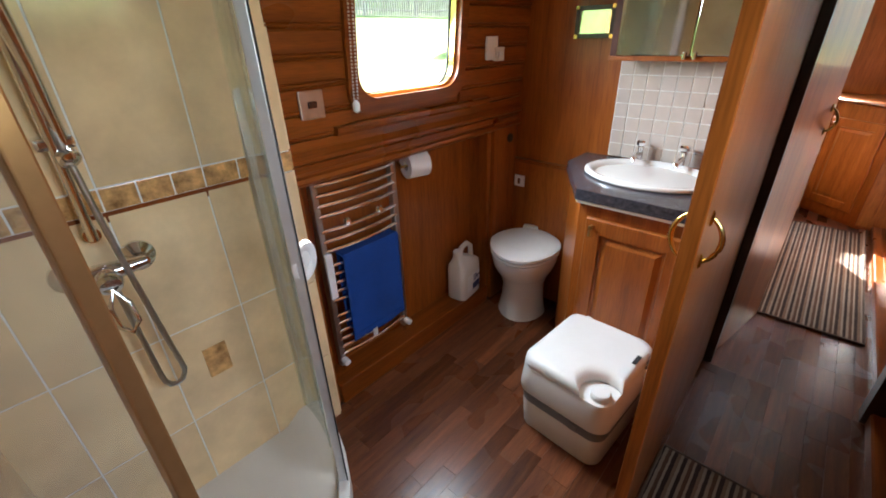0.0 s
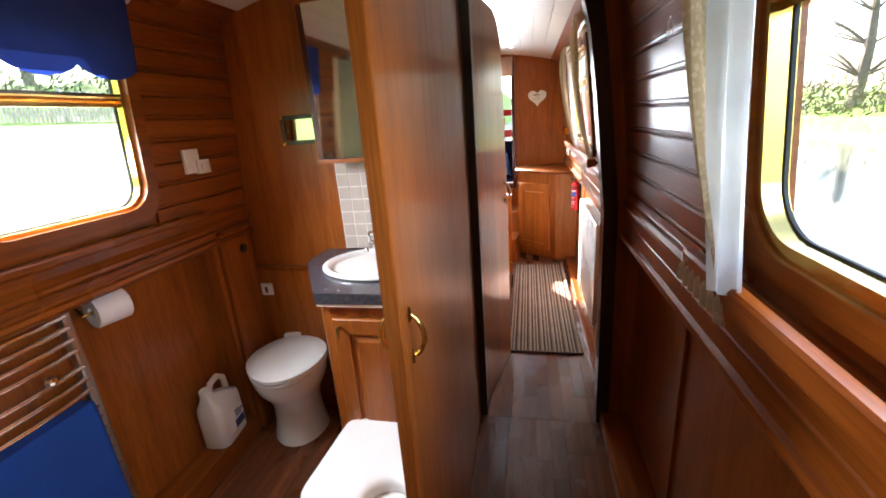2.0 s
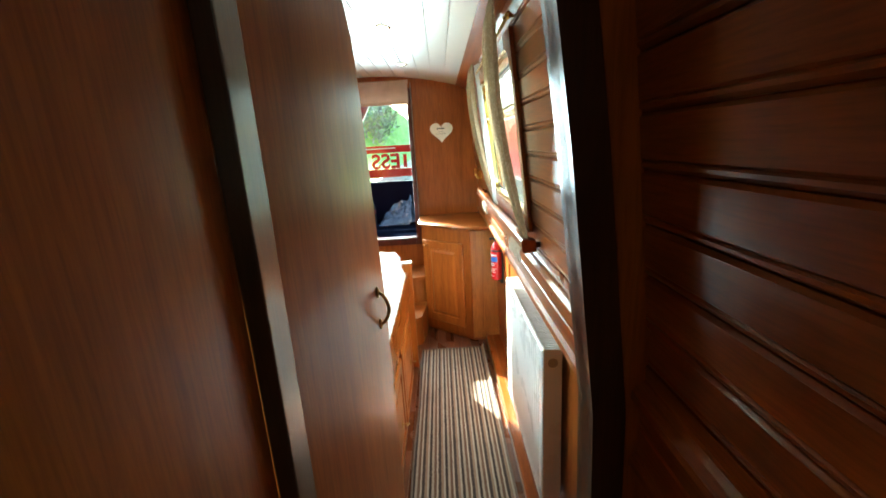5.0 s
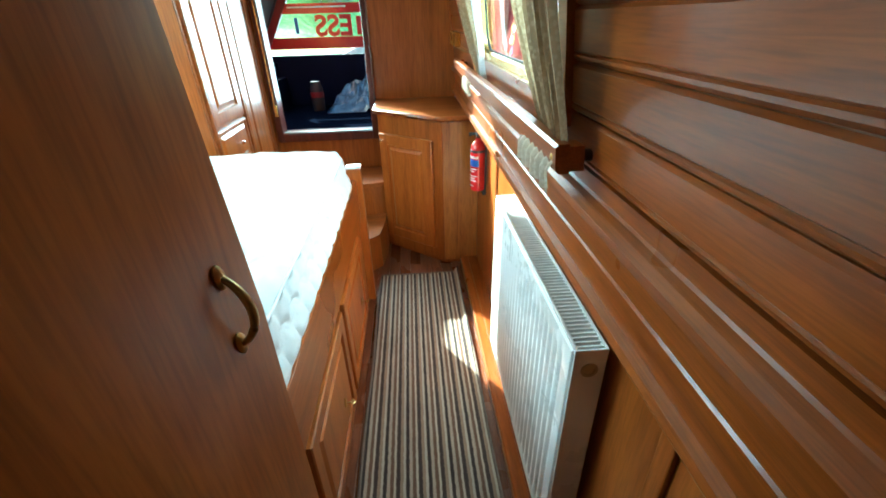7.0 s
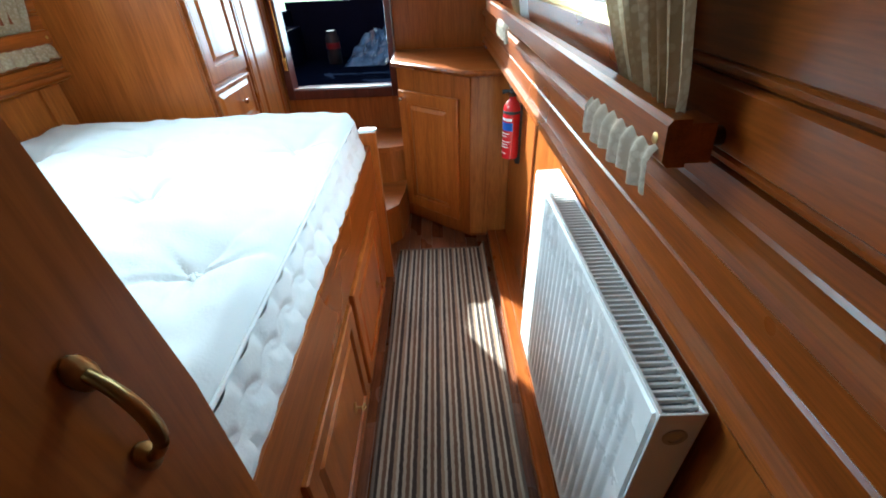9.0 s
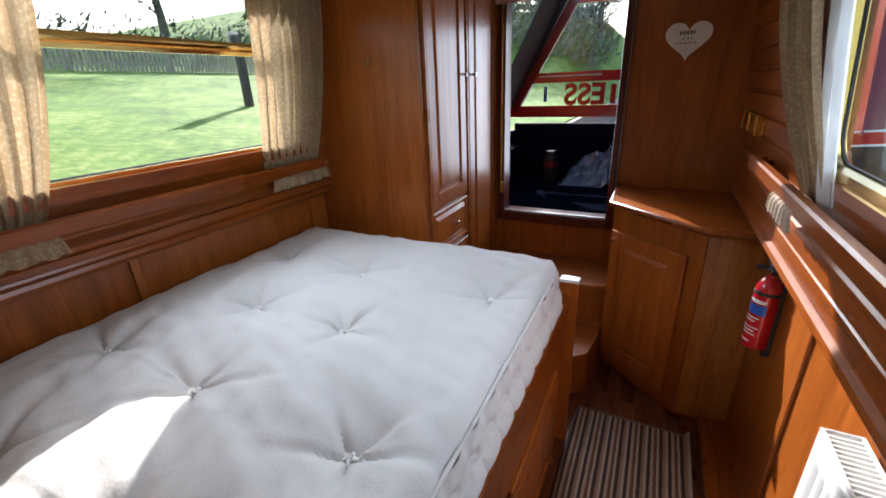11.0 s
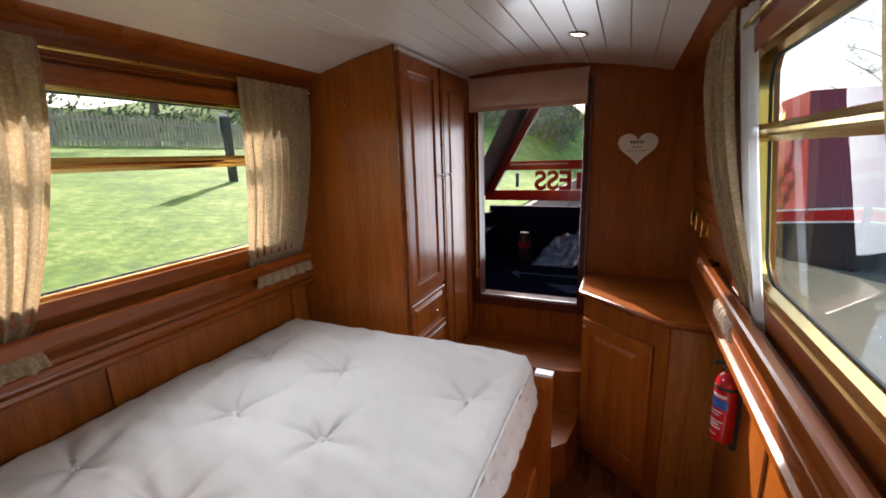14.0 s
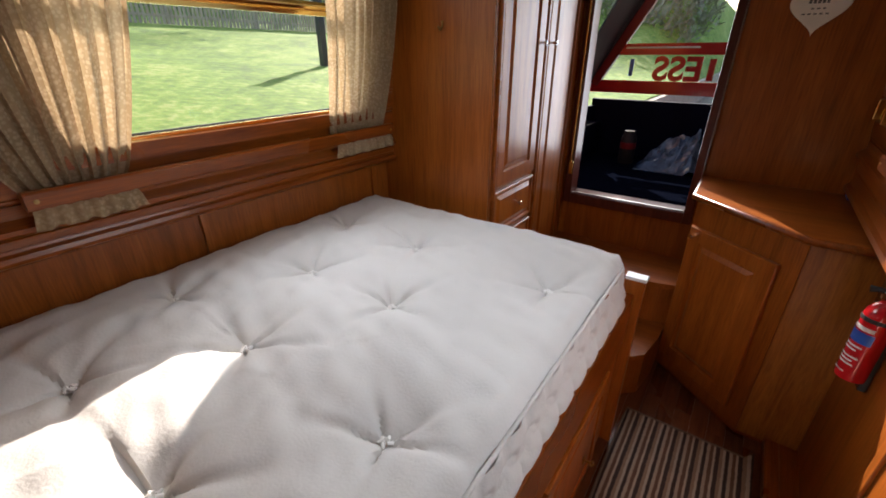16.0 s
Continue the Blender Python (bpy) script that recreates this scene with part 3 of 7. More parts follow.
# ---- windows ----
def window(n, side, y0, y1, z0, z1, r, round_wood, brass=0.016, proud=0.004, zb=1.60, pane_at=-0.027):
    at = on_side(side)
    base = Vector(at((y0 + y1) / 2, z0, 0))
    ob = thing(f"window_{n}", base, "brass-framed cabin window with a hopper light above a brass bar", "window", kind="structure")
    bm = bmesh.new()
    w_ = max(0.055, brass + 0.040)
    wood_out = rrect(y0 - w_, y1 + w_, z0 - w_, z1 + w_, 0.075 + w_ - 0.055 if round_wood else 0.012)
    g = brass - 0.004
    ring_between(bm, rrect(y0 - g, y1 + g, z0 - g, z1 + g, r + g), wood_out, at, -0.036, 0.026)
    part("surround", bm, M_TRIM, ob, "rounded varnished wooden surround", True)
    bm = bmesh.new()
    ring_between(bm, rrect(y0, y1, z0, z1, r), rrect(y0 - brass, y1 + brass, z0 - brass, z1 + brass, r + brass), at, pane_at - 0.007, proud)
    part("frame", bm, M_BRASS, ob, "polished brass frame", True)
    bm = bmesh.new()
    ring_between(bm, rrect(y0 + 0.004, y1 - 0.004, z0 + 0.004, z1 - 0.004, r - 0.004), rrect(y0, y1, z0, z1, r), at, pane_at - 0.004, pane_at + 0.002)
    part("seal", bm, M_BLACK, ob, "black rubber seal", True)
    bm = bmesh.new()
    sweep(bm, [(zb - 0.022, -0.03), (zb - 0.022, -0.010), (zb - 0.010, -0.004), (zb - 0.004, 0.004), (zb + 0.004, 0.004), (zb + 0.010, -0.004), (zb + 0.020, -0.010), (zb + 0.020, -0.03)], [lambda p: at(y0, p[0], p[1] + pane_at + 0.027), lambda p: at(y1, p[0], p[1] + pane_at + 0.027)])
    part("glazing_bar", bm, M_BRASS, ob, "brass glazing bar")
    for za, zc in ((z0 + 0.002, zb - 0.018), (zb + 0.016, z1 - 0.002)):
        bm = bmesh.new()
        poly(bm, [at(y0, za, pane_at), at(y1, za, pane_at), at(y1, zc, pane_at), at(y0, zc, pane_at)])
        pane = part("pane", bm, M_GLASS, ob)
        pane.visible_shadow = False
    return ob


window(1, *WINDOWS[0], 0.07, True)
window(2, *WINDOWS[1], 0.085, True, 0.030, 0.018, 1.60, -0.014)
window(3, *WINDOWS[2], 0.05, False)
window(4, *WINDOWS[3], 0.075, False, 0.028, 0.018, 1.622, -0.014)

# window board below the bathroom window
bm = bmesh.new()
at = on_side(-1)
sweep(bm, [(1.135, -0.005), (1.135, 0.030), (1.145, 0.036), (1.160, 0.036), (1.166, 0.028), (1.166, -0.005)], [lambda p: at(0.24, p[0], p[1]), lambda p: at(1.10, p[0], p[1])])
single("window_ledge", bm, M_TRIM, "varnished wooden ledge below the bathroom window", "ledge")


def curtain_rail(side, y0, y1, z, out):
    at = on_side(side)
    bm = bmesh.new()
    sweep(bm, [(z - 0.024, out - 0.010), (z - 0.024, out + 0.008), (z - 0.018, out + 0.013), (z + 0.018, out + 0.013), (z + 0.024, out + 0.008), (z + 0.024, out - 0.010)], [lambda p: at(y0, p[0], p[1]), lambda p: at(y1, p[0], p[1])])
    ob = single("curtain_retainer", bm, M_TRIM, "varnished wooden bar that holds the curtain ends to the wall", "curtain bar", "curtain bars")
    for y in (y0 + 0.02, y1 - 0.02):
        b2 = bmesh.new()
        sweep(b2, [(z - 0.020, max(0.0, out - 0.034)), (z + 0.020, max(0.0, out - 0.034)), (z + 0.020, out - 0.010), (z - 0.020, out - 0.010)], [lambda p: at(y - 0.02, p[0], p[1]), lambda p: at(y + 0.02, p[0], p[1])])
        if out > 0.06:
            part("peg", tube(bmesh.new(), [at(y, z, 0.0), at(y, z, out - 0.033)], 0.010, 10), M_DARK, ob, "dark wooden peg", True)
        part("block", b2, M_TRIM, ob)
        part("screw", lathe(bmesh.new(), [(0.006, 0.0), (0.006, 0.001), (0.004, 0.0022), (0.0, 0.0024)], at(y, z, out + 0.013), 12, (-side, 0, 0)), M_OLDBRASS, ob, "dark screw head", True)
    return ob


curtain_rail(-1, 2.19, 3.45, 1.148, 0.052)
curtain_rail(1, 2.100, 3.72, 1.166, 0.064)
curtain_rail(1, -0.72, 0.47, 1.164, 0.088)


def curtain_rod(side, y0, y1, z, out):
    at = on_side(side)
    bm = tube(bmesh.new(), [at(y0, z, out), at((y0 + y1) / 2, z, out), at(y1, z, out)], 0.006, 10)
    ob = single("curtain_rod", bm, M_BRASS, "thin brass curtain rod above the window", "curtain rod", "curtain rods", True)
    for y in (y0 + 0.03, (y0 + y1) / 2, y1 - 0.03):
        part("bracket", tube(bmesh.new(), [at(y, z + 0.004, 0.0), at(y, z + 0.006, out), at(y, z - 0.002, out + 0.012)], 0.005, 8), M_BRASS, ob, "", True)
    for y in (y0, y1):
        part("finial", lathe(bmesh.new(), [(0.001, -0.012), (0.010, -0.006), (0.011, 0.004), (0.001, 0.012)], at(y, z, out), 12), M_BRASS, ob, "", True)


curtain_rod(-1, 2.05, 3.49, 1.885, 0.034)
curtain_rod(1, 2.15, 3.52, 1.872, 0.034)
curtain_rod(1, -0.75, 0.78, 1.872, 0.034)


def curtain(side, top, low, z1, z0, out, folds, material, label, seed, lining=0, tail=True, lining_wide=0.075, turn=0.012, skew=0.0, tail_out=0.056):
    """Cloth hung between y = top[0]..top[1] and drawn to low[0]..low[1] behind the bar; below it a ruffled end."""
    at = on_side(side)
    rnd = random.Random(seed)
    ph = [rnd.uniform(0, 6.28) for _ in range(4)]
    nu, nv = folds * 10, 34
    bm = bmesh.new()
    rows = []
    for j in range(nv + 1):
        v = j / nv
        z = z1 + (z0 - z1) * v
        g = v ** 1.7
        a, c = top[0] + (low[0] - top[0]) * g, top[1] + (low[1] - top[1]) * g
        if v > 0.93:
            w = (v - 0.93) / 0.07
            a, c = a + 0.012 * w, c - 0.012 * w
        row = []
        for i in range(nu + 1):
            u = i / nu
            amp = 0.013 * (0.55 + 0.45 * min(1, v * 5)) * (1 - 0.45 * g)
            f = math.sin(2 * math.pi * folds * u + ph[0] + 0.9 * math.sin(3 * v + ph[1])) + 0.35 * math.sin(2 * math.pi * folds * 2.3 * u + ph[2] + 2 * v)
            if v < 0.05:
                f = f * 0.6 + 0.3 * math.sin(40 * u * folds)
            bulge = 0.022 * math.sin(math.pi * min(1, v * 1.02)) - 0.030 * g
            y = a + (c - a) * (u + 0.012 * math.sin(6.28 * folds * u + ph[3]))
            row.append(bm.verts.new(at(y, z, out + skew * (0.5 - u) + amp * f + bulge)))
        rows.append(row)
    for a, c in zip(rows, rows[1:]):
        for i in range(nu):
            bm.faces.new((a[i], a[i + 1], c[i + 1], c[i]))
    ob = single("curtain", bm, material, label, "curtain", "bedroom curtains", True)
    if tail:
        bt = bmesh.new()
        rows = []
        for j in range(9):
            v = j / 8
            z = z0 + 0.014 - v * 0.070
            a, c = low[0] - 0.012 * v, low[1] + 0.02 * v
            rows.append([bt.verts.new(at(a + (c - a) * i / 70, z + 0.003 * v * math.sin(i * 0.35 + seed), tail_out - 0.030 + 0.030 * min(1, v * 2.2) + 0.0045 * (0.3 + v) * math.sin(i * 0.62 + seed))) for i in range(71)])
        for a, c in zip(rows, rows[1:]):
            for i in range(70):
                bt.faces.new((a[i], a[i + 1], c[i + 1], c[i]))
        part("ruffled_end", bt, M_TAIL if side > 0 else material, ob, "ruffled curtain end below the bar", True)
    if lining:
        bl = bmesh.new()
        e = top[0] if lining < 0 else top[1]
        e2 = low[0] if lining < 0 else low[1]
        rows = []
        for j in range(21):
            v = j / 20
            z = z1 - 0.01 + (z0 - z1 + 0.01) * v
            g = v ** 1.7
            y = e + (e2 - e) * g
            wide = lining_wide * (1 - 0.15 * v)
            rows.append([bl.verts.new(at(y + lining * (-0.010 + wide * i / 10), z, out + skew * 0.5 * -lining - 0.012 - turn * i / 10 + 0.006 * math.sin(i * 1.2 + 3 * v))) for i in range(11)])
        for a, c in zip(rows, rows[1:]):
            for i in range(10):
                bl.faces.new((a[i], a[i + 1], c[i + 1], c[i]))
        part("lining", bl, M_LINING, ob, "white curtain lining showing at the edge", True)
    return ob


CURT = "beige sprigged cotton curtain gathered behind a wooden bar"
curtain(-1, (2.02, 2.53), (2.20, 2.41), 1.900, 1.135, 0.050, 9, M_CURTAIN, CURT, 3, 0, True, 0.0, 0.0, 0.0, 0.072)
curtain(-1, (3.10, 3.468), (3.125, 3.43), 1.897, 1.135, 0.050, 8, M_CURTAIN, CURT, 5, 0, True, 0.0, 0.0, 0.0, 0.072)
curtain(1, (3.24, 3.58), (3.10, 3.30), 1.925, 1.165, 0.050, 7, M_CURTAIN, CURT, 8, -1, True, 0.080, 0.015, 0.0, 0.084)
curtain(1, (2.085, 2.49), (2.115, 2.31), 1.925, 1.165, 0.075, 9, M_CURTAIN, CURT, 13, 0, True, 0.0, 0.0, 0.02, 0.086)
curtain(1, (0.285, 0.53), (0.285, 0.46), 1.925, 1.175, 0.088, 5, M_CURTAIN, CURT, 21, -1, True, 0.050, 0.035, 0.090, 0.104)


# ---- doors ----
def pull_handle(parent, m, mat_handle, label, size=0.10):
    """An arched pull with two rosettes, standing along z on a face; m sets its middle, the face looks along +x."""
    h = size / 2
    path = []
    for k in range(13):
        w = k / 12
        z = -h + size * w
        path.append(m @ Vector((0.004 + 0.026 * math.sin(math.pi * w) ** 0.7, 0, z)))
    hd = part("handle", tube(bmesh.new(), path, [0.0045 + 0.0015 * math.sin(math.pi * k / 12) for k in range(13)], 10), mat_handle, parent, label, True)
    for z in (-h, h):
        b = bmesh.new()
        lathe(b, [(0.012, 0.0), (0.012, 0.002), (0.008, 0.005), (0.0, 0.006)], m @ Vector((0, 0, z)), 14, m.to_3x3() @ Vector((1, 0, 0)), (1.5, 0.8))
        part("rosette", b, mat_handle, hd, "", True)


door_a = thing("door_1", (0.218, 1.39, 0.01), "wide oak-veneered door standing open along the passage", "door", kind="structure")
part("leaf", box(bmesh.new(), 0.203, 0.238, 0.318, 1.384, 0.012, 1.955, 0.004), M_VENEER, door_a)
pull_handle(door_a, Matrix.Translation((0.239, 0.370, 1.03)), M_BRASS, "brass pull handle")
pull_handle(door_a, Matrix.Translation((0.202, 0.370, 1.03)) @ Matrix.Rotation(math.pi, 4, "Z"), M_BRASS, "brass pull handle")

swing = radians(11.4)
door_b = thing("door_2", (0.268, 1.466, 0.01), "oak-veneered bedroom door with a clipped rounded top standing open", "door", kind="structure")
lay = Matrix.Translation((0.268, 1.466, 0)) @ Matrix.Rotation(-swing, 4, "Z")
prof = [(0.0, 0.012), (0.505, 0.012), (0.505, 1.02), (0.455, 1.70), (0.44, 1.78), (0.41, 1.85), (0.365, 1.90), (0.31, 1.925), (0.0, 1.945)]
bm = sweep(bmesh.new(), prof, [lambda p: lay @ Vector((-0.030, p[0], p[1])), lambda p: lay @ Vector((0.0, p[0], p[1]))])
part("leaf", bm, M_VENEER, door_b)
pull_handle(door_b, lay @ Matrix.Translation((0.001, 0.442, 1.060)), M_OLDBRASS, "tarnished brass pull handle", 0.098)

# ---- bathroom ----

def knob(parent, at, axis, mat_k=None, r=0.011, label="small chrome knob"):
    b = lathe(bmesh.new(), [(0.005, 0.0), (0.004, 0.008), (r, 0.014), (r * 1.05, 0.019), (r * 0.6, 0.024), (0.0, 0.025)], at, 14, axis)
    return part("knob", b, mat_k or M_CHROME, parent, label, True)


# vanity unit
vanity = thing("vanity_unit", (-0.1, 1.15, 0), "oak vanity cupboard with angled corner below the wash basin", "vanity unit")
plan = [(0.196, 0.895), (-0.265, 0.895), (-0.455, 1.205), (-0.455, 1.40), (0.196, 1.40)]
part("body", prism(bmesh.new(), plan, 0.0, 0.845), M_PANEL, vanity)
d = raised_door(bmesh.new(), 0.36, 0.56, 0.02, facing(-0.225, 0.893, 0.235, 0), 0.06)
vd = part("door", d, M_PANEL, vanity)
b = lathe(bmesh.new(), [(0.006, 0), (0.005, 0.012), (0.010, 0.018), (0.008, 0.025), (0.0, 0.026)], (-0.195, 0.873, 0.765), 12, (0, -1, 0))
part("handle", b, M_OLDBRASS, vd, "tarnished drop handle", True)
part("drop", tube(bmesh.new(), [(-0.195, 0.860, 0.765), (-0.195, 0.852, 0.75), (-0.195, 0.855, 0.732)], [0.004, 0.006, 0.008], 8), M_OLDBRASS, vd, "", True)
top = thing("vanity_worktop", (-0.1, 1.15, 0.85), "dark speckled laminate worktop with a pale edge strip", "worktop")
plan = [(0.197, 0.868), (-0.275, 0.868), (-0.478, 1.195), (-0.478, 1.398), (0.197, 1.398)]
part("slab", prism(bmesh.new(), plan, 0.858, 0.900), M_WORKTOP, top)
plan2 = [(0.196, 0.872), (-0.272, 0.872), (-0.472, 1.197), (-0.46, 1.2), (-0.265, 0.885), (0.196, 0.885)]
part("edge_strip", prism(bmesh.new(), plan2, 0.846, 0.858), M_CREAMP, top, "pale edge strip")
basin = thing("wash_basin", (-0.12, 1.185, 0.9), "white oval inset wash basin", "wash basin")
prof = [(0.245, 0.0), (0.252, 0.006), (0.250, 0.014), (0.240, 0.019), (0.222, 0.016), (0.205, 0.0), (0.185, -0.05), (0.14, -0.10), (0.07, -0.125), (0.0, -0.128)]
b = bmesh.new()
lathe(b, prof, (-0.12, 1.17, 0.901), 48, (0, 0, 1), (1, 0.76))
part("bowl", b, M_CERAMIC, basin, "", True)
part("overflow", lathe(bmesh.new(), [(0.012, 0), (0.012, 0.004), (0.004, 0.005), (0, 0.005)], (-0.09, 1.302, 0.872), 14, (0, -1, 0.3)), M_CHROME, basin, "chrome overflow ring", True)
for x in (-0.215, -0.045):
    tap = thing("basin_tap", (x, 1.345, 0.905), "chrome pillar tap with a ribbed head", "tap", "basin taps")
    b = lathe(bmesh.new(), [(0.020, 0), (0.018, 0.006), (0.011, 0.012), (0.011, 0.055), (0.014, 0.060), (0.013, 0.072)], (x, 1.345, 0.904), 16)
    part("column", b, M_CHROME, tap, "", True)
    part("spout", tube(bmesh.new(), [(x, 1.345, 0.945), (x, 1.30, 0.950), (x, 1.265, 0.940), (x, 1.262, 0.928)], 0.010, 12), M_CHROME, tap, "", True)
    b = bmesh.new()
    lathe(b, [(0.011, 0), (0.019, 0.004), (0.021, 0.018), (0.017, 0.026), (0.0, 0.028)], (x, 1.345, 0.976), 10)
    part("head", b, M_CHROME, tap)
part_rail = thing("towel_ring", (0.17, 0.845, 0.80), "chrome towel rail on the vanity front", "towel ring")
part("ring", tube(bmesh.new(), [(0.185, 0.866, 0.90), (0.180, 0.84, 0.895), (0.172, 0.825, 0.86), (0.170, 0.82, 0.80), (0.172, 0.825, 0.745), (0.180, 0.84, 0.715), (0.185, 0.866, 0.71)], 0.006, 10), M_CHROME, part_rail, "", True)

# mirror cabinet
cab = thing("mirror_cabinet", (-0.1, 1.33, 1.32), "wall cabinet with mirrored doors and an oak carcass", "bathroom cabinet")
part("carcass", box(bmesh.new(), -0.385, 0.19, 1.275, 1.40, 1.335, 1.92, 0.003), M_MAHOG, cab)
part("light_rail", box(bmesh.new(), -0.385, 0.19, 1.262, 1.30, 1.318, 1.336, 0.003), M_PANEL, cab)
for x0, x1 in ((-0.352, -0.085), (-0.081, 0.186)):
    part("mirror_door", box(bmesh.new(), x0, x1, 1.255, 1.272, 1.338, 1.918, 0.002), M_MIRROR, cab, "mirrored door")
for x in (-0.10, -0.066):
    part("clip", box(bmesh.new(), x - 0.006, x + 0.006, 1.247, 1.256, 1.326, 1.350, 0.002), M_CHROME, cab, "chrome clip")

# little framed mirror
fm = thing("framed_mirror", (-0.51, 1.40, 1.41), "small mirror in a dark brass-cornered frame on the bulkhead", "mirror")
b = bmesh.new()
place = lambda a, c, o: (a, 1.401 - o, c)
ring_between(b, rrect(-0.585, -0.445, 1.418, 1.508, 0.004, 3), rrect(-0.603, -0.427, 1.400, 1.526, 0.006, 3), place, 0.0, 0.016)
part("frame", b, M_DARK, fm)
part("glass", box(bmesh.new(), -0.588, -0.442, 1.392, 1.400, 1.415, 1.511), M_MIRROR, fm, "mirror glass")
for cx, cz in ((-0.596, 1.519), (-0.434, 1.519), (-0.596, 1.407), (-0.434, 1.407)):
    part("corner", box(bmesh.new(), cx - 0.009, cx + 0.009, 1.381, 1.386, cz - 0.009, cz + 0.009, 0.002), M_BRASS, fm, "brass corner")

# bulkhead boxing behind the toilet
b = bmesh.new()
box(b, -0.93, -0.455, 1.372, 1.402, 0.0, 0.80, 0.004)
bx = single("pipe_boxing", b, M_PANEL, "oak-veneered pipe boxing behind the toilet", "boxing")
part("cap", box(bmesh.new(), -0.93, -0.455, 1.362, 1.402, 0.80, 0.818, 0.004), M_TRIM, bx)
b = box(bmesh.new(), -0.99, -0.868, 1.165, 1.372, 0.0, 1.035, 0.004)
px = single("corner_boxing", b, M_PANEL, "oak pilaster boxing in the bathroom corner", "boxing")
part("cap", box(bmesh.new(), -0.99, -0.858, 1.160, 1.372, 1.035, 1.052, 0.004), M_TRIM, px)
part("vent", lathe(bmesh.new(), [(0.022, 0), (0.022, 0.008), (0.016, 0.012), (0.0, 0.012)], (-0.867, 1.30, 0.94), 20, (1, 0, 0)), M_BLACK, px, "round black vent", True)
sw = thing("pull_switch_plate", (-0.83, 1.366, 0.67), "small white wall switch behind the toilet", "switch")
part("plate", box(bmesh.new(), -0.862, -0.800, 1.360, 1.371, 0.665, 0.727, 0.003), M_PLASTIC, sw)
part("rocker", box(bmesh.new(), -0.838, -0.822, 1.355, 1.361, 0.680, 0.712, 0.002), M_CHROME, sw, "metal rocker")

# toilet
wc = thing("toilet", (-0.66, 1.18, 0), "white ceramic marine toilet with the lid closed", "toilet")
turn = Matrix.Translation((-0.665, 1.185, 0)) @ Matrix.Rotation(radians(18), 4, "Z")


def egg(w, front, back, n=40):
    pts = []
    for k in range(n):
        a = 2 * math.pi * k / n
        y = math.sin(a)
        pts.append((w * math.cos(a) * (1 - 0.10 * max(0, -y)), (back if y > 0 else front) * y))
    return pts


def egg_stack(levels):
    bm = bmesh.new()
    rings = [[bm.verts.new(turn @ Vector((x + 0, y + dy, z))) for x, y in egg(w, f, bk)] for w, f, bk, z, dy in levels]
    n = len(rings[0])
    for a, c in zip(rings, rings[1:]):
        for i in range(n):
            bm.faces.new((a[i], a[(i + 1) % n], c[(i + 1) % n], c[i]))
    bm.faces.new(rings[0][::-1]); bm.faces.new(rings[-1])
    return bm


part("bowl", egg_stack([(0.135, 0.15, 0.14, 0.0, 0.02), (0.13, 0.145, 0.14, 0.02, 0.02), (0.118, 0.13, 0.14, 0.10, 0.02), (0.118, 0.125, 0.145, 0.20, 0.01), (0.14, 0.15, 0.16, 0.26, 0.0), (0.168, 0.195, 0.175, 0.315, 0.0), (0.178, 0.208, 0.18, 0.36, 0.0), (0.178, 0.208, 0.18, 0.385, 0.0)]), M_CERAMIC, wc, "", True)
part("seat", egg_stack([(0.178, 0.208, 0.18, 0.388, 0.0), (0.184, 0.215, 0.185, 0.392, 0.0), (0.184, 0.215, 0.185, 0.404, 0.0), (0.178, 0.210, 0.18, 0.408, 0.0)]), M_PLASTIC, wc, "", True)
part("lid", egg_stack([(0.180, 0.212, 0.185, 0.411, 0.0), (0.187, 0.218, 0.19, 0.416, 0.0), (0.187, 0.218, 0.19, 0.428, 0.0), (0.17, 0.20, 0.175, 0.438, 0.0), (0.10, 0.12, 0.10, 0.442, 0.0)]), M_PLASTIC, wc, "", True)
part("hinge_block", box(bmesh.new(), -0.055, 0.03, 0.17, 0.205, 0.405, 0.45, 0.008, turn), M_PLASTIC, wc)

# portable toilet
pt = thing("portable_toilet", (-0.06, 0.69, 0), "white portable camping toilet with a grey band and filler cap", "portable toilet")
lay_p = Matrix.Translation((-0.065, 0.692, 0)) @ Matrix.Rotation(radians(-4), 4, "Z")


def soft_stack(levels, r, n=8):
    bm = bmesh.new()
    rings = [[bm.verts.new(lay_p @ Vector((x, y, z))) for x, y in rrect(-w, w, -d, d, r, n)] for w, d, z in levels]
    m = len(rings[0])
    for a, c in zip(rings, rings[1:]):
        for i in range(m):
            bm.faces.new((a[i], a[(i + 1) % m], c[(i + 1) % m], c[i]))
    bm.faces.new(rings[0][::-1]); bm.faces.new(rings[-1])
    return bm


part("waste_tank", soft_stack([(0.160, 0.185, 0.0), (0.166, 0.19, 0.006), (0.172, 0.198, 0.13), (0.170, 0.196, 0.138)], 0.05), M_CREAMP, pt, "cream lower waste tank", True)
part("band", soft_stack([(0.170, 0.196, 0.138), (0.172, 0.198, 0.142), (0.174, 0.200, 0.182), (0.172, 0.198, 0.186)], 0.05), M_GREYP, pt, "grey band", True)
part("flush_tank", soft_stack([(0.176, 0.203, 0.186), (0.181, 0.208, 0.194), (0.183, 0.21, 0.215), (0.176, 0.204, 0.300), (0.172, 0.200, 0.312)], 0.055), M_PLASTIC, pt, "white upper flush tank", True)
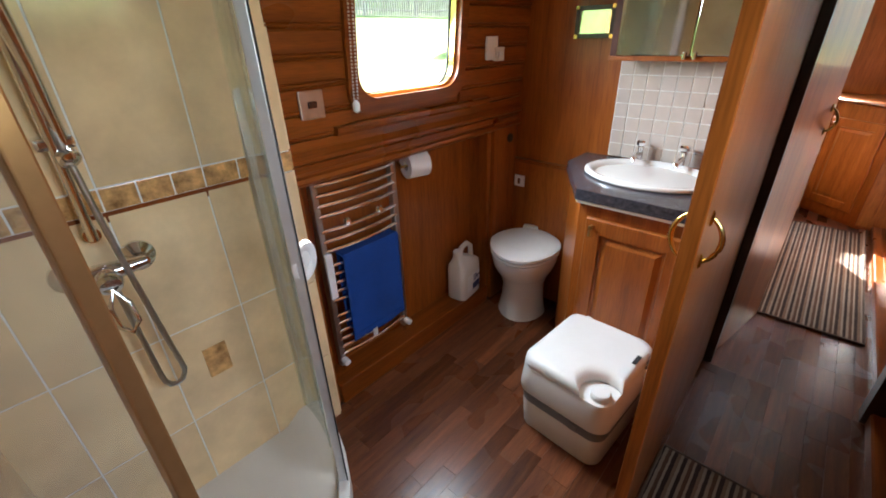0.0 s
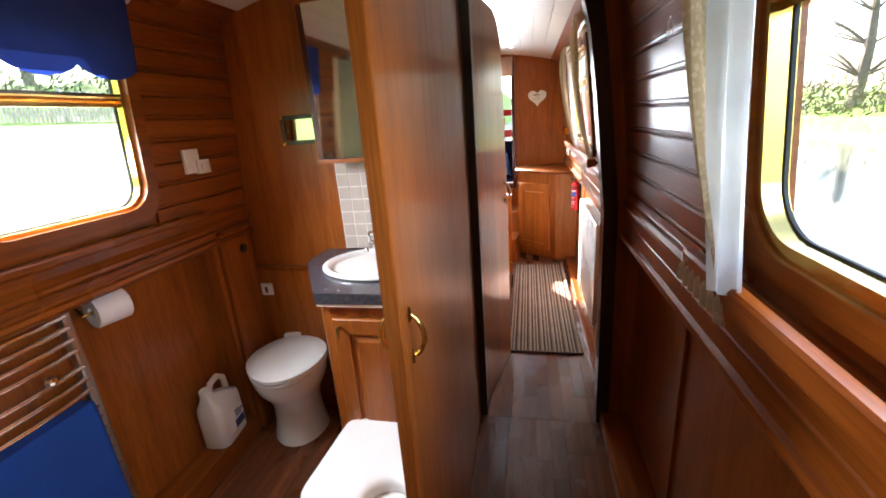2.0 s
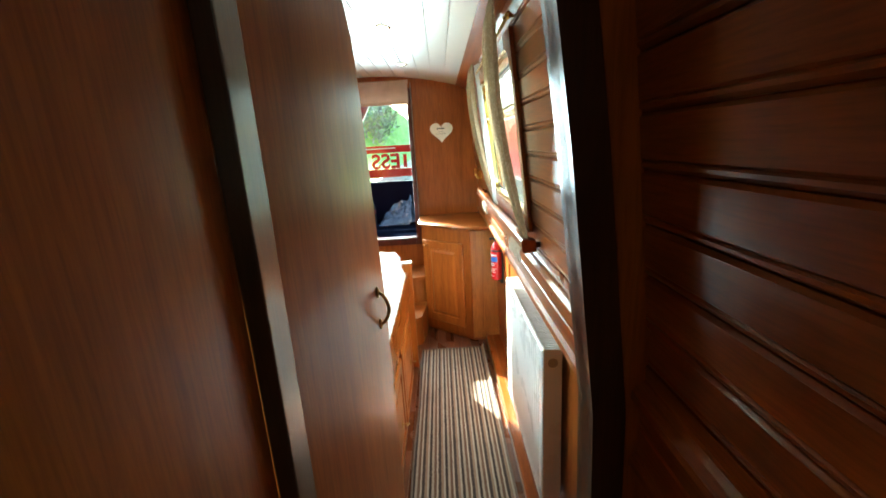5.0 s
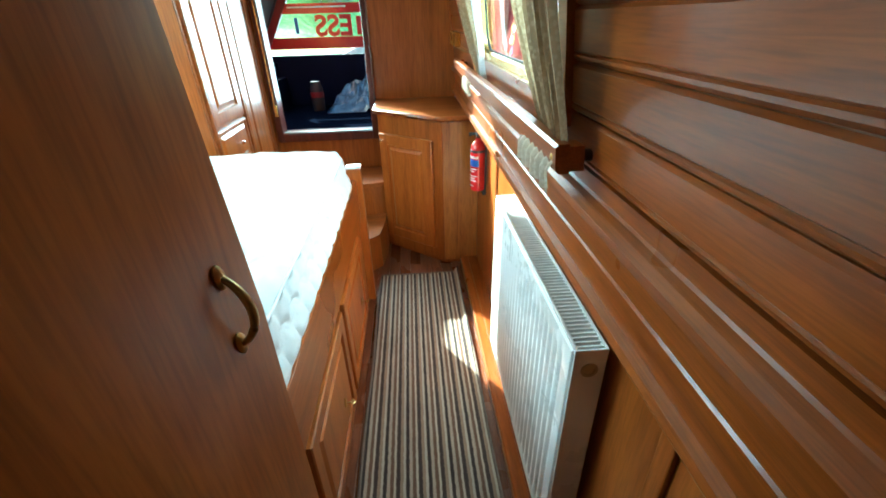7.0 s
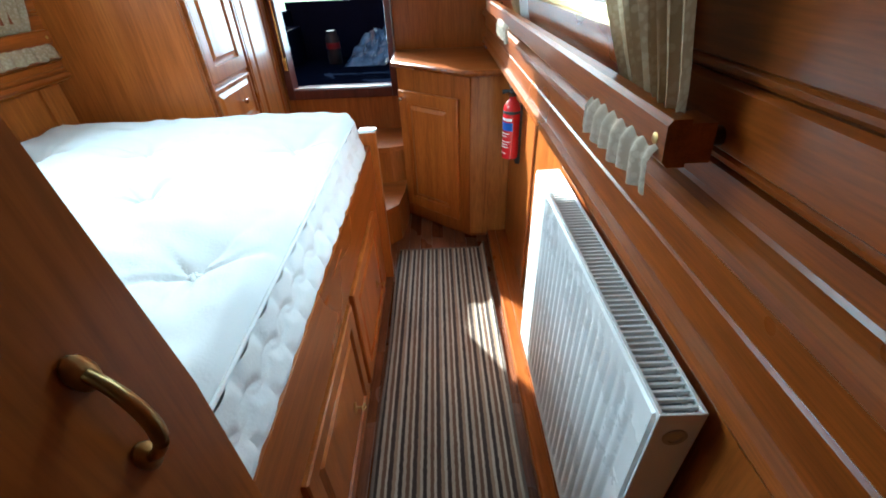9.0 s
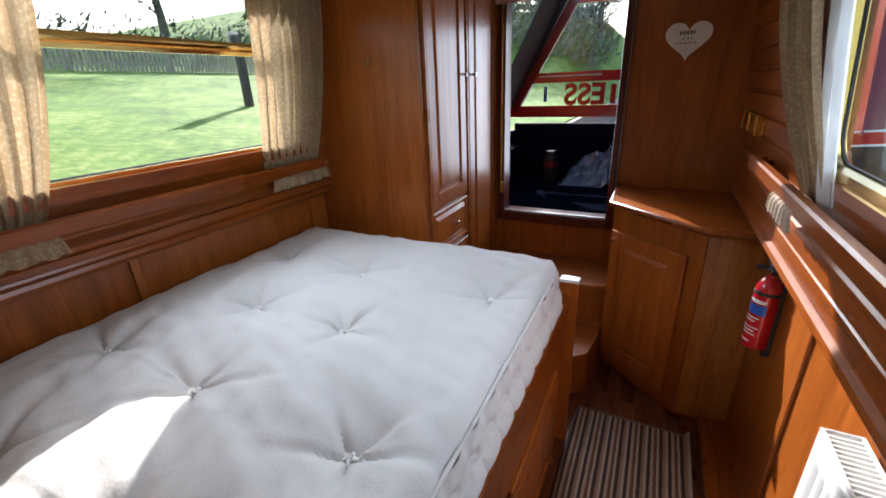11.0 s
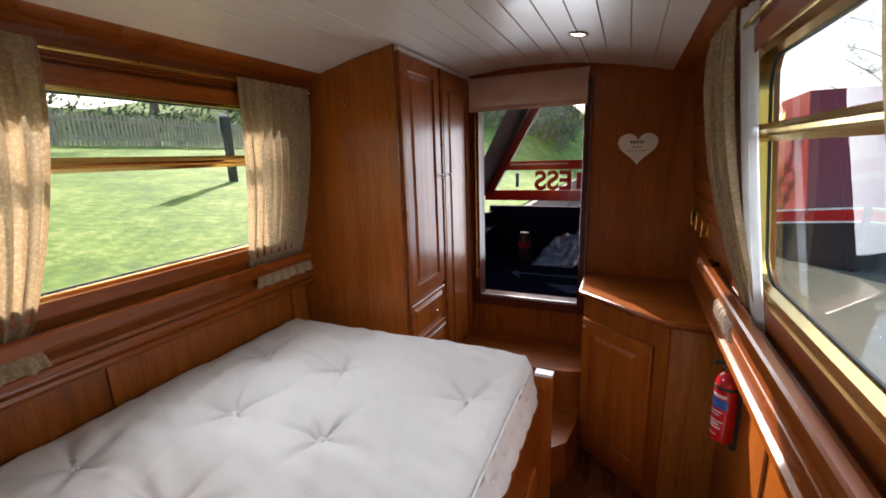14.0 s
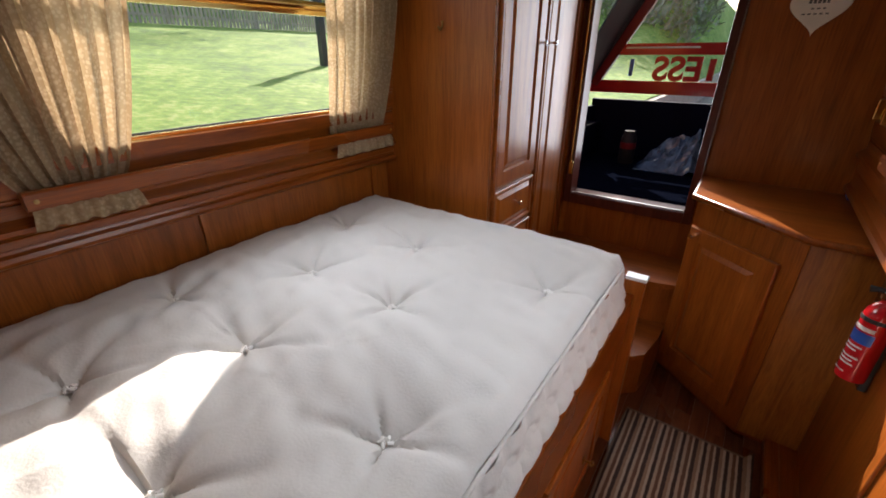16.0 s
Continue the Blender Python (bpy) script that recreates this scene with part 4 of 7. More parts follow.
def lid_outline(ins):
    w, d, r = 0.174 - ins, 0.202 - ins, 0.06
    pts = []
    for cx_, cy_, start in ((w - r, d - r, 0), (-w + r, d - r, 90), (-w + r, -d + r, 180)):
        pts += [(cx_ + r * math.cos(radians(start + 90 * k / 7)), cy_ + r * math.sin(radians(start + 90 * k / 7))) for k in range(8)]
    rr_ = 0.075 + ins
    a0 = math.degrees(math.atan2(-d + 0.150, -math.sqrt(max(1e-6, rr_ ** 2 - (d - 0.150) ** 2)))) % 360
    a1 = math.degrees(math.atan2(math.sqrt(max(1e-6, rr_ ** 2 - (w - 0.125) ** 2)), w - 0.125))
    pts += [(0.125 + rr_ * math.cos(radians(a0 + (a1 - a0) * k / 11)), -0.150 + rr_ * math.sin(radians(a0 + (a1 - a0) * k / 11))) for k in range(12)]
    return pts


b = bmesh.new()
rings = [[b.verts.new(lay_p @ Vector((x, y, z))) for x, y in lid_outline(ins)] for ins, z in ((0.0, 0.314), (-0.003, 0.320), (0.0, 0.340), (0.006, 0.350), (0.018, 0.357), (0.035, 0.360))]
for a, c in zip(rings, rings[1:]):
    for i in range(len(a)):
        b.faces.new((a[i], a[(i + 1) % len(a)], c[(i + 1) % len(c)], c[i]))
b.faces.new(rings[-1])
part("lid", b, M_PLASTIC, pt, "white hinged lid", True)
b = lathe(bmesh.new(), [(0.034, 0.0), (0.034, 0.022), (0.030, 0.028), (0.0, 0.029)], lay_p @ Vector((0.125, -0.150, 0.308)), 18)
part("filler_cap", b, M_PLASTIC, pt, "ribbed white filler cap")
part("pump_slot", box(bmesh.new(), 0.145, 0.160, 0.03, 0.085, 0.3585, 0.3605, 0.0, lay_p), M_BLACK, pt, "black slot")
part("latch", box(bmesh.new(), 0.05, 0.085, -0.206, -0.196, 0.146, 0.178, 0.003, lay_p), M_GREYP, pt, "grey latch")
part("side_latch", box(bmesh.new(), 0.150, 0.180, 0.10, 0.14, 0.30, 0.335, 0.004, lay_p), M_BLACK, pt, "black latch")

# bottle of toilet fluid
bo = thing("fluid_bottle", (-0.93, 0.99, 0.105), "white plastic jerry bottle of toilet fluid with a navy label", "bottle")
m_b = Matrix.Translation((-0.925, 0.985, 0.107)) @ Matrix.Rotation(radians(8), 4, "Z")
b = bmesh.new()
rings = []
for w, dd, z, dy in ((0.088, 0.055, 0.0, 0), (0.094, 0.060, 0.008, 0), (0.094, 0.060, 0.175, 0), (0.090, 0.056, 0.205, 0.0), (0.060, 0.035, 0.235, -0.025), (0.026, 0.024, 0.262, -0.055), (0.022, 0.022, 0.270, -0.06)):
    rings.append([b.verts.new(m_b @ Vector((x, y + dy, z))) for x, y in rrect(-dd, dd, -w, w, min(dd, w) * 0.55, 5)])
for a, c in zip(rings, rings[1:]):
    for i in range(len(a)):
        b.faces.new((a[i], a[(i + 1) % len(a)], c[(i + 1) % len(c)], c[i]))
b.faces.new(rings[0][::-1]); b.faces.new(rings[-1])
part("body", b, M_CREAMP, bo, "", True)
part("cap", lathe(bmesh.new(), [(0.026, 0), (0.026, 0.024), (0.022, 0.028), (0, 0.028)], m_b @ Vector((0, -0.06, 0.270)), 16), M_CREAMP, bo, "", True)
part("grip", tube(bmesh.new(), [m_b @ Vector(p) for p in ((0, -0.045, 0.262), (0, -0.02, 0.300), (0, 0.03, 0.305), (0, 0.068, 0.275), (0, 0.075, 0.21))], 0.014, 10), M_CREAMP, bo, "", True)
part("label_panel", box(bmesh.new(), 0.060, 0.0615, -0.055, 0.070, 0.045, 0.145, 0.0, m_b), M_PAPER, bo, "white paper label")
part("label_block", box(bmesh.new(), 0.0618, 0.0628, -0.005, 0.065, 0.045, 0.085, 0.0, m_b), M_BLUEINK, bo, "navy block on the label")
for k, (y0, y1) in enumerate(((-0.045, 0.04), (-0.045, 0.055), (-0.045, 0.02))):
    part("print_bar", box(bmesh.new(), 0.0618, 0.0628, y0 + 0.05, y1 + 0.015, 0.098 + 0.014 * k, 0.105 + 0.014 * k, 0.0, m_b), M_BLUEINK, bo)

# towel radiator
tr = thing("towel_radiator", (-0.94, 0.34, 0.12), "ladder towel radiator with chrome rails in the wall recess", "towel radiator")
for y in (0.155, 0.530):
    part("upright", box(bmesh.new(), -0.957, -0.925, y - 0.014, y + 0.014, 0.14, 0.985, 0.008), M_STEEL, tr)
zs = [0.20 + 0.040 * k for k in range(6)] + [0.475 + 0.040 * k for k in range(5)] + [0.70 + 0.042 * k for k in range(3)] + [0.845 + 0.040 * k for k in range(4)]
for z in zs:
    part("rail", tube(bmesh.new(), [(-0.935, 0.150, z), (-0.920, 0.25, z), (-0.916, 0.342, z), (-0.920, 0.435, z), (-0.935, 0.535, z)], 0.0095, 10), M_CHROME, tr, "", True)
for y, z in ((0.26, 0.805), (0.42, 0.805)):
    part("fixing", lathe(bmesh.new(), [(0.016, 0), (0.018, 0.010), (0.012, 0.02), (0, 0.022)], (-0.915, y, z), 16, (1, 0, 0)), M_CHROME, tr, "", True)
for y in (0.155, 0.530):
    part("valve", lathe(bmesh.new(), [(0.014, 0), (0.017, 0.012), (0.015, 0.035), (0, 0.038)], (-0.93, y, 0.175), 14, (1, 0, -0.1)), M_WHITE, tr, "white valve cap", True)
    part("pipe", tube(bmesh.new(), [(-0.94, y, 0.15), (-0.94, y, 0.106)], 0.008, 8), M_CHROME, tr)

tw = thing("towel", (-0.90, 0.36, 0.25), "royal blue towel hung over the towel radiator", "towel")
b = bmesh.new()
for front in (0, 1):
    rows = []
    for j in range(23):
        v = j / 22
        z = 0.672 - (0.418 if front == 0 else 0.35) * v
        row = []
        for i in range(21):
            u = i / 20
            y = 0.215 + 0.290 * u + 0.010 * v * (u - 0.5)
            x = (-0.900 if front == 0 else -0.948) + 0.004 * math.sin(9 * u + 2.5 * v) * v + (0.0 if v > 0.03 else -0.006)
            row.append(b.verts.new((x, y, z - 0.006 * math.sin(3 * u) * v)))
        rows.append(row)
    for a, c in zip(rows, rows[1:]):
        for i in range(20):
            b.faces.new((a[i], a[i + 1], c[i + 1], c[i]))
    if front == 0:
        first = rows[0]
for i in range(20):
    b.faces.new((first[i], first[i + 1], rows[0][i + 1], rows[0][i]))
ob = part("sheet", b, M_TOWEL, tw, "", True)
sol = ob.modifiers.new("thick", "SOLIDIFY"); sol.thickness = 0.006
part("hem", box(bmesh.new(), -0.8985, -0.8955, 0.222, 0.500, 0.285, 0.290), M_TOWEL, tw)
part("care_tag", box(bmesh.new(), -0.900, -0.898, 0.31, 0.335, 0.218, 0.258), M_PLASTIC, tw, "white sewn tag")
wt = single("white_flannel", box(bmesh.new(), -0.921, -0.905, 0.140, 0.172, 0.50, 0.70, 0.006), M_PAPER, "folded white cloth on the towel radiator", "cloth")

# toilet roll on a pin
ro = thing("toilet_roll", (-0.93, 0.66, 0.93), "white toilet roll on a brass pin holder", "toilet roll")
b = bmesh.new()
prof = [(0.020, -0.05), (0.053, -0.05), (0.055, -0.047), (0.055, 0.047), (0.053, 0.05), (0.020, 0.05)]
turn_r = Vector((0.25, 0.97, 0.0))
rings = []
mr = Matrix.Translation((-0.920, 0.655, 0.935)) @ Vector((0, 0, 1)).rotation_difference(turn_r).to_matrix().to_4x4()
for r_, h_ in prof:
    rings.append([b.verts.new(mr @ Vector((r_ * math.cos(6.2832 * k / 32), r_ * math.sin(6.2832 * k / 32), h_))) for k in range(32)])
for a, c in zip(rings, rings[1:] + rings[:1]):
    for k in range(32):
        b.faces.new((a[k], a[(k + 1) % 32], c[(k + 1) % 32], c[k]))
part("roll", b, M_PAPER, ro, "", True)
part("pin", tube(bmesh.new(), [mr @ Vector((0, 0, -0.075)), mr @ Vector((0, 0, 0.06))], 0.006, 8), M_BRASS, ro)
part("bracket", tube(bmesh.new(), [mr @ Vector((0, 0, -0.072)), mr @ Vector((-0.0, 0.0, -0.072)) + Vector((-0.03, 0, 0.03)), (-0.998, 0.57, 0.99)], 0.006, 8), M_BRASS, ro)

# wall plates
at = on_side(-1)


def plate(name, y0, y1, z0, z1, thick, material, label, category, b_=0.003):
    x0, x1 = -(side_x((z0 + z1) / 2) - 0.012), -(side_x((z0 + z1) / 2) - 0.014 - thick)
    return single(name, box(bmesh.new(), x0, x1, y0, y1, z0, z1, b_), material, label, category)


sp = plate("shaver_socket", 0.120, 0.206, 1.203, 1.289, 0.008, M_STEEL, "brushed steel switch plate on the board wall", "switch")
part("rocker", box(bmesh.new(), -0.866, -0.852, 0.148, 0.178, 1.236, 1.256, 0.003), M_DARK, sp, "dark rocker")
th = plate("thermostat", 1.055, 1.135, 1.325, 1.420, 0.012, M_CREAMP, "cream double wall switch plate", "switch")
part("second_plate", box(bmesh.new(), -0.852, -0.836, 1.110, 1.180, 1.318, 1.375, 0.003), M_CREAMP, th)
part("rocker", box(bmesh.new(), -0.836, -0.830, 1.130, 1.160, 1.330, 1.358, 0.002), M_PLASTIC, th)

# roller blind of the bathroom window
bl = thing("scalloped_blind", (-0.84, 0.71, 1.73), "navy blue roller blind with a scalloped hem, drawn up", "roller blind")
b = bmesh.new()
cols = 60
rows = []
for j in range(9):
    v = j / 8
    row = []
    for i in range(cols + 1):
        u = i / cols
        hem = 1.655 + 0.036 * (1 - abs(math.sin(math.pi * 3 * u)) ** 0.7)
        row.append(b.verts.new(at(0.30 + 0.60 * u, 1.925 + (hem - 1.925) * v, 0.046 + 0.006 * (1 - v))))
    rows.append(row)
for a, c in zip(rows, rows[1:]):
    for i in range(cols):
        b.faces.new((a[i], a[i + 1], c[i + 1], c[i]))
part("cloth", b, M_NAVY, bl, "", True)
part("roller", tube(bmesh.new(), [at(0.29, 1.915, 0.03), at(0.60, 1.915, 0.03), at(0.91, 1.915, 0.03)], 0.018, 14), M_NAVY, bl, "", True)
part("bracket", lathe(bmesh.new(), [(0.022, 0), (0.022, 0.012), (0.0, 0.013)], at(0.91, 1.915, 0.03), 14, (0, 1, 0)), M_PLASTIC, bl, "white end cap")
for dy in (0.0, 0.016):
    b = bmesh.new()
    for k in range(64):
        z = 1.91 - k * 0.0105
        bmesh.ops.create_icosphere(b, subdivisions=1, radius=0.0036, matrix=Matrix.Translation(at(0.315 + dy, z, 0.035)))
    part("bead_chain", b, M_PLASTIC, bl, "white bead chain")
part("chain_weight", lathe(bmesh.new(), [(0.001, -0.022), (0.012, -0.014), (0.013, 0.008), (0.006, 0.020), (0.001, 0.022)], at(0.322, 1.222, 0.036), 14), M_PLASTIC, bl, "white chain weight", True)

# ---- shower ----
SC = Vector((-0.90, -0.76, 0))
SR = 0.735


def arc(deg, r=SR):
    return SC.x + r * math.cos(radians(deg)), SC.y + r * math.sin(radians(deg))


plan = [(-0.90, -0.80), (-0.14, -0.80)] + [arc(a) for a in range(0, 91, 6)]
tray = thing("shower_tray", (-0.55, -0.4, 0), "white curved shower tray", "shower tray")
b = bmesh.new()
ins = [(SC.x + (x - SC.x) * 0.90 - 0.0, SC.y + (y - SC.y) * 0.90) for x, y in plan]
low = [(SC.x + (x - SC.x) * 0.82, SC.y + (y - SC.y) * 0.82) for x, y in plan]
rings = [[b.verts.new((x, y, z)) for x, y in p] for p, z in ((plan, 0.0), (plan, 0.095), (plan, 0.10), (ins, 0.10), (low, 0.055))]
for a, c in zip(rings, rings[1:]):
    for i in range(len(a)):
        b.faces.new((a[i], a[(i + 1) % len(a)], c[(i + 1) % len(c)], c[i]))
b.faces.new(rings[-1])
part("basin", b, M_PLASTIC, tray, "", True)
part("waste", lathe(bmesh.new(), [(0.05, 0), (0.05, 0.008), (0.03, 0.014), (0, 0.014)], (-0.62, -0.52, 0.056), 20), M_CHROME, tray, "chrome waste cover", True)
enc = thing("shower_enclosure", (-0.4, -0.2, 0.1), "curved glass shower enclosure with chrome frame, its door slid open", "shower enclosure")


def curved_pane(a0, a1, r, name, material, z0=0.115, z1=1.90, n=14):
    b = bmesh.new()
    rings = []
    for k in range(n + 1):
        a = a0 + (a1 - a0) * k / n
        (x0, y0), (x1, y1) = arc(a, r), arc(a, r + 0.005)
        rings.append([b.verts.new(p) for p in ((x0, y0, z0), (x1, y1, z0), (x1, y1, z1), (x0, y0, z1))])
    for p, q in zip(rings, rings[1:]):
        for i in range(4):
            b.faces.new((p[i], p[(i + 1) % 4], q[(i + 1) % 4], q[i]))
    b.faces.new(rings[0]); b.faces.new(rings[-1][::-1])
    ob = part(name, b, material, enc, "", True)
    return ob


for a0, a1, r in ((57, 90, 0.712), (68, 90, 0.688), (-2, 16.6, 0.712)):
    g = curved_pane(a0, a1, r, "glass_panel", M_CLEAR if a0 < 0 else M_GREEN)
    g.visible_shadow = False
for z0, z1 in ((0.10, 0.122), (1.895, 1.93)):
    curved_pane(-2, 90, 0.696, "track", M_CHROME, z0, z1, 24)
for a, r, w in ((58.0, 0.714, 0.020), (16.6, 0.714, 0.012), (88.5, 0.703, 0.018)):
    x, y = arc(a, r)
    m = Matrix.Translation((x, y, 0)) @ Matrix.Rotation(radians(a), 4, "Z")
    part("stile", box(bmesh.new(), -0.012, 0.012, -w, w, 0.11, 1.905, 0.003, m), M_ALU if a != 16.6 else M_WOODCHROME, enc)
x, y = arc(57, 0.714)
m = Matrix.Translation((x, y, 0)) @ Matrix.Rotation(radians(57), 4, "Z")
part("stile_seal", box(bmesh.new(), 0.0125, 0.016, -0.010, -0.003, 0.11, 1.905, 0.0, m), M_BLACK, enc, "black rubber seal")
xh, yh = arc(59.5, 0.724)
part("door_knob", lathe(bmesh.new(), [(0.040, 0), (0.044, 0.006), (0.040, 0.016), (0.026, 0.013), (0.022, 0.008), (0, 0.008)], (xh, yh, 0.93), 28, (math.cos(radians(22)), math.sin(radians(22)), 0), (1.25, 1)), M_PLASTIC, enc, "round white finger pull", True)

mixer = thing("shower_mixer", (-0.88, -0.47, 0.9), "chrome shower mixer valve with lever on the tiles", "shower mixer")
part("body", tube(bmesh.new(), [(-0.845, -0.55, 0.935), (-0.845, -0.50, 0.935), (-0.845, -0.47, 0.935), (-0.845, -0.395, 0.935)], [0.016, 0.026, 0.024, 0.015], 16), M_CHROME, mixer, "", True)
for y in (-0.545, -0.402):
    part("wall_flange", lathe(bmesh.new(), [(0.042, 0), (0.040, 0.008), (0.026, 0.018), (0.016, 0.024), (0.015, 0.055)], (-0.896, y, 0.935), 24, (1, 0, 0)), M_CHROME, mixer, "", True)
part("lever", tube(bmesh.new(), [(-0.80, -0.488, 0.905), (-0.785, -0.508, 0.87), (-0.775, -0.506, 0.82), (-0.772, -0.486, 0.795), (-0.775, -0.466, 0.82), (-0.785, -0.468, 0.87)], 0.0065, 10, True), M_CHROME, mixer, "loop lever", True)
part("dome", lathe(bmesh.new(), [(0.030, 0), (0.031, 0.020), (0.024, 0.034), (0, 0.040)], (-0.835, -0.487, 0.925), 20, (1, 0, -0.35)), M_CHROME, mixer, "", True)
rl = thing("shower_riser", (-0.86, -0.46, 0.9), "chrome riser rail with sliding holder and hose", "shower rail")
part("rail", tube(bmesh.new(), [(-0.855, -0.475, 1.02), (-0.790, -0.475, 1.85)], 0.011, 12), M_CHROME, rl, "", True)
part("bracket", lathe(bmesh.new(), [(0.018, 0), (0.018, 0.03)], (-0.888, -0.475, 1.03), 14, (1, 0, 0)), M_CHROME, rl, "", True)
sl = part("slider", box(bmesh.new(), -0.875, -0.83, -0.505, -0.435, 1.235, 1.262, 0.008), M_CHROME, rl)
part("slider_knob", lathe(bmesh.new(), [(0.016, 0), (0.022, 0.008), (0.022, 0.024), (0.012, 0.032), (0, 0.033)], (-0.845, -0.462, 1.225), 16, (0.7, 0.2, -0.5)), M_CHROME, rl, "", True)
hose = []
for k in range(48):
    w = k / 47
    if w < 0.62:
        q = w / 0.62
        hose.append((-0.835 + 0.012 * math.sin(3 * w), -0.462 + 0.052 * q ** 1.4, 1.30 - 0.71 * q))
    elif w < 0.74:
        q = (w - 0.62) / 0.12
        hose.append((-0.835, -0.438 + 0.028 * math.cos(math.pi * q), 0.59 - 0.042 * math.sin(math.pi * q)))
    else:
        q = (w - 0.74) / 0.26
        hose.append((-0.838, -0.466 - 0.012 * q, 0.59 + 0.33 * q))
part("hose", tube(bmesh.new(), hose, [0.0078 if k % 2 else 0.0068 for k in range(48)], 10), M_STEEL, rl, "ribbed metal hose", True)
part("hand_shower", tube(bmesh.new(), [(-0.84, -0.455, 1.25), (-0.82, -0.46, 1.40), (-0.80, -0.47, 1.52)], [0.012, 0.014, 0.016], 12), M_CHROME, rl, "", True)

# shower walls
bm = bmesh.new()
box(bm, -0.98, -0.8990, -0.86, 0.0, -0.05, 1.066)
LEAN = Matrix.Translation((-0.8955, 0, 1.067)) @ Matrix.Rotation(math.atan2(0.08, 0.85), 4, "Y") @ Matrix.Translation((0, 0, -1.067))
box(bm, -0.075, 0.007, -0.86, 0.0, 1.068, 1.93, 0.0, LEAN)
tiled = setting("wall_shower", bm, M_GROUT, "shower wall of large cream marbled tiles with a brown border", "wall")
bm = bmesh.new()
box(bm, -0.98, -0.14, -0.88, -0.806, -0.05, 2.06)
setting("wall_shower_end", bm, M_TILE, "cream tiled shower end wall", "wall")
bm = bmesh.new()
box(bm, -0.98, -0.845, 0.008, 0.048, -0.05, 2.0)
pier = setting("wall_pier", bm, M_GROUT, "narrow tiled pier between shower and radiator recess", "wall")

# ---- bed ----
bed = thing("bed", (-0.3, 2.5, 0), "built-in oak bed base with cupboard doors along the gangway", "bed")
part("side_board", box(bmesh.new(), 0.268, 0.300, 1.76, 3.40, 0.50, 0.700, 0.004), M_TRIM, bed)
part("carcass", box(bmesh.new(), -0.925, 0.226, 1.46, 3.42, 0.0, 0.60), M_PANEL, bed)
part("front_frame", box(bmesh.new(), 0.227, 0.288, 1.76, 3.40, 0.0, 0.50, 0.002), M_PANEL, bed)
for y0, y1 in ((1.79, 2.10), (2.13, 2.66), (2.70, 3.23)):
    bd = part("door", raised_door(bmesh.new(), y1 - y0, 0.425, 0.018, facing(0.288, y0, 0.055, 90), 0.05), M_PANEL, bed)
    yk = y1 - 0.185 if y0 < 2.5 else y1 - 0.175
    part("lock_plate", lathe(bmesh.new(), [(0.013, 0), (0.013, 0.003), (0.009, 0.005), (0, 0.005)], (0.307, yk, 0.235), 14, (1, 0, 0), (1.6, 1)), M_OLDBRASS, bd, "", True)
    part("key", tube(bmesh.new(), [(0.311, yk, 0.235), (0.328, yk, 0.235), (0.334, yk + 0.012, 0.235), (0.340, yk, 0.236), (0.334, yk - 0.012, 0.235), (0.329, yk, 0.235)], 0.0032, 8), M_OLDBRASS, bd, "small brass key", True)
part("corner_post", box(bmesh.new(), 0.258, 0.328, 3.395, 3.425, 0.0, 0.755, 0.004), M_PANEL, bed)
part("post_cap", box(bmesh.new(), 0.262, 0.332, 3.388, 3.430, 0.7555, 0.768, 0.003), M_WHITE, bed, "white cap strip")

mattress = thing("mattress", (-0.3, 2.4, 0.62), "ivory deep-buttoned mattress with piped edges, unmade", "mattress")
TUFTS = [(x, y) for y, xs_ in ((1.56, (-0.56, -0.14)), (1.78, (-0.745, -0.37, 0.07)), (2.095, (-0.558, -0.15)), (2.39, (-0.745, -0.372, 0.085)), (2.73, (-0.555, -0.207)), (3.06, (-0.75, -0.385, 0.116))) for x in xs_]
MX0, MX1, MY0, MY1, MTOP = -0.905, 0.262, 1.47, 3.385, 0.858
nx, ny = 168, 264


def beside_door(y):
    """How far the cover may reach behind the open door."""
    return 0.215 + 0.223 * max(0.0, y - 1.466) if y < 1.90 else 9.0


def edge_fall(d):
    return 0.032 * max(0.0, 1 - d / 0.05) ** 2.2


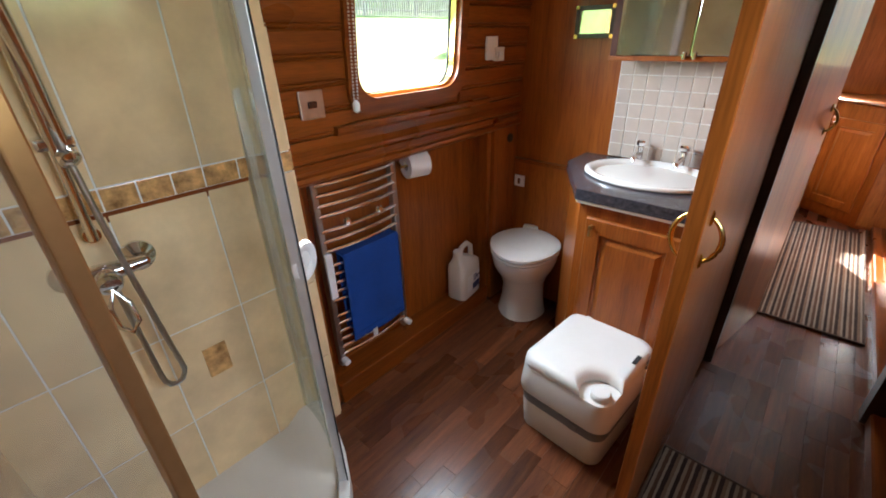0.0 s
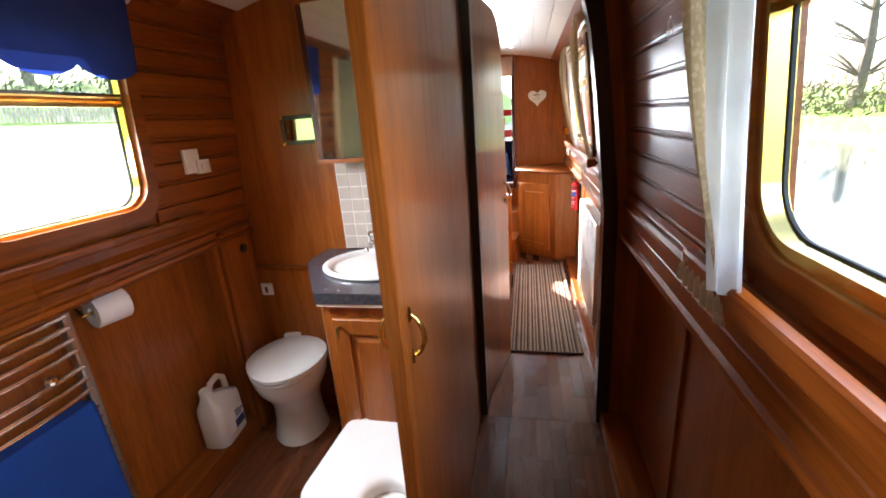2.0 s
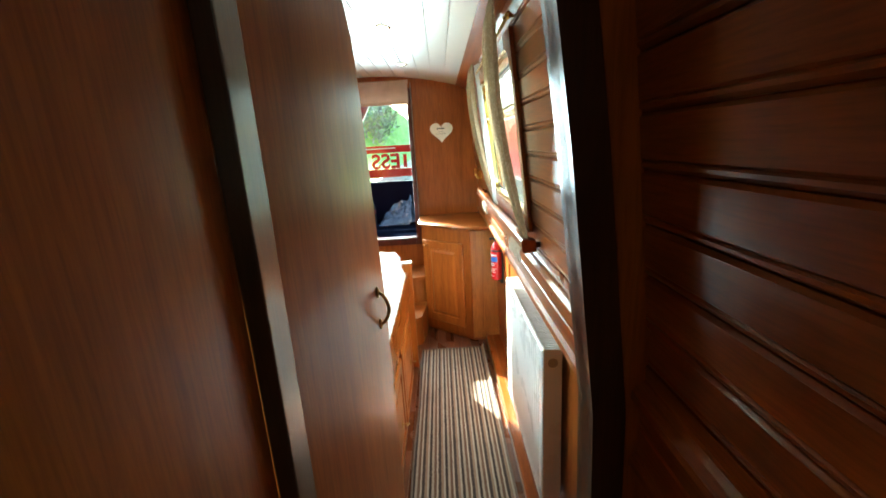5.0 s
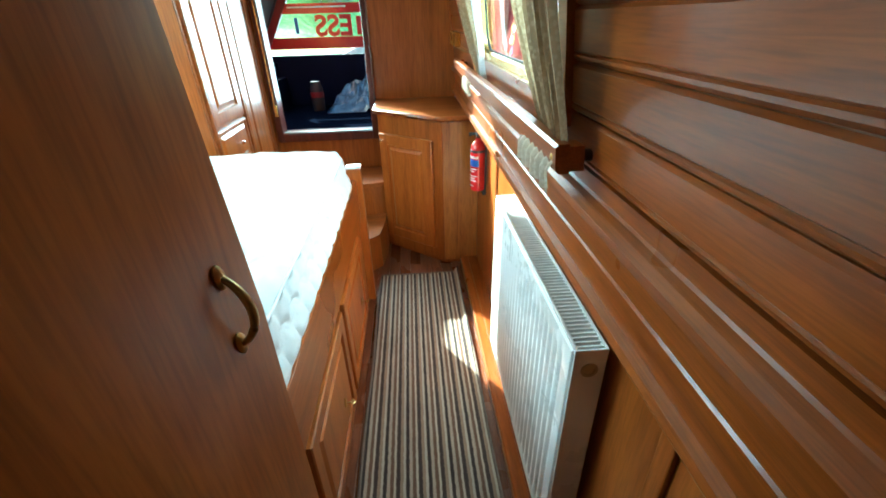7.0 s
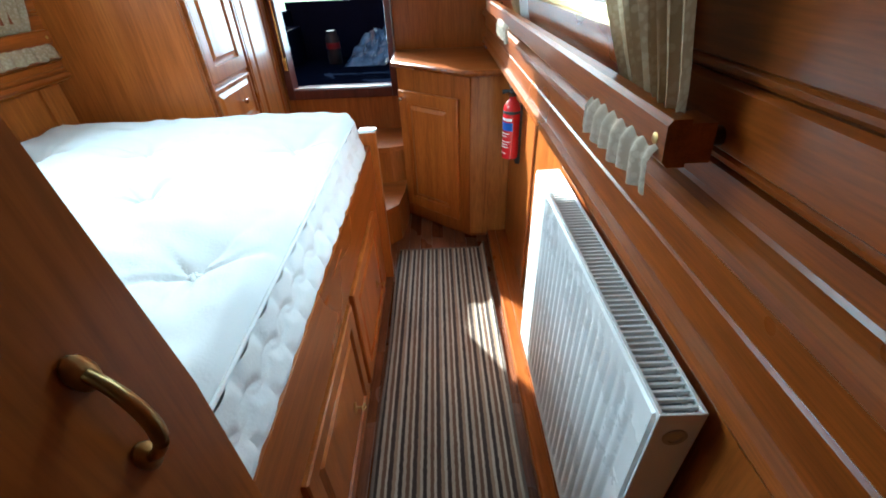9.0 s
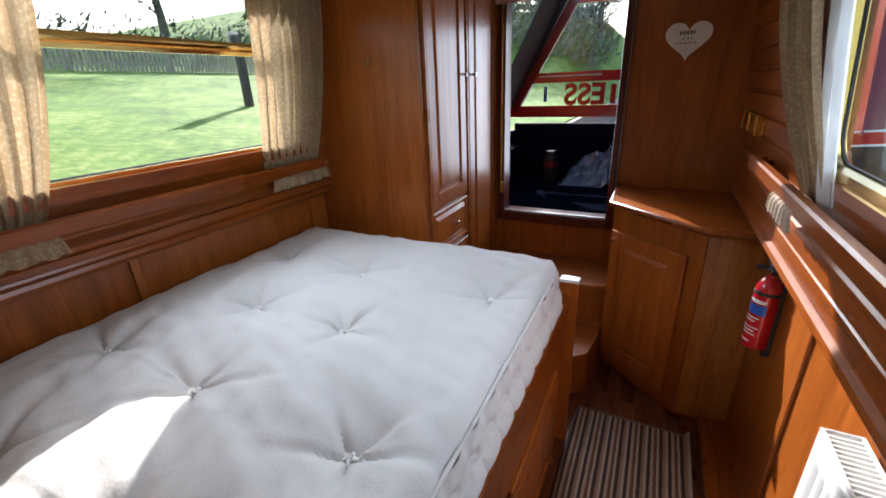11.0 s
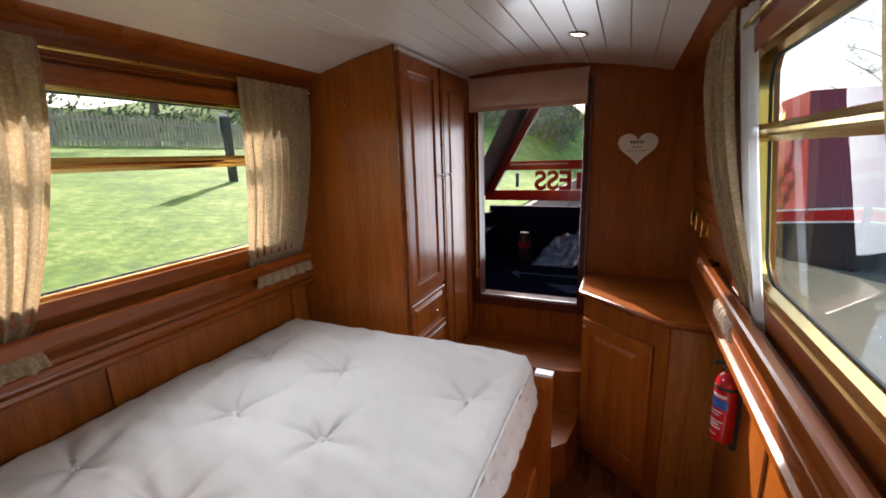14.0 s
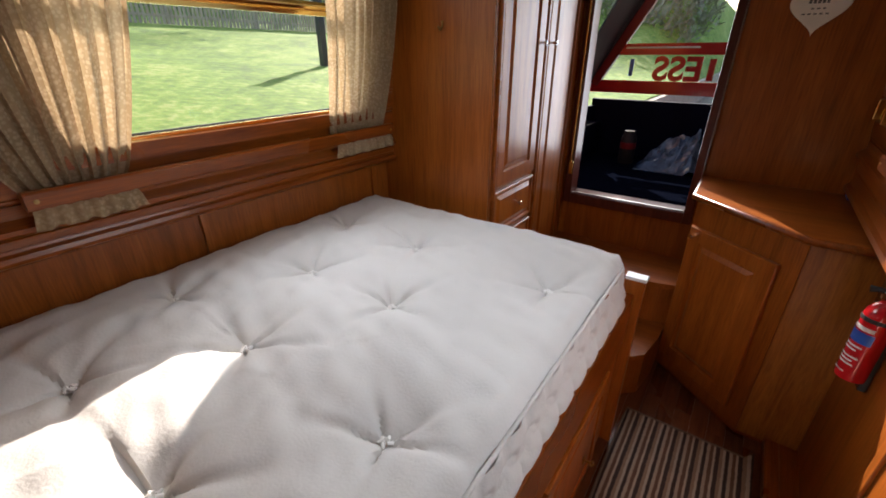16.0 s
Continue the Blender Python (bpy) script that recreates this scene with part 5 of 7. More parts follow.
bm = bmesh.new()
grid = []
for j in range(ny + 1):
    y = MY0 + (MY1 - MY0) * j / ny
    row = []
    for i in range(nx + 1):
        x = MX0 + (MX1 - MX0) * i / nx
        corner = math.hypot(max(0, x - MX1 + 0.09), max(0, y - MY1 + 0.09))
        xx, yy = x, y
        if corner > 0.09 and x > MX1 - 0.09 and y > MY1 - 0.09:
            k = 0.09 / corner
            xx, yy = MX1 - 0.09 + (x - MX1 + 0.09) * k, MY1 - 0.09 + (y - MY1 + 0.09) * k
        z = MTOP - edge_fall(min(x - MX0, MX1 - x, y - MY0, MY1 - y))
        z += 0.010 * noise.noise((x * 2.1, y * 2.1, 0.3)) + 0.005 * noise.noise((x * 7, y * 16, 1.3)) + 0.008 * noise.noise((x * 17 + y * 6, y * 5 - x * 3, 4.1)) + 0.006 * noise.noise((x * 5 - y * 4, y * 19 + x * 8, 9.1))
        for tx, ty in TUFTS:
            dx, dy = x - tx, y - ty
            q = math.hypot(dx, dy)
            if q < 0.26:
                ang = math.atan2(dy, dx)
                pleat = 0.5 + 0.5 * math.sin(ang * 5 + tx * 17 + 2.0 * noise.noise((tx * 9, ty * 9, ang)))
                z -= 0.040 * math.exp(-q / 0.030) + 0.022 * math.exp(-(q / 0.12) ** 2)
                z -= 0.024 * (pleat ** 5) * math.exp(-q / 0.11) * min(1, q / 0.02)
        xx = min(xx, beside_door(yy) - 0.012 * max(0, (x - MX1 + 0.1) / 0.1 - 1)) if x > 0 else xx
        row.append(bm.verts.new((xx, yy, z)))
    grid.append(row)
for a, c in zip(grid, grid[1:]):
    for i in range(nx):
        bm.faces.new((a[i], a[i + 1], c[i + 1], c[i]))
flat = [[v.co.copy() for v in row] for row in grid]
part("top_cover", bm, M_SHEET, mattress, "", True)
# side, with rows of quilted stitching, sagging over the board
bm = bmesh.new()
way = [(flat[j][nx].x, flat[j][nx].y) for j in range(ny + 1)] + [(flat[ny][i].x, flat[ny][i].y) for i in range(nx - 1, -1, -1)]
rows = []
for k in range(25):
    v = k / 24
    row = []
    for s, (x, y) in enumerate(way):
        run = s * (MY1 - MY0) / ny
        drop = v * 0.135
        away = min(abs(math.hypot((run + shift) % 0.094 - 0.047, drop - row_at) - 0.050) for row_at, shift in ((0.030, 0.0), (0.100, 0.047)))
        puff = 0.004 * math.sin(math.pi * v) + 0.011 * min(1.0, away / 0.020) ** 0.7 * min(1.0, 6 * (1 - v)) + 0.034 * v * v
        low_z = 0.690 + 0.012 * noise.noise((x * 3, y * 3, 2)) if x > MX1 - 0.02 else 0.70
        ox, oy = (1, 0) if s <= ny - 14 else ((0.7, 0.7) if s < ny + 14 else (0, 1))
        row.append(bm.verts.new((min(x + ox * puff, beside_door(y)), y + oy * puff, MTOP - 0.034 + (low_z - MTOP + 0.034) * v)))
    rows.append(row)
for a, c in zip(rows, rows[1:]):
    for i in range(len(way) - 1):
        bm.faces.new((a[i], a[i + 1], c[i + 1], c[i]))
part("side_cover", bm, M_SHEET, mattress, "quilted side panel", True)
part("core", box(bmesh.new(), -0.91, 0.205, 1.475, 3.36, 0.601, 0.80), M_SHEET, mattress)
pipe = [(x + 0.004, y, MTOP - 0.030) for x, y in way[: ny - 10]] + [(x, y + 0.003, MTOP - 0.030) for x, y in way[ny - 10:]]
part("piping", tube(bmesh.new(), pipe, 0.0048, 8), M_SHEET, mattress, "", True)
left_pipe = [(flat[j][0].x + 0.006, flat[j][0].y, MTOP - 0.024) for j in range(0, ny + 1, 3)]
part("piping", tube(bmesh.new(), left_pipe, 0.0048, 8), M_SHEET, mattress, "", True)
for tx, ty in TUFTS:
    b = bmesh.new()
    rnd = random.Random(int((tx + ty) * 1000))
    zt = MTOP - 0.050
    for k in range(6):
        a = k * 1.05 + rnd.random()
        tube(b, [(tx, ty, zt - 0.004), (tx + 0.007 * math.cos(a), ty + 0.007 * math.sin(a), zt + 0.008), (tx + 0.014 * math.cos(a + 0.5), ty + 0.014 * math.sin(a + 0.5), zt + 0.003)], 0.0035, 6)
    part("tuft", b, M_PAPER, mattress, "pale grey woollen tuft", True)

# ---- wardrobe ----
wd = thing("wardrobe", (-0.62, 3.93, 0), "tall oak wardrobe with panelled doors and small drawers", "wardrobe")
bm = bmesh.new()
prof = [(-0.93, 0.0), (-0.345, 0.0), (-0.345, ceiling_z(0.345) - 0.002), (-0.50, ceiling_z(0.5) - 0.002), (-0.66, ceiling_z(0.66) - 0.002), (-0.93, 1.97)]
sweep(bm, prof, [lambda p: (p[0], 3.50, p[1]), lambda p: (p[0], 3.515, p[1])])
part("end_panel", bm, M_VENEER, wd, "veneered end panel")
bm = bmesh.new()
sweep(bm, prof[1:3] + [(-0.40, 2.028), (-0.40, 0.0)], [lambda p: (p[0], 3.515, p[1]), lambda p: (p[0], 4.36, p[1])])
part("carcass", bm, M_PANEL, wd)
part("corner_bead", tube(bmesh.new(), [(-0.345, 3.500, 0.0), (-0.345, 3.500, 2.034)], 0.006, 8), M_TRIM, wd)
m90 = lambda y, z: facing(-0.345, y, z, 90)
d1 = part("door", raised_door(bmesh.new(), 0.375, 1.075, 0.018, m90(3.525, 0.935), 0.06), M_PANEL, wd)
knob(d1, (-0.327, 3.87, 1.495), (1, 0, 0))
d2 = part("door", raised_door(bmesh.new(), 0.385, 1.60, 0.018, m90(3.945, 0.40), 0.06), M_PANEL, wd)
knob(d2, (-0.327, 3.975, 1.495), (1, 0, 0))
for z0, z1 in ((0.715, 0.915), (0.495, 0.695), (0.275, 0.475)):
    dr = part("drawer_front", raised_door(bmesh.new(), 0.375, z1 - z0, 0.018, m90(3.525, z0), 0.012), M_PANEL, wd)
    knob(dr, (-0.327, 3.745, (z0 + z1) / 2), (1, 0, 0))
for y in (3.515, 3.925, 4.345):
    part("cover_bead", box(bmesh.new(), -0.347, -0.325, y - 0.007, y + 0.007, 0.25, 2.028, 0.003), M_TRIM, wd)
run = bmesh.new()
sweep(run, [(0.0, 0.0), (0.022, 0.0), (0.022, 0.014), (0.0, 0.018)], [lambda p: (-0.345 + p[0], 3.50, 2.012 + p[1]), lambda p: (-0.345 + p[0], 4.36, 2.012 + p[1])])
part("cornice", run, M_CEIL, wd, "cream scribing strip")
for z in (1.832, 1.555):
    hk = thing("coat_hook", (-0.585, 3.498, z), "small dark metal coat hook on the wardrobe end", "hook", "coat hooks")
    part("hook", tube(bmesh.new(), [(-0.585, 3.499, z + 0.015), (-0.585, 3.497, z - 0.005), (-0.585, 3.482, z - 0.018), (-0.585, 3.472, z - 0.004)], 0.004, 8), M_OLDBRASS, hk, "", True)

# ---- steps up to the hatch ----
st = thing("hatch_steps", (0.05, 4.15, 0), "oak steps with rounded fronts up to the hatch", "steps")
curve = [(-0.325, 4.10), (-0.10, 4.02), (0.10, 4.00), (0.30, 4.01), (0.40, 4.04)]
part("riser", prism(bmesh.new(), [(x, y + 0.02) for x, y in curve] + [(0.42, 4.355), (-0.325, 4.355)], 0.0, 0.43), M_PANEL, st)
part("tread", prism(bmesh.new(), curve + [(0.42, 4.355), (-0.325, 4.355)], 0.43, 0.458), M_ACROSS, st)
curve2 = [(-0.325, 3.60), (0.10, 3.62), (0.27, 3.66), (0.35, 3.74), (0.375, 3.90), (0.38, 4.06)]
part("riser", prism(bmesh.new(), [(x, y + 0.015) for x, y in curve2] + [(-0.325, 4.03)], 0.0, 0.205), M_PANEL, st)
part("tread", prism(bmesh.new(), curve2 + [(-0.325, 4.03)], 0.205, 0.232), M_ACROSS, st)

# ---- corner cupboard ----
cp = thing("corner_cupboard", (0.65, 4.0, 0), "low oak corner cupboard with an angled panelled door", "cupboard")
A, B = Vector((0.385, 4.03)), Vector((0.745, 3.735))
plan = [A, B, (0.942, 3.735), (0.942, 4.355), (0.385, 4.355)]
bm = bmesh.new()
prism(bm, [tuple(p) for p in plan], 0.03, 0.885)
part("body", bm, M_OAKRAW, cp)
part("plinth", prism(bmesh.new(), [(0.385, 4.05), (0.745, 3.755), (0.942, 3.755), (0.942, 4.355), (0.385, 4.355)], 0.0, 0.03), M_TRIM, cp)
along = math.degrees(math.atan2(B.y - A.y, B.x - A.x))
length = (B - A).length
mface = facing(A.x, A.y, 0.0, along)
part("face_frame", box(bmesh.new(), 0.0, length, -0.006, 0.0, 0.03, 0.885, 0.001, mface), M_PANEL, cp)
dcp = part("door", raised_door(bmesh.new(), length - 0.075, 0.67, 0.018, mface @ Matrix.Translation((0.012, -0.006, 0.105)), 0.06), M_PANEL, cp)
part("knob", lathe(bmesh.new(), [(0.006, 0), (0.005, 0.008), (0.012, 0.014), (0.012, 0.020), (0, 0.025)], mface @ Vector((0.040, -0.024, 0.735)), 14, mface.to_3x3() @ Vector((0, -1, 0))), M_CHROME, dcp, "small chrome knob", True)
plan = [(0.365, 4.355), (0.365, 4.022), (0.735, 3.712), (0.942, 3.712), (0.942, 4.355)]
part("top", prism(bmesh.new(), plan, 0.885, 0.912), M_ACROSS, cp, "oak top with a rounded nosing")
nos = [(0.364, 4.35, 0.8985), (0.364, 4.022, 0.8985), (0.735, 3.711, 0.8985), (0.94, 3.711, 0.8985)]
part("nosing", tube(bmesh.new(), nos, 0.0135, 10), M_TRIM, cp, "", True)
bb = single("blue_box", box(bmesh.new(), 0.87, 0.935, 4.26, 4.33, 0.9125, 0.955, 0.004), M_BLUEP, "small blue carton on the cupboard top", "carton")

# ---- fire extinguisher ----
fe = thing("fire_extinguisher", (0.905, 3.49, 0.58), "small red fire extinguisher in a wall bracket", "fire extinguisher")
cx, cy = 0.903, 3.49
b = lathe(bmesh.new(), [(0.030, 0.0), (0.036, 0.004), (0.037, 0.012), (0.037, 0.215), (0.034, 0.232), (0.024, 0.248), (0.014, 0.256), (0.013, 0.270)], (cx, cy, 0.585), 24)
part("cylinder", b, M_RED, fe, "", True)
part("valve", lathe(bmesh.new(), [(0.014, 0), (0.015, 0.012), (0.010, 0.02), (0.010, 0.034)], (cx, cy, 0.852), 14), M_BLACK, fe, "", True)
part("lever", box(bmesh.new(), cx - 0.016, cx + 0.008, cy - 0.045, cy + 0.02, 0.888, 0.898, 0.003), M_BLACK, fe, "black squeeze lever")
part("lever", box(bmesh.new(), cx - 0.014, cx + 0.006, cy - 0.040, cy + 0.01, 0.872, 0.878, 0.002), M_BLACK, fe)
part("nozzle", tube(bmesh.new(), [(cx, cy, 0.868), (cx - 0.02, cy + 0.012, 0.870), (cx - 0.042, cy + 0.016, 0.866)], [0.007, 0.007, 0.010], 10), M_BLACK, fe, "", True)
part("gauge", lathe(bmesh.new(), [(0.010, 0), (0.010, 0.006), (0, 0.007)], (cx - 0.012, cy - 0.01, 0.862), 14, (-1, -0.4, 0)), M_CHROME, fe, "", True)


def wrap(z0, z1, a0, a1, material, lab):
    b = bmesh.new()
    rr = 0.0376
    cols_ = []
    for k in range(13):
        a = radians(a0 + (a1 - a0) * k / 12)
        cols_.append([b.verts.new((cx + rr * math.cos(a), cy + rr * math.sin(a), z)) for z in (z0, z1)])
    for p, q in zip(cols_, cols_[1:]):
        b.faces.new((p[0], q[0], q[1], p[1]))
    part("label_band", b, material, fe, lab, True)


wrap(0.715, 0.750, 150, 270, M_BLUEP, "blue label band")
wrap(0.756, 0.768, 160, 262, M_WHITEP, "white print")
for z, a1 in ((0.700, 250), (0.688, 235), (0.664, 255), (0.652, 240), (0.640, 248), (0.612, 230)):
    wrap(z, z + 0.005, 170, a1, M_WHITEP, "")
part("bracket", box(bmesh.new(), 0.925, 0.945, cy - 0.02, cy + 0.02, 0.56, 0.82, 0.002), M_BLACK, fe, "black wall bracket")
part("strap", lathe(bmesh.new(), [(0.0385, 0), (0.0385, 0.012)], (cx, cy, 0.785), 24), M_BLACK, fe)

# ---- radiator ----
ra = thing("panel_radiator", (0.895, 2.43, 0.17), "white ribbed panel radiator with a top grille on the wall", "radiator")
Y0, Y1, Z0, Z1 = 2.035, 2.815, 0.165, 0.822
bm = bmesh.new()
prof = [(Y0 + 0.004, 0.870), (Y0 + 0.010, 0.862)]
n = 22
pitch = (Y1 - Y0 - 0.07) / n
y = Y0 + 0.035
for k in range(n):
    prof += [(y + pitch * 0.30, 0.862), (y + pitch * 0.42, 0.8665), (y + pitch * 0.72, 0.8665), (y + pitch * 0.84, 0.862)]
    y += pitch
prof += [(Y1 - 0.010, 0.862), (Y1 - 0.004, 0.870)]
lv = [(Z0 + 0.006, True, 0.006), (Z0 + 0.012, True, 0.0), (Z0 + 0.045, True, 0.0), (Z0 + 0.062, False, 0.0), (Z1 - 0.062, False, 0.0), (Z1 - 0.045, True, 0.0), (Z1 - 0.010, True, 0.0), (Z1 - 0.003, True, 0.007)]
rings = []
for z, flat, back in lv:
    rings.append([bm.verts.new(((0.862 if (flat and 1 < i < len(prof) - 2) else p[1]) + back, p[0], z)) for i, p in enumerate(prof)])
for a, c in zip(rings, rings[1:]):
    for i in range(len(prof) - 1):
        bm.faces.new((a[i], a[i + 1], c[i + 1], c[i]))
part("front_panel", bm, M_WHITE, ra, "", True)
part("back_panel", box(bmesh.new(), 0.922, 0.930, Y0 + 0.02, Y1 - 0.02, Z0 + 0.02, Z1 - 0.02, 0.002), M_WHITE, ra)
for y0, y1 in ((Y0, Y0 + 0.004), (Y1 - 0.004, Y1)):
    part("end_panel", box(bmesh.new(), 0.865, 0.930, y0, y1, Z0 + 0.006, Z1, 0.0015), M_WHITE, ra)
gr = part("grille", box(bmesh.new(), 0.866, 0.872, Y0 + 0.004, Y1 - 0.004, Z1 - 0.014, Z1, 0.001), M_WHITE, ra)
part("grille_edge", box(bmesh.new(), 0.924, 0.930, Y0 + 0.004, Y1 - 0.004, Z1 - 0.014, Z1, 0.001), M_WHITE, gr)
# plain grey block that darkens the gap between the panels like shade
part("shadow_core", box(bmesh.new(), 0.874, 0.920, Y0 + 0.01, Y1 - 0.01, Z0 + 0.03, Z1 - 0.03), M_GREYP, ra, "dark filler for the shade inside")
k = Y0 + 0.012
while k < Y1 - 0.012:
    part("grille_bar", box(bmesh.new(), 0.872, 0.924, k, k + 0.004, Z1 - 0.010, Z1 - 0.002), M_WHITE, gr)
    k += 0.0125
part("air_vent", lathe(bmesh.new(), [(0.017, 0), (0.017, 0.002), (0.011, 0.003), (0.010, 0.001), (0.0, 0.001)], (0.898, Y0, 0.772), 18, (0, -1, 0)), M_STEEL, ra, "round vent plug", True)
vl = part("valve", lathe(bmesh.new(), [(0.012, -0.05), (0.014, -0.012), (0.012, 0.0), (0.019, 0.006), (0.022, 0.028), (0.020, 0.048), (0.010, 0.054), (0.0, 0.054)], (0.897, 1.995, 0.165), 16), M_PLASTIC, ra, "white thermostatic valve", True)
part("pipe", tube(bmesh.new(), [(0.897, Y0 + 0.01, 0.185), (0.897, 1.995, 0.17), (0.897, 1.995, 0.08), (0.897, 1.99, 0.046)], 0.0075, 10), M_OLDBRASS, ra, "", True)

# ---- heart plaque ----
ht = thing("heart_plaque", (0.583, 4.35, 1.52), "cream wooden heart plaque hung on a string", "plaque")
pts = []
for k in range(48):
    a = 2 * math.pi * k / 48
    hx = 16 * math.sin(a) ** 3
    hz = 13 * math.cos(a) - 5 * math.cos(2 * a) - 2 * math.cos(3 * a) - math.cos(4 * a)
    pts.append((0.584 + hx * 0.0059, 1.606 + hz * 0.0056))
bm = sweep(bmesh.new(), pts, [lambda p: (p[0], 4.3575, p[1]), lambda p: (p[0], 4.352, p[1]), lambda p: (0.584 + (p[0] - 0.584) * 0.975, 4.349, 1.606 + (p[1] - 1.606) * 0.975)])
part("heart", bm, M_HEART, ht)
part("string", tube(bmesh.new(), [(0.535, 4.354, 1.665), (0.577, 4.356, 1.815), (0.580, 4.356, 1.815), (0.632, 4.354, 1.665)], 0.0014, 6), M_TRIM, ht)
part("pin", lathe(bmesh.new(), [(0.004, 0), (0.004, 0.006), (0, 0.007)], (0.578, 4.359, 1.817), 10, (0, -1, 0)), M_BRASS, ht)
for x0, x1, z, h_ in ((0.548, 0.612, 1.622, 0.014), (0.560, 0.606, 1.602, 0.005), (0.536, 0.625, 1.584, 0.005)):
    k = x0
    while k < x1:
        w = min(0.012, x1 - k)
        part("print_bar", box(bmesh.new(), k, k + w * 0.8, 4.3475, 4.3488, z, z + h_), M_INK, ht)
        k += 0.0135 if h_ > 0.01 else 0.018

# ---- roller blind over the hatch ----
hb = thing("hatch_blind", (0.0, 4.33, 1.83), "pinkish beige roller blind drawn up over the hatch", "roller blind")
bm = bmesh.new()
nn = 24
rows = [[bm.verts.new((-0.345 + 0.675 * i / nn, 4.322 + 0.003 * math.sin(i * 0.5 + j), 1.842 + (2.015 - 1.842) * j / 6)) for i in range(nn + 1)] for j in range(7)]
for a, c in zip(rows, rows[1:]):
    for i in range(nn):
        bm.faces.new((a[i], a[i + 1], c[i + 1], c[i]))
part("cloth", bm, M_BLIND, hb, "", True)
part("hem_bar", box(bmesh.new(), -0.345, 0.330, 4.316, 4.328, 1.832, 1.858, 0.004), M_BLIND, hb)
part("roller", tube(bmesh.new(), [(-0.345, 4.340, 2.005), (0.0, 4.340, 2.005), (0.335, 4.340, 2.005)], 0.016, 12), M_BLIND, hb, "", True)
bm = bmesh.new()
for k in range(104):
    bmesh.ops.create_icosphere(bm, subdivisions=1, radius=0.0042, matrix=Matrix.Translation((0.352, 4.328, 1.99 - 0.0105 * k)))
part("bead_chain", bm, M_STEEL, hb, "bead chain")

# ---- brass catches on the starboard wall ----
for k in range(3):
    y = 4.225 - 0.155 * k
    z = 1.262
    x = side_x(z) - 0.014
    cb = thing("brass_catch", (x, y, z - 0.03), "small polished brass wall catch", "catch", "brass catches")
    part("backplate", box(bmesh.new(), x - 0.003, x, y - 0.020, y + 0.020, z - 0.030, z + 0.030, 0.001), M_BRASS, cb)
    part("hook", box(bmesh.new(), x - 0.028, x - 0.003, y - 0.007, y + 0.007, z - 0.034, z + 0.036, 0.004), M_BRASS, cb)

# ---- striped runners ----
def runner(x0, x1, y0, y1, label, curl):
    ob = thing("runner_mat", ((x0 + x1) / 2, (y0 + y1) / 2, 0), label, "mat", "striped runners")
    bm = bmesh.new()
    nx_, ny_ = 18, 46
    rows = []
    for j in range(ny_ + 1):
        y = y0 + (y1 - y0) * j / ny_
        row = []
        for i in range(nx_ + 1):
            x = x0 + (x1 - x0) * i / nx_
            z = 0.010 + 0.0012 * noise.noise((x * 5, y * 5, 3))
            z += 0.0035 * math.exp(-((y - (y0 + 0.62 * (y1 - y0)) + 0.03 * (x - x0)) / 0.010) ** 2)
            if i == nx_:
                z += curl * max(0, (y - y0) / (y1 - y0) - 0.55) * 0.10
            row.append(bm.verts.new((x + 0.003 * math.sin(y * 7), y, z)))
        rows.append(row)
    for a, c in zip(rows, rows[1:]):
        for i in range(nx_):
            bm.faces.new((a[i], a[i + 1], c[i + 1], c[i]))
    part("weave", bm, M_MAT, ob, "", True)
    part("backing", box(bmesh.new(), x0 + 0.004, x1 - 0.006, y0 + 0.004, y1 - 0.004, 0.0005, 0.0075), M_MATEDGE, ob)
    rim = [(x0 + 0.003 * math.sin(y * 7), y, 0.0095) for y in [y0 + (y1 - y0) * k / 30 for k in range(31)]] + [(x1 + 0.003 * math.sin(y * 7), y, 0.0095) for y in [y1 - (y1 - y0) * k / 30 for k in range(31)]]
    part("binding", tube(bmesh.new(), rim, 0.0052, 6, True), M_MATEDGE, ob, "bound edge", True)


runner(0.345, 0.808, 1.99, 3.62, "brown, beige and black striped runner on the gangway floor", 1.0)
runner(0.250, 0.700, -0.95, 0.765, "brown, beige and black striped runner in the passage", 0.0)

# ---- ceiling spots ----
for x, y in ((0.34, 3.75), (0.335, 2.85), (0.33, 2.08), (-0.258, 2.95), (-0.258, 2.05), (0.33, 0.55), (-0.30, 0.45)):
    z = ceiling_z(x)
    tilt_n = Vector((-0.38 * x, 0, -1)).normalized()
    sp_ = thing("downlight", (x, y, z), "small chrome-rimmed ceiling spotlight, lit", "ceiling light", "ceiling spots")
    part("rim", lathe(bmesh.new(), [(0.036, 0.0), (0.037, 0.004), (0.030, 0.008), (0.025, 0.004), (0.025, 0.0)], (x, y, z + 0.0005), 24, tilt_n), M_CHROME, sp_, "", True)
    part("lens", lathe(bmesh.new(), [(0.0245, 0.0), (0.0245, 0.0035), (0.0, 0.0036)], (x, y, z), 20, tilt_n), M_SPOT, sp_, "glowing lens")

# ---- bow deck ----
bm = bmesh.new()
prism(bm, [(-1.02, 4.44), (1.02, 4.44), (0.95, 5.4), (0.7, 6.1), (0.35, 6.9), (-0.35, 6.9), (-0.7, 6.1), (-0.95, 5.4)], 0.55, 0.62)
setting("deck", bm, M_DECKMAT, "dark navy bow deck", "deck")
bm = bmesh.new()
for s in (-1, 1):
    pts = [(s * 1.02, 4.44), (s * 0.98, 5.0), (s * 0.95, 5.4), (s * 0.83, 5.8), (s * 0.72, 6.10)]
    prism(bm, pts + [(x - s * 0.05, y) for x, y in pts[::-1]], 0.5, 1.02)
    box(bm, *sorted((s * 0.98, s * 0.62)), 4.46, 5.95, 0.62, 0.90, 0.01)
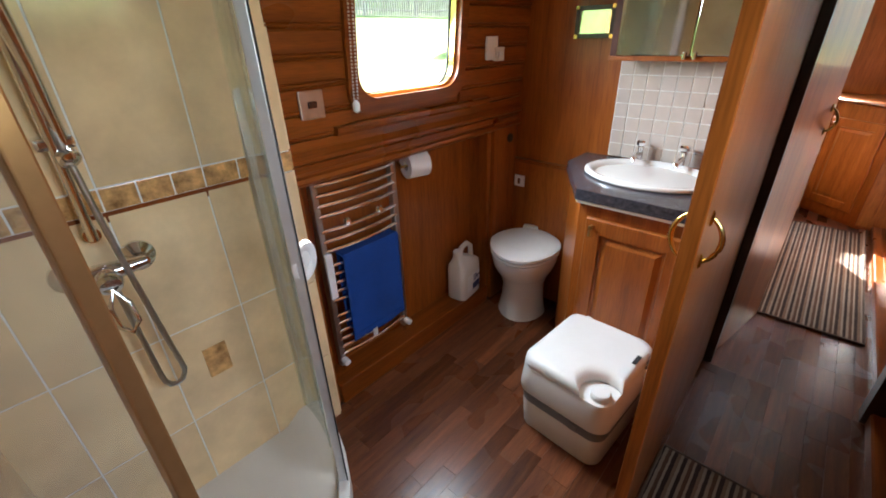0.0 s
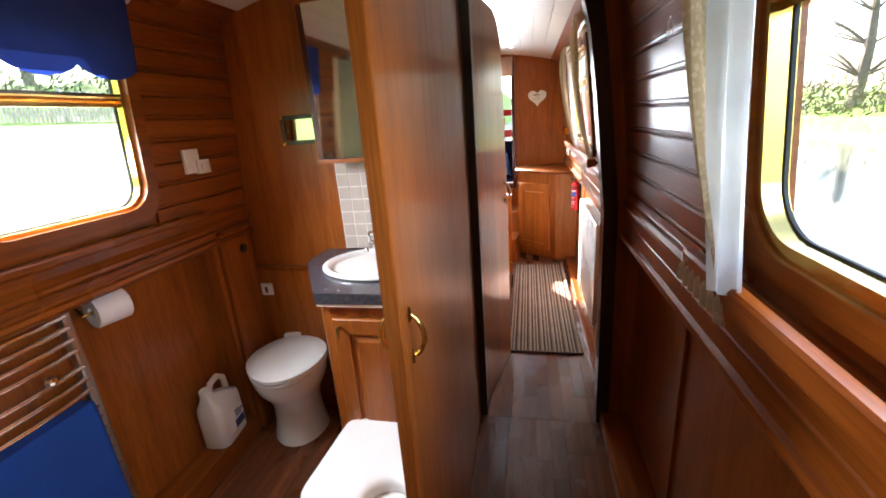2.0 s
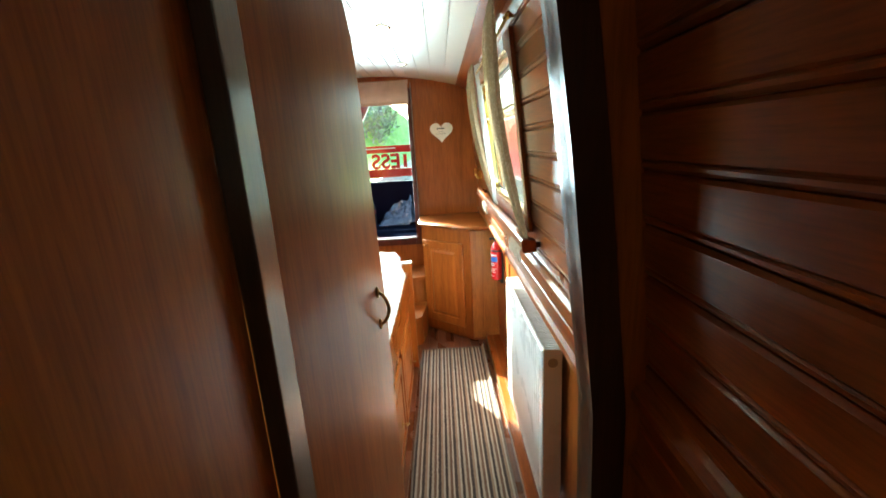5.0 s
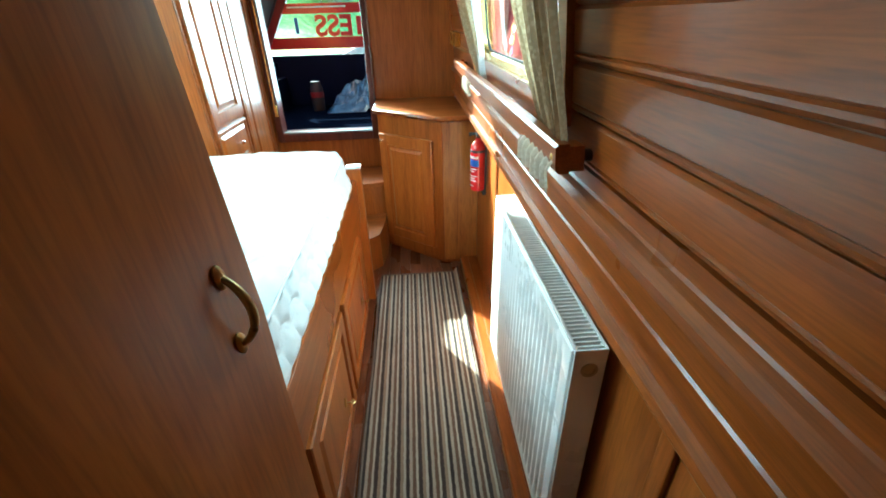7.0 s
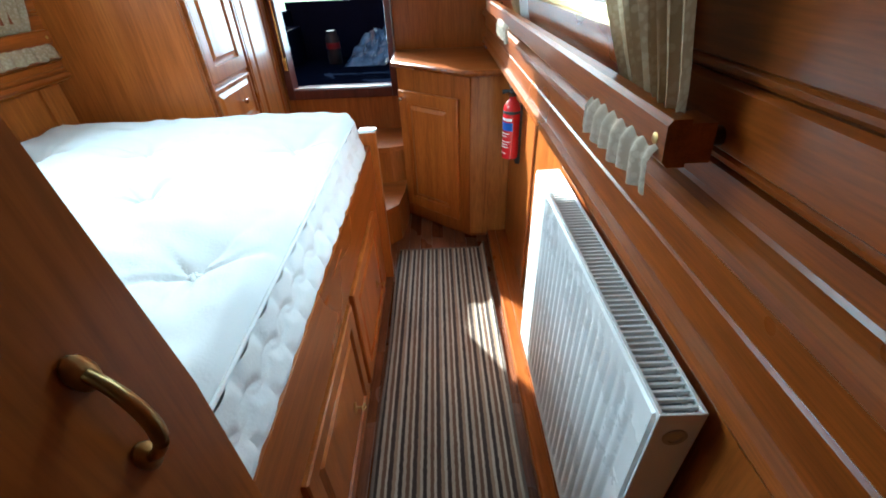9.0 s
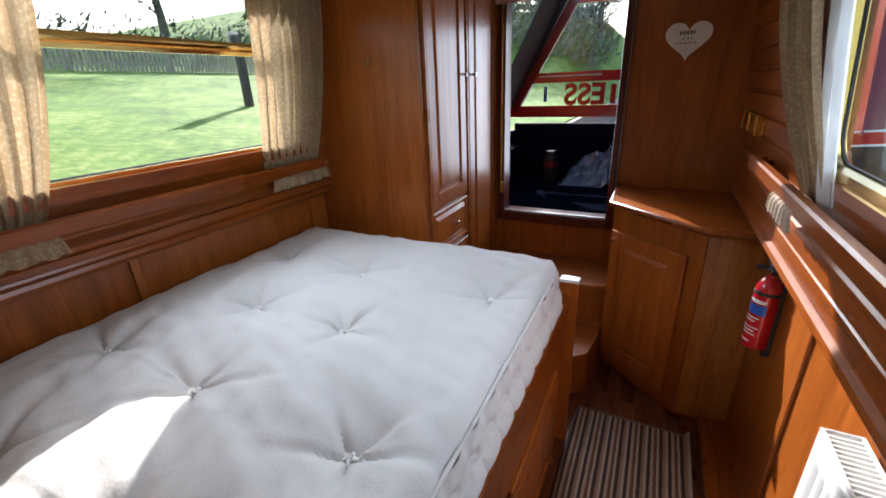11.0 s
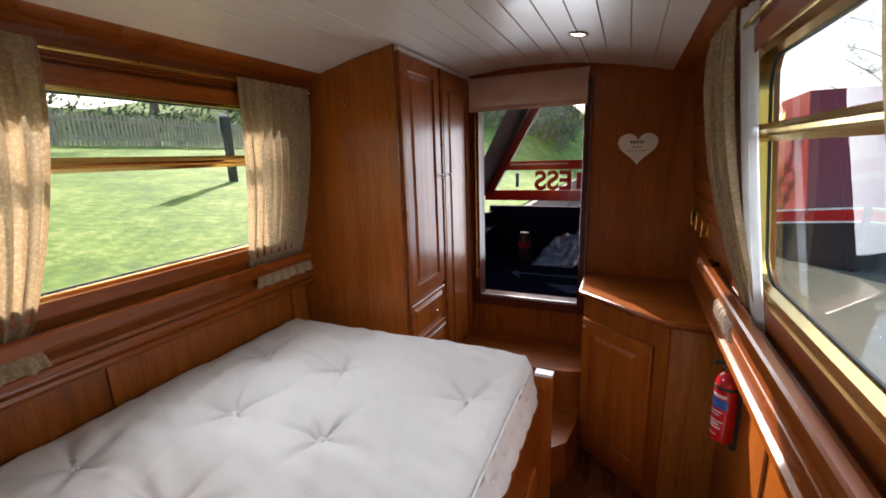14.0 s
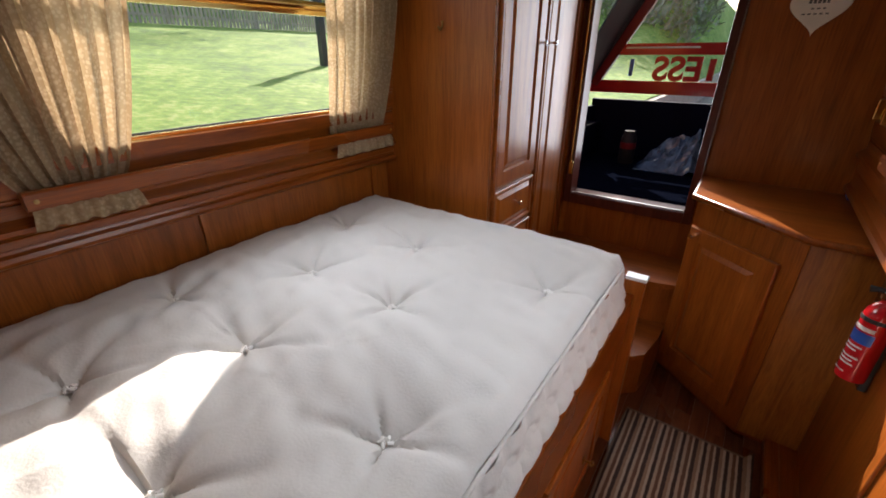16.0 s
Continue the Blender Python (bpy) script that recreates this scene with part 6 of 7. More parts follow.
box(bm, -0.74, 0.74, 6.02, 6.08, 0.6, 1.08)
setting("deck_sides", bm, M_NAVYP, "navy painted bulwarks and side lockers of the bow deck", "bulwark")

cc = thing("deck_canopy", (0.4, 5.2, 1.02), "black canvas deck canopy, its port side rolled half down", "canopy")
b = bmesh.new()
sweep(b, [(0.97, 1.0), (0.80, 1.25), (0.26, 2.14), (-0.20, 2.16), (-0.20, 2.175), (0.27, 2.155), (0.82, 1.26), (0.985, 1.0)], [lambda p: (p[0], 4.46, p[1]), lambda p: (p[0] * 0.98, 5.2, p[1]), lambda p: (p[0] * 0.90 if abs(p[0]) > 0.5 else p[0], 6.02, p[1])])
part("roof_sheet", b, M_BLACK, cc)
b = bmesh.new()
sweep(b, [(-0.97, 1.0), (-0.90, 1.43), (-0.89, 1.43), (-0.955, 1.0)], [lambda p: (p[0], 4.46, p[1]), lambda p: (p[0] * 0.985, 5.2, p[1]), lambda p: (p[0] * 0.86, 6.0, p[1])])
part("side_sheet", b, M_BLACK, cc)
# added flap, keeps low sun off the corner cupboard's top
b = bmesh.new()
sweep(b, [(-0.90, 1.06), (-0.34, 2.12), (-0.325, 2.12), (-0.885, 1.06)], [lambda p: (p[0], 5.52, p[1]), lambda p: (p[0] * 0.97, 5.99, p[1])])
part("rolled_flap", b, M_BLACK, cc, "black flap beside the board, added to block the sun")

cr = thing("cratch_board", (0, 6.05, 1.08), "red-framed glazed cratch board with painted letters", "cratch board")
def bar(name, pts, w, material, y0=6.03, y1=6.07, label=""):
    (x0, z0), (x1, z1) = pts
    d = Vector((x1 - x0, z1 - z0)).normalized()
    s = Vector((-d.y, d.x)) * w / 2
    bm = bmesh.new()
    sweep(bm, [(x0 + s.x, z0 + s.y), (x1 + s.x, z1 + s.y), (x1 - s.x, z1 - s.y), (x0 - s.x, z0 - s.y)], [lambda p: (p[0], y0, p[1]), lambda p: (p[0], y1, p[1])])
    return part(name, bm, material, cr, label)


bar("bottom_rail", ((-0.79, 1.185), (0.79, 1.185)), 0.10, M_RED)
bar("middle_rail", ((-0.60, 1.475), (0.60, 1.475)), 0.085, M_RED, 6.032, 6.068)
for s in (-1, 1):
    bar("raking_stile", ((s * 0.755, 1.20), (s * 0.24, 2.09)), 0.075, M_DKRED, 6.026, 6.074)
    bar("canopy_edge", ((s * 0.83, 1.20), (s * 0.32, 2.12)), 0.075, M_BLACK, 6.00, 6.06, "black canopy edge")
bar("top_rail", ((-0.28, 2.08), (0.28, 2.08)), 0.08, M_RED, 6.028, 6.072)
bar("white_line", ((-0.52, 1.487), (0.02, 1.487)), 0.012, M_WHITEP, 6.0285, 6.0315, "thin white line")
bm = bmesh.new()
poly(bm, [(-0.72, 6.05, 1.23), (0.72, 6.05, 1.23), (0.26, 6.05, 2.06), (-0.26, 6.05, 2.06)])
g = part("glass", bm, M_GLASS, cr)
g.visible_shadow = False
letters = bpy.data.curves.new("letters", "FONT")
letters.body = "ESS"
letters.size, letters.extrude, letters.space_character, letters.offset = 0.245, 0.002, 1.02, 0.008
tmp = bpy.data.objects.new("tmp", letters)
scene.collection.objects.link(tmp)
me = bpy.data.meshes.new_from_object(tmp.evaluated_get(bpy.context.evaluated_depsgraph_get()))
bpy.data.objects.remove(tmp)
bm = bmesh.new()
bm.from_mesh(me)
# seen from behind, so mirrored: E to the starboard side
for v in bm.verts:
    v.co = Vector((0.07 - v.co.x * 1.02, 6.044 - v.co.z, 1.247 + v.co.y))
part("painted_letters", bm, M_RED, cr, "red letters E S S seen mirrored from behind")
part("letter_bar", box(bmesh.new(), 0.105, 0.150, 6.041, 6.045, 1.247, 1.405), M_RED, cr)
part("leaf_ornament", prism(bmesh.new(), [(-0.475, 6.042), (-0.445, 6.042), (-0.445, 6.046), (-0.475, 6.046)], 1.27, 1.40), M_BLUEP, cr, "small painted sprig")
pot = thing("deck_pot", (-0.30, 5.72, 0.62), "dark jar with a red band on the bow deck", "jar")
part("jar", lathe(bmesh.new(), [(0.055, 0), (0.06, 0.01), (0.06, 0.20), (0.045, 0.23), (0.045, 0.26), (0, 0.262)], (-0.30, 5.70, 0.62), 20), M_BLACK, pot, "", True)
part("band", lathe(bmesh.new(), [(0.0605, 0.0), (0.0605, 0.05)], (-0.30, 5.70, 0.74), 20), M_DKRED, pot, "red band")
tp = thing("plastic_sheet", (0.1, 5.65, 0.62), "crumpled blue-grey plastic sheet over coiled gear on the deck", "tarpaulin")
bm = bmesh.new()
rows = []
for j in range(25):
    row = []
    for i in range(29):
        u, v = i / 28, j / 24
        x, y = -0.20 + 0.46 * u, 5.50 + 0.40 * v
        ridge = max(0.0, 1 - abs(v - 0.55 - 0.1 * math.sin(4 * u)) / 0.55)
        h_ = (0.06 + 0.30 * u ** 0.8) * ridge ** 0.7 * min(1, 6 * u) * min(1, 7 * (1 - u))
        crease = abs(noise.noise((x * 9 + y * 5, y * 13, 4))) + 0.5 * abs(noise.noise((x * 24, y * 21 + x * 9, 7)))
        row.append(bm.verts.new((x + 0.02 * noise.noise((x * 14, y * 14, 1)), y, 0.622 + h_ * (0.72 + 0.55 * crease))))
    rows.append(row)
for a, c in zip(rows, rows[1:]):
    for i in range(28):
        bm.faces.new((a[i], a[i + 1], c[i + 1], c[i]))
part("sheet", bm, M_TARP, tp)
# ---- outdoors ----
def grass_material():
    m, t, b = shader("meadow_grass")
    co = t.nodes.new("ShaderNodeTexCoord")
    n1 = put(t, "ShaderNodeTexNoise", Scale=0.9, Detail=7.0, Roughness=0.7)
    n2 = put(t, "ShaderNodeTexNoise", Scale=7.0, Detail=8.0, Roughness=0.75)
    for n_ in (n1, n2):
        t.links.new(co.outputs["Object"], n_.inputs["Vector"])
    mx = t.nodes.new("ShaderNodeMath"); mx.operation = "MULTIPLY_ADD"; mx.inputs[1].default_value = 0.45
    t.links.new(n1.outputs["Fac"], mx.inputs[0])
    h = t.nodes.new("ShaderNodeMath"); h.operation = "MULTIPLY"; h.inputs[1].default_value = 0.55
    t.links.new(n2.outputs["Fac"], h.inputs[0]); t.links.new(h.outputs[0], mx.inputs[2])
    r = ramp(t, [(0.38, (0.050, 0.105, 0.012)), (0.46, (0.115, 0.215, 0.022)), (0.53, (0.19, 0.31, 0.035)), (0.60, (0.34, 0.38, 0.11))])
    t.links.new(mx.outputs[0], r.inputs["Fac"])
    t.links.new(r.outputs["Color"], b.inputs["Base Color"])
    b.inputs["Roughness"].default_value = 0.9
    bp = put(t, "ShaderNodeBump", Strength=0.7, Distance=0.06)
    t.links.new(n2.outputs["Fac"], bp.inputs["Height"]); t.links.new(bp.outputs[0], b.inputs["Normal"])
    return m


M_GRASS = grass_material()
M_WATER = plain("canal_water", (0.16, 0.165, 0.13), 0.06, 0.0, 0.0, 0.2, 0.4, 0.25, 3.0)
M_BARK = plain("grey_bark", (0.13, 0.105, 0.085), 0.9, 0.0, 0.0, 0.3, 5.0)
M_TWIG = plain("bare_twigs", (0.16, 0.13, 0.11), 0.9, 0.0, 0.0, 0.3, 3.0)
M_NEEDLE = plain("dark_evergreen", (0.030, 0.055, 0.022), 0.9, 0.0, 0.0, 0.4, 2.0)
M_HEDGE = plain("grey_green_scrub", (0.085, 0.10, 0.050), 0.9, 0.0, 0.0, 0.4, 1.5)
M_REED = plain("brown_reeds", (0.13, 0.115, 0.08), 0.9, 0.0, 0.0, 0.4, 1.5)
M_BRAMBLE = plain("pale_winter_bramble", (0.27, 0.27, 0.19), 0.9, 0.0, 0.0, 0.5, 1.5)
M_PALE = plain("weathered_fence_wood", (0.40, 0.34, 0.27), 0.85, 0.0, 0.0, 0.3, 4.0)


def land(x, y):
    """Height of the ground: meadow to port, canal bed, far bank to starboard."""
    n_ = 0.12 * noise.noise((x * 0.15, y * 0.15, 0)) + 0.03 * noise.noise((x * 0.9, y * 0.9, 2))
    if x < -1.45:
        d = -1.45 - x
        hill = 4.5 * min(1.0, max(0.0, (y - 17) / 16)) ** 1.3 * min(1.0, d / 2.5)
        return 0.52 + n_ * min(1, d / 3) + min(d, 14.5) * 0.128 + (0.0 if d < 14.5 else min(d - 14.5, 6) * 0.30) + hill
    if x > 13:
        return 0.25 + n_ + min(x - 13, 25) * 0.06
    return -1.2


bm = bmesh.new()
gx = [-400, -200, -110, -70, -48, -36, -30] + [-26 + 1.0 * k for k in range(24)] + [-2.0, -1.5, -1.42, 1.5, 6, 12.9, 13.1, 15, 18, 22, 28, 36, 50, 80, 140, 400]
gy = [-400, -150, -70, -40, -25, -16] + [-12 + 1.2 * k for k in range(38)] + [38, 44, 52, 64, 80, 120, 200, 400]
rows = [[bm.verts.new((x, y, land(x, y))) for x in gx] for y in gy]
for a, c in zip(rows, rows[1:]):
    for i in range(len(gx) - 1):
        bm.faces.new((a[i], a[i + 1], c[i + 1], c[i]))
setting("ground", bm, M_GRASS, "bright green canal-side meadow rising to a bank", "grass", True)
bm = bmesh.new()
poly(bm, [(-1.46, -400, -0.22), (13.1, -400, -0.22), (13.1, 400, -0.22), (-1.46, 400, -0.22)])
setting("water", bm, M_WATER, "still brown-grey canal water", "water")
bm = bmesh.new()
box(bm, -1.75, -1.36, -40, 80, -0.6, 0.50, 0.02)
setting("pavement", bm, M_PALE, "stone canal edge", "kerb")

# paling fence on the meadow
fn = thing("paling_fence", (-15, 12, land(-15, 12)), "weathered wooden paling fence along the top of the meadow", "fence")
bm = bmesh.new()
y = -6.0
rnd = random.Random(4)
while y < 42:
    z = land(-15.2, y)
    hgt = 1.02 + rnd.uniform(-0.06, 0.04)
    box(bm, -15.22, -15.19, y, y + 0.075, z - 0.05, z + hgt)
    y += 0.135
pal = part("palings", bm, M_PALE, fn)
tagged(pal, kind="stuff")
for zr in (0.25, 0.80):
    b = bmesh.new()
    tube(b, [(-15.25, k * 2.0 - 6, land(-15.2, k * 2.0 - 6) + zr) for k in range(25)], 0.045, 6)
    part("rail", b, M_PALE, fn)
for k in range(17):
    yy = -6 + 3 * k
    part("post", box(bmesh.new(), -15.34, -15.24, yy, yy + 0.1, land(-15.2, yy) - 0.1, land(-15.2, yy) + 1.1), M_PALE, fn)

SGX, SGY = -7.0, 8.2
sg = thing("sign_post", (SGX, SGY, land(SGX, SGY)), "black post with a pale board at the water's edge", "sign post")
zg = land(SGX, SGY)
part("post", box(bmesh.new(), SGX - 0.06, SGX + 0.06, SGY - 0.07, SGY + 0.07, zg - 0.1, zg + 1.30, 0.01), M_HULL, sg)
part("board", box(bmesh.new(), SGX - 0.10, SGX - 0.06, SGY - 0.11, SGY + 0.12, zg + 0.95, zg + 1.36, 0.01), M_STEEL, sg)


def bare_tree(x, y, h, seed, evergreen=False):
    rnd = random.Random(seed)
    z = land(x, y) if abs(x) > 1.5 else 0.0
    tr_ = thing("tree", (x, y, z), "bare winter tree with fine twigs" if not evergreen else "dark evergreen tree behind the meadow", "tree", "far trees")
    b = bmesh.new()
    tips = []
    p0 = Vector((x, y, z - 0.1))
    trunk = [p0 + Vector((0.12 * h * 0.1 * math.sin(k), 0.1 * h * 0.1 * math.cos(1.3 * k), h * k / 6)) for k in range(7)]
    tube(b, trunk, [0.035 * h * (1 - 0.14 * k) for k in range(7)], 7)
    for k in range(22):
        w = rnd.uniform(0.25, 0.97)
        s = trunk[int(w * 6)]
        a = rnd.uniform(0, 6.28)
        ln = h * rnd.uniform(0.18, 0.36) * (1.15 - 0.6 * w)
        e = s + Vector((math.cos(a) * ln, math.sin(a) * ln, ln * rnd.uniform(0.35, 0.9)))
        mid = (s + e) / 2 + Vector((0, 0, 0.06 * ln))
        tube(b, [s, mid, e], [0.012 * h * (1.1 - w), 0.007 * h * (1.1 - w), 0.003 * h], 5)
        tips += [mid, e]
    part("trunk", b, M_BARK, tr_)
    c = bmesh.new()
    for tip in tips:
        for k in range(26 if not evergreen else 34):
            d = Vector((rnd.gauss(0, 1), rnd.gauss(0, 1), rnd.gauss(0.35, 0.8))).normalized()
            ln = h * rnd.uniform(0.05, 0.13)
            q = tip + Vector((rnd.gauss(0, 1), rnd.gauss(0, 1), rnd.gauss(0, 1))) * h * 0.035
            s = d.cross(Vector((0.3, 0.5, 0.8))).normalized() * (0.0014 * h if not evergreen else 0.006 * h)
            poly(c, [q - s, q + s, q + d * ln])
    part("crown", c, M_TWIG if not evergreen else M_NEEDLE, tr_)


for x, y, h, sd, ev in ((-24, 8, 6, 1, False), (-27, 13, 7, 2, False), (-26, 19, 8, 3, True), (-23, 24, 7, 4, False), (-29, 28, 8, 5, True), (-25, 34, 7, 6, False), (-30, 3, 8, 7, False),
                        (-9, 40, 8, 8, False), (-3.4, 31, 5, 9, True), (-6.5, 36, 6, 19, False), (-7.5, 33, 8, 20, False), (6, 44, 10, 10, False), (14, 36, 9, 11, False), (17, 26, 9, 12, False), (17, 14, 8, 13, False), (18, 6, 9, 14, False), (16.5, 0, 7, 15, False), (18, -7, 9, 16, True), (16, -14, 8, 17, False), (20, 20, 10, 18, True)):
    bare_tree(x, y, h, sd, ev)


def scrub(x0, x1, y0, y1, hgt, n_, seed, label, material):
    rnd = random.Random(seed)
    b = bmesh.new()
    for k in range(n_):
        x, y = rnd.uniform(x0, x1), rnd.uniform(y0, y1)
        z = land(x, y) + hgt * rnd.random() ** 1.3 * (0.6 + 0.6 * noise.noise((x * 0.3, y * 0.3, 7)))
        d = Vector((rnd.gauss(0, 1), rnd.gauss(0, 1), rnd.gauss(0.5, 0.7))).normalized()
        s = d.cross(Vector((0.4, 0.3, 0.85))).normalized() * rnd.uniform(0.02, 0.08)
        poly(b, [Vector((x, y, z)) - s, Vector((x, y, z)) + s, Vector((x, y, z)) + d * rnd.uniform(0.25, 0.7)])
    single("scrub", b, material, label, "bushes", "", False, "stuff")


scrub(-22, -17, -8, 44, 1.3, 5000, 31, "rough scrub along the bank behind the fence", M_HEDGE)
scrub(-12, -2.6, 24, 36, 1.5, 7000, 33, "pale winter bramble on the slope beyond the meadow", M_BRAMBLE)
scrub(13.5, 18, -16, 36, 2.4, 6000, 32, "scrub and reeds along the far bank", M_REED)

# ---- moored narrowboat ahead ----
mb = thing("moored_narrowboat", (3.6, 13, -0.22), "moored narrowboat with dark red cabin, black hull and painted diamonds", "narrowboat")
bm = bmesh.new()
stations = [(9.5, 0.03, 0.72), (9.8, 0.34, 0.66), (10.3, 0.76, 0.56), (11.0, 1.0, 0.48), (12.5, 1.04, 0.46), (24, 1.04, 0.38)]
rings = [[bm.verts.new(p) for p in ((3.6 - w, y, -0.5), (3.6 - w * 1.02, y, zt), (3.6 + w * 1.02, y, zt), (3.6 + w, y, -0.5))] for y, w, zt in stations]
for a, c in zip(rings, rings[1:]):
    for i in range(3):
        bm.faces.new((a[i], a[i + 1], c[i + 1], c[i]))
bm.faces.new(rings[0]); bm.faces.new(rings[-1][::-1])
part("hull", bm, M_HULL, mb)
bm = bmesh.new()
bm2 = bmesh.new()
for (ya, wa, za), (yb, wb, zb) in zip(stations, stations[1:4]):
    for s in (-1, 1):
        poly(bm, [(3.6 + s * (wa * 1.02 + 0.012), ya, za - 0.20), (3.6 + s * (wb * 1.02 + 0.012), yb, zb - 0.20), (3.6 + s * (wb * 1.02 + 0.012), yb, zb - 0.03), (3.6 + s * (wa * 1.02 + 0.012), ya, za - 0.03)])
        for dz in (-0.225, -0.03):
            poly(bm2, [(3.6 + s * (wa * 1.02 + 0.014), ya, za + dz), (3.6 + s * (wb * 1.02 + 0.014), yb, zb + dz), (3.6 + s * (wb * 1.02 + 0.014), yb, zb + dz + 0.028), (3.6 + s * (wa * 1.02 + 0.014), ya, za + dz + 0.028)])
part("bow_panel", bm, M_RED, mb, "red bow panel")
part("bow_lines", bm2, M_WHITEP, mb, "white coach lines")
part("cabin", prism(bmesh.new(), [(2.7, 11.7), (4.5, 11.7), (4.5, 24), (2.7, 24)], 0.46, 2.1), M_DKRED, mb)
bm = bmesh.new()
sweep(bm, [(2.65, 0.4), (4.55, 0.4), (4.2, 2.35), (3.0, 2.35)], [lambda p: (p[0], 11.65, p[1]), lambda p: (3.6 + (p[0] - 3.6) * (0.55 if p[1] < 1 else 0.9), 9.95 + (0.0 if p[1] < 1 else 0.55), 0.55 + (p[1] - 0.4) * 0.95)])
part("cratch_cover", bm, M_DKRED, mb, "dark red cratch cover")
for r_ in range(7):
    for c_ in range(2):
        y, z = 11.10 - 0.20 * c_, 0.72 + 0.22 * r_
        mt = (M_RED, M_WHITEP, M_BLUEP, M_YELLOW)[(r_ + 2 * c_ + r_ // 2) % 4]
        xo = 2.78 + 0.22 * (z - 0.45) / 1.85 - 0.10
        b = bmesh.new()
        poly(b, [(xo, y - 0.10, z), (xo - 0.02, y, z - 0.11), (xo, y + 0.10, z), (xo + 0.02, y, z + 0.11)])
        part("diamond", b, mt, mb)

# ---- pieces: boards, planks, tiles ----
def board_run(side, y0, y1):
    at = on_side(side)
    wins = [w for w in WINDOWS if w[0] == side]
    pitch = (BOARD_TOP - BOARD_LOW) / 10
    for k in range(10):
        z0, z1 = BOARD_LOW + pitch * k, BOARD_LOW + pitch * (k + 1)
        spans = [(y0, y1)]
        for _, wa, wb, wz0, wz1 in wins:
            if z1 > wz0 - 0.045 and z0 < wz1 + 0.045:
                cut = []
                for a, c in spans:
                    if wb + 0.045 <= a or wa - 0.045 >= c:
                        cut.append((a, c))
                    else:
                        cut += [(a, wa - 0.045)] if wa - 0.045 > a else []
                        cut += [(wb + 0.045, c)] if wb + 0.045 < c else []
                spans = cut
        for a, c in spans:
            sec = [(z0 + 0.001, 0.0), (z0 + 0.001, 0.006), (z0 + 0.006, 0.012), (z0 + 0.011, 0.0125), (z0 + 0.014, 0.009), (z0 + 0.017, 0.0125), (z1 - 0.006, 0.0125), (z1 - 0.001, 0.006), (z1 - 0.001, 0.0)]
            part("board", sweep(bmesh.new(), sec, [lambda p: at(a, p[0], p[1]), lambda p: at(c, p[0], p[1])]), M_BOARD, WALLS[side])


board_run(-1, 0.05, 1.40)
board_run(-1, 1.447, 3.50)
board_run(1, -1.2, 1.385)
board_run(1, 1.462, 4.36)

rnd = random.Random(11)
plank_mesh = {}


def planks(x0, x1, y0, y1, w=0.064):
    x = x0
    while x < x1 - 0.01:
        wx = min(w, x1 - x)
        y = y0 - rnd.uniform(0, 0.4)
        while y < y1:
            ln = rnd.choice((0.34, 0.42, 0.50, 0.58))
            a, c = max(y, y0), min(y + ln, y1)
            if c - a > 0.01:
                key = (round(wx, 4), round(c - a, 3))
                if key not in plank_mesh:
                    b = bmesh.new()
                    box(b, -wx / 2 + 0.0004, wx / 2 - 0.0004, -(c - a) / 2 + 0.0004, (c - a) / 2 - 0.0004, -0.012, 0.0)
                    me = bpy.data.meshes.new("plank")
                    b.to_mesh(me); b.free()
                    me.materials.append(M_PLANK)
                    plank_mesh[key] = me
                ob = new("plank", plank_mesh[key])
                ob.parent = floor
                ob.location = (x + wx / 2, (a + c) / 2, rnd.uniform(-0.0004, 0.0))
            y += ln
        x += w


planks(-0.87, 0.84, -0.30, 1.38, 0.0658)
planks(0.262, 0.845, 1.38, 4.10, 0.0648)
planks(-0.14, 0.84, -1.4, -0.30, 0.0980)

# shower tiles
tile_mesh = {}


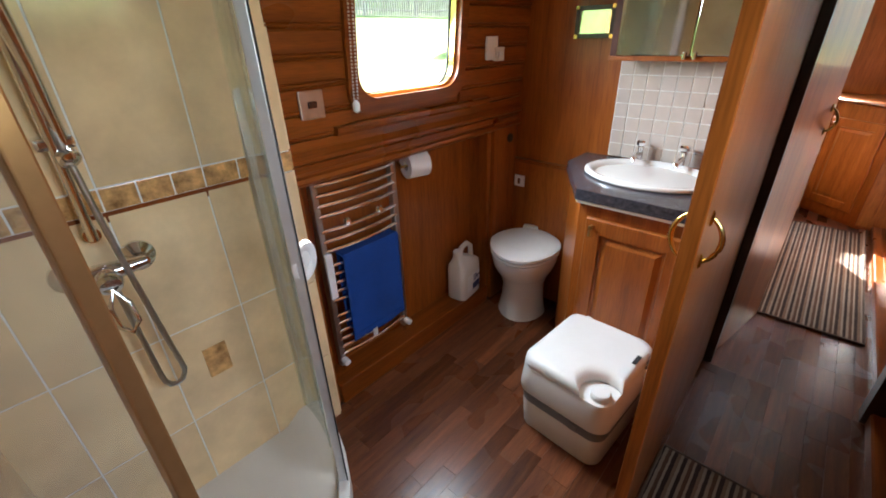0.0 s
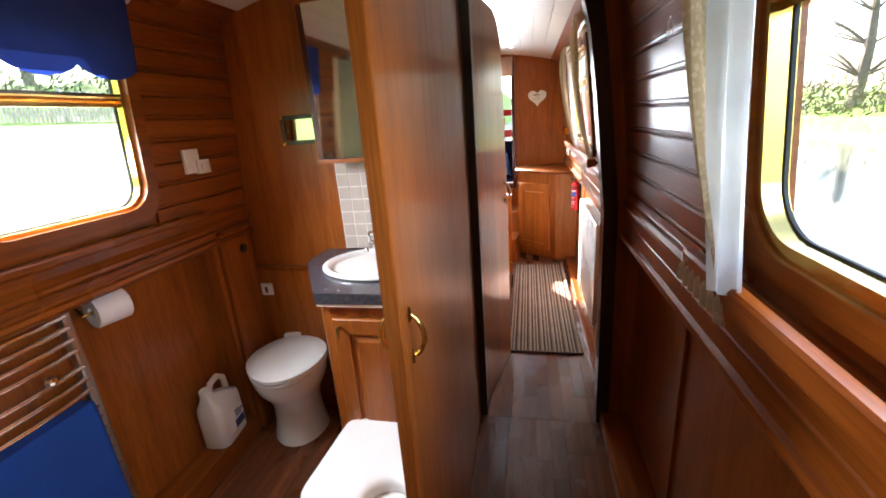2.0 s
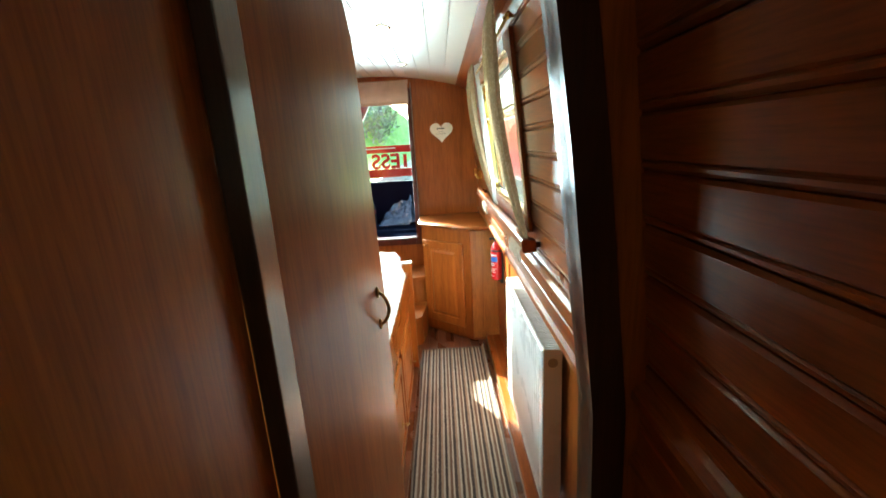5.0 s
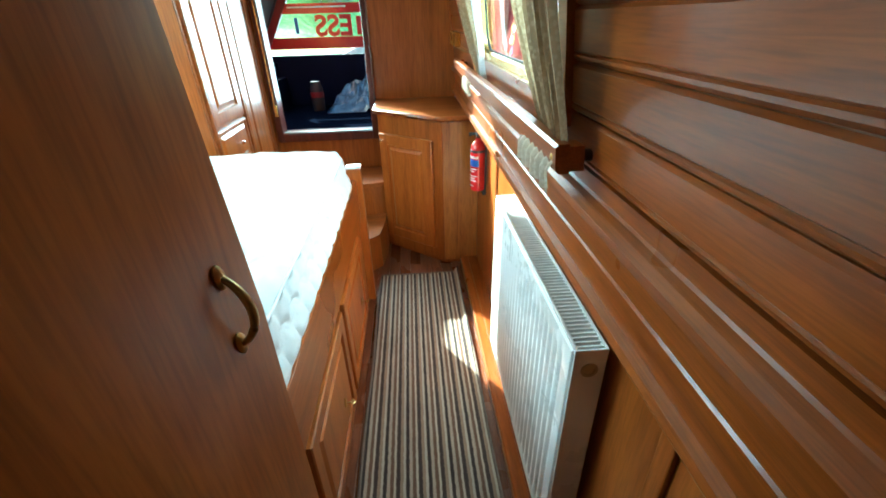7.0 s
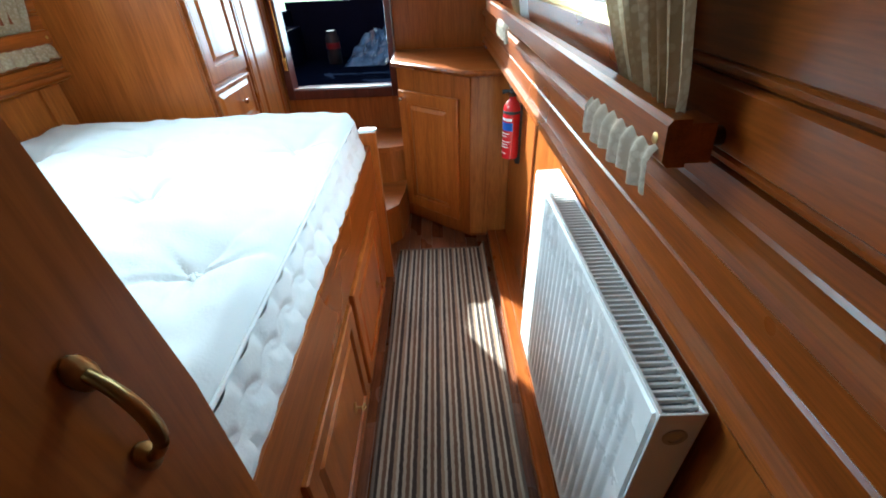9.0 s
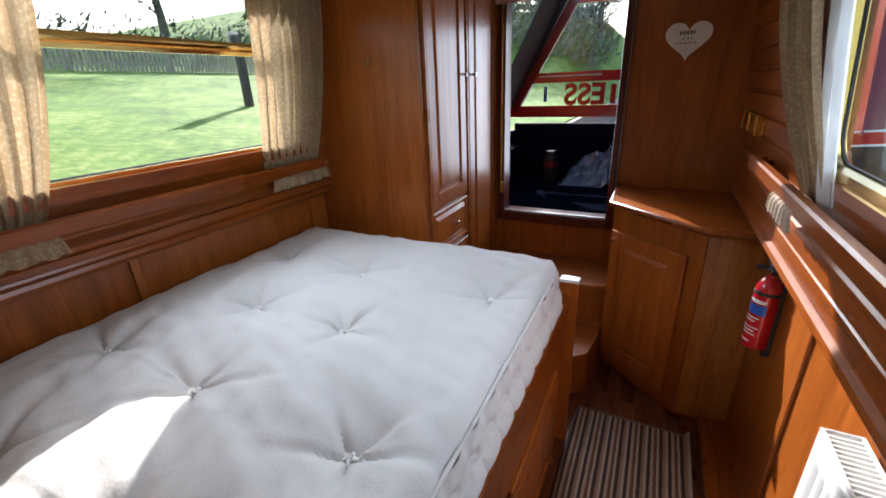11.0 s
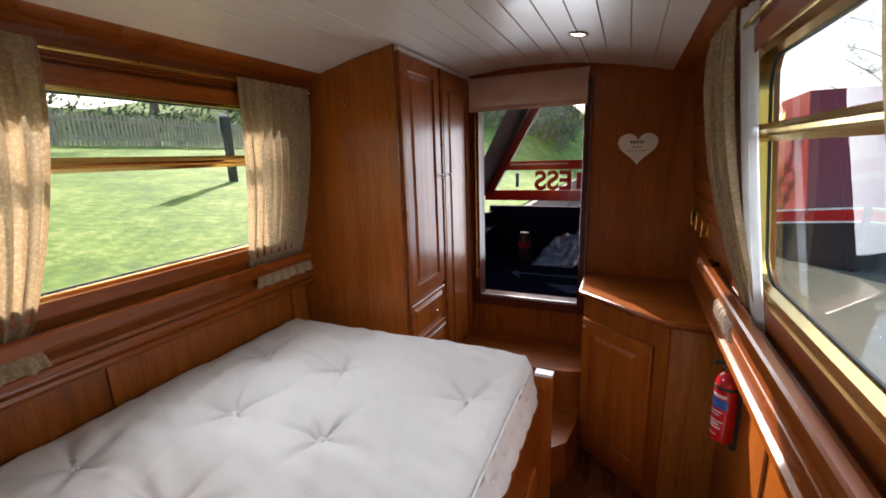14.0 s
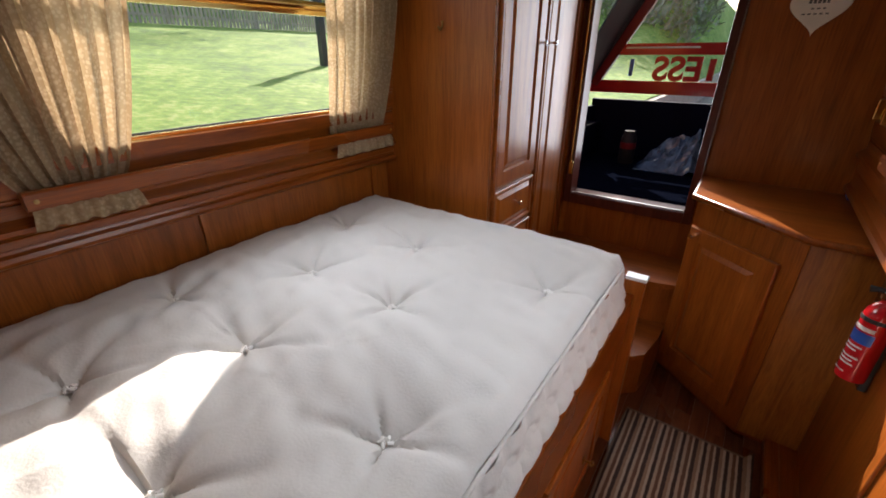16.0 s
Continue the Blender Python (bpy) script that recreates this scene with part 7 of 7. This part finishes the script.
def tile(w, h, material, parent, at_, turn_z=0.0, t=0.0085, g=0.0022):
    key = (round(w, 4), round(h, 4), material.name)
    if key not in tile_mesh:
        b = bmesh.new()
        box(b, 0, t, g, w - g, g, h - g, 0.0014)
        bmesh.ops.recalc_face_normals(b, faces=b.faces)
        me = bpy.data.meshes.new("tile")
        b.to_mesh(me); b.free()
        me.materials.append(material)
        tile_mesh[key] = me
    ob = new("tile", tile_mesh[key])
    ob.parent = parent
    ob.matrix_basis = Matrix.Translation(at_) @ Matrix.Rotation(turn_z, 4, "Z")
    return ob


for y, w in ((-0.86, 0.18), (-0.68, 0.25), (-0.43, 0.238), (-0.192, 0.19)):
    for z, h in ((-0.01, 0.341), (0.331, 0.334), (0.665, 0.402)):
        tile(w, h, M_TILE, tiled, (-0.906, y, z))
    for k in range(max(1, round(w / 0.08))):
        ww = w / max(1, round(w / 0.08))
        o = tile(ww, 0.062, M_TILEB, tiled, (0, y + k * ww, 1.067))
        o.matrix_basis = LEAN @ o.matrix_basis
    for z, h in ((1.129, 0.40), (1.529, 0.40)):
        o = tile(w, h, M_TILE, tiled, (0, y, z))
        o.matrix_basis = LEAN @ o.matrix_basis
dt = tile(0.075, 0.115, M_TILEB, tiled, (-0.9035, -0.345, 0.455), 0.0)
for z, h, mt in ((-0.01, 0.341, M_TILE), (0.331, 0.334, M_TILE), (0.665, 0.402, M_TILE), (1.067, 0.062, M_TILEB), (1.129, 0.40, M_TILE), (1.529, 0.40, M_TILE)):
    tile(0.135, h, mt, pier, (-0.845, 0.048, z), math.pi / 2)
    tile(0.135, h, mt, pier, (-0.98, 0.008, z), -math.pi / 2)
    tile(0.040, h, mt, pier, (-0.845, 0.008, z))

# mosaic splashback
bm = bmesh.new()
box(bm, -0.375, 0.196, 1.394, 1.402, 0.905, 1.318)
mosaic = setting("wall_splashback", bm, M_GROUT, "splashback of small beige mosaic tiles", "tiles")
p = 0.0585
for r_ in range(7):
    for c_ in range(10):
        x, z = -0.373 + p * c_, 0.906 + p * r_
        if x + p < 0.215:
            tile(min(p, 0.196 - x), p, M_MOSAIC, mosaic, (x, 1.394, z), -math.pi / 2, 0.003, 0.0024)
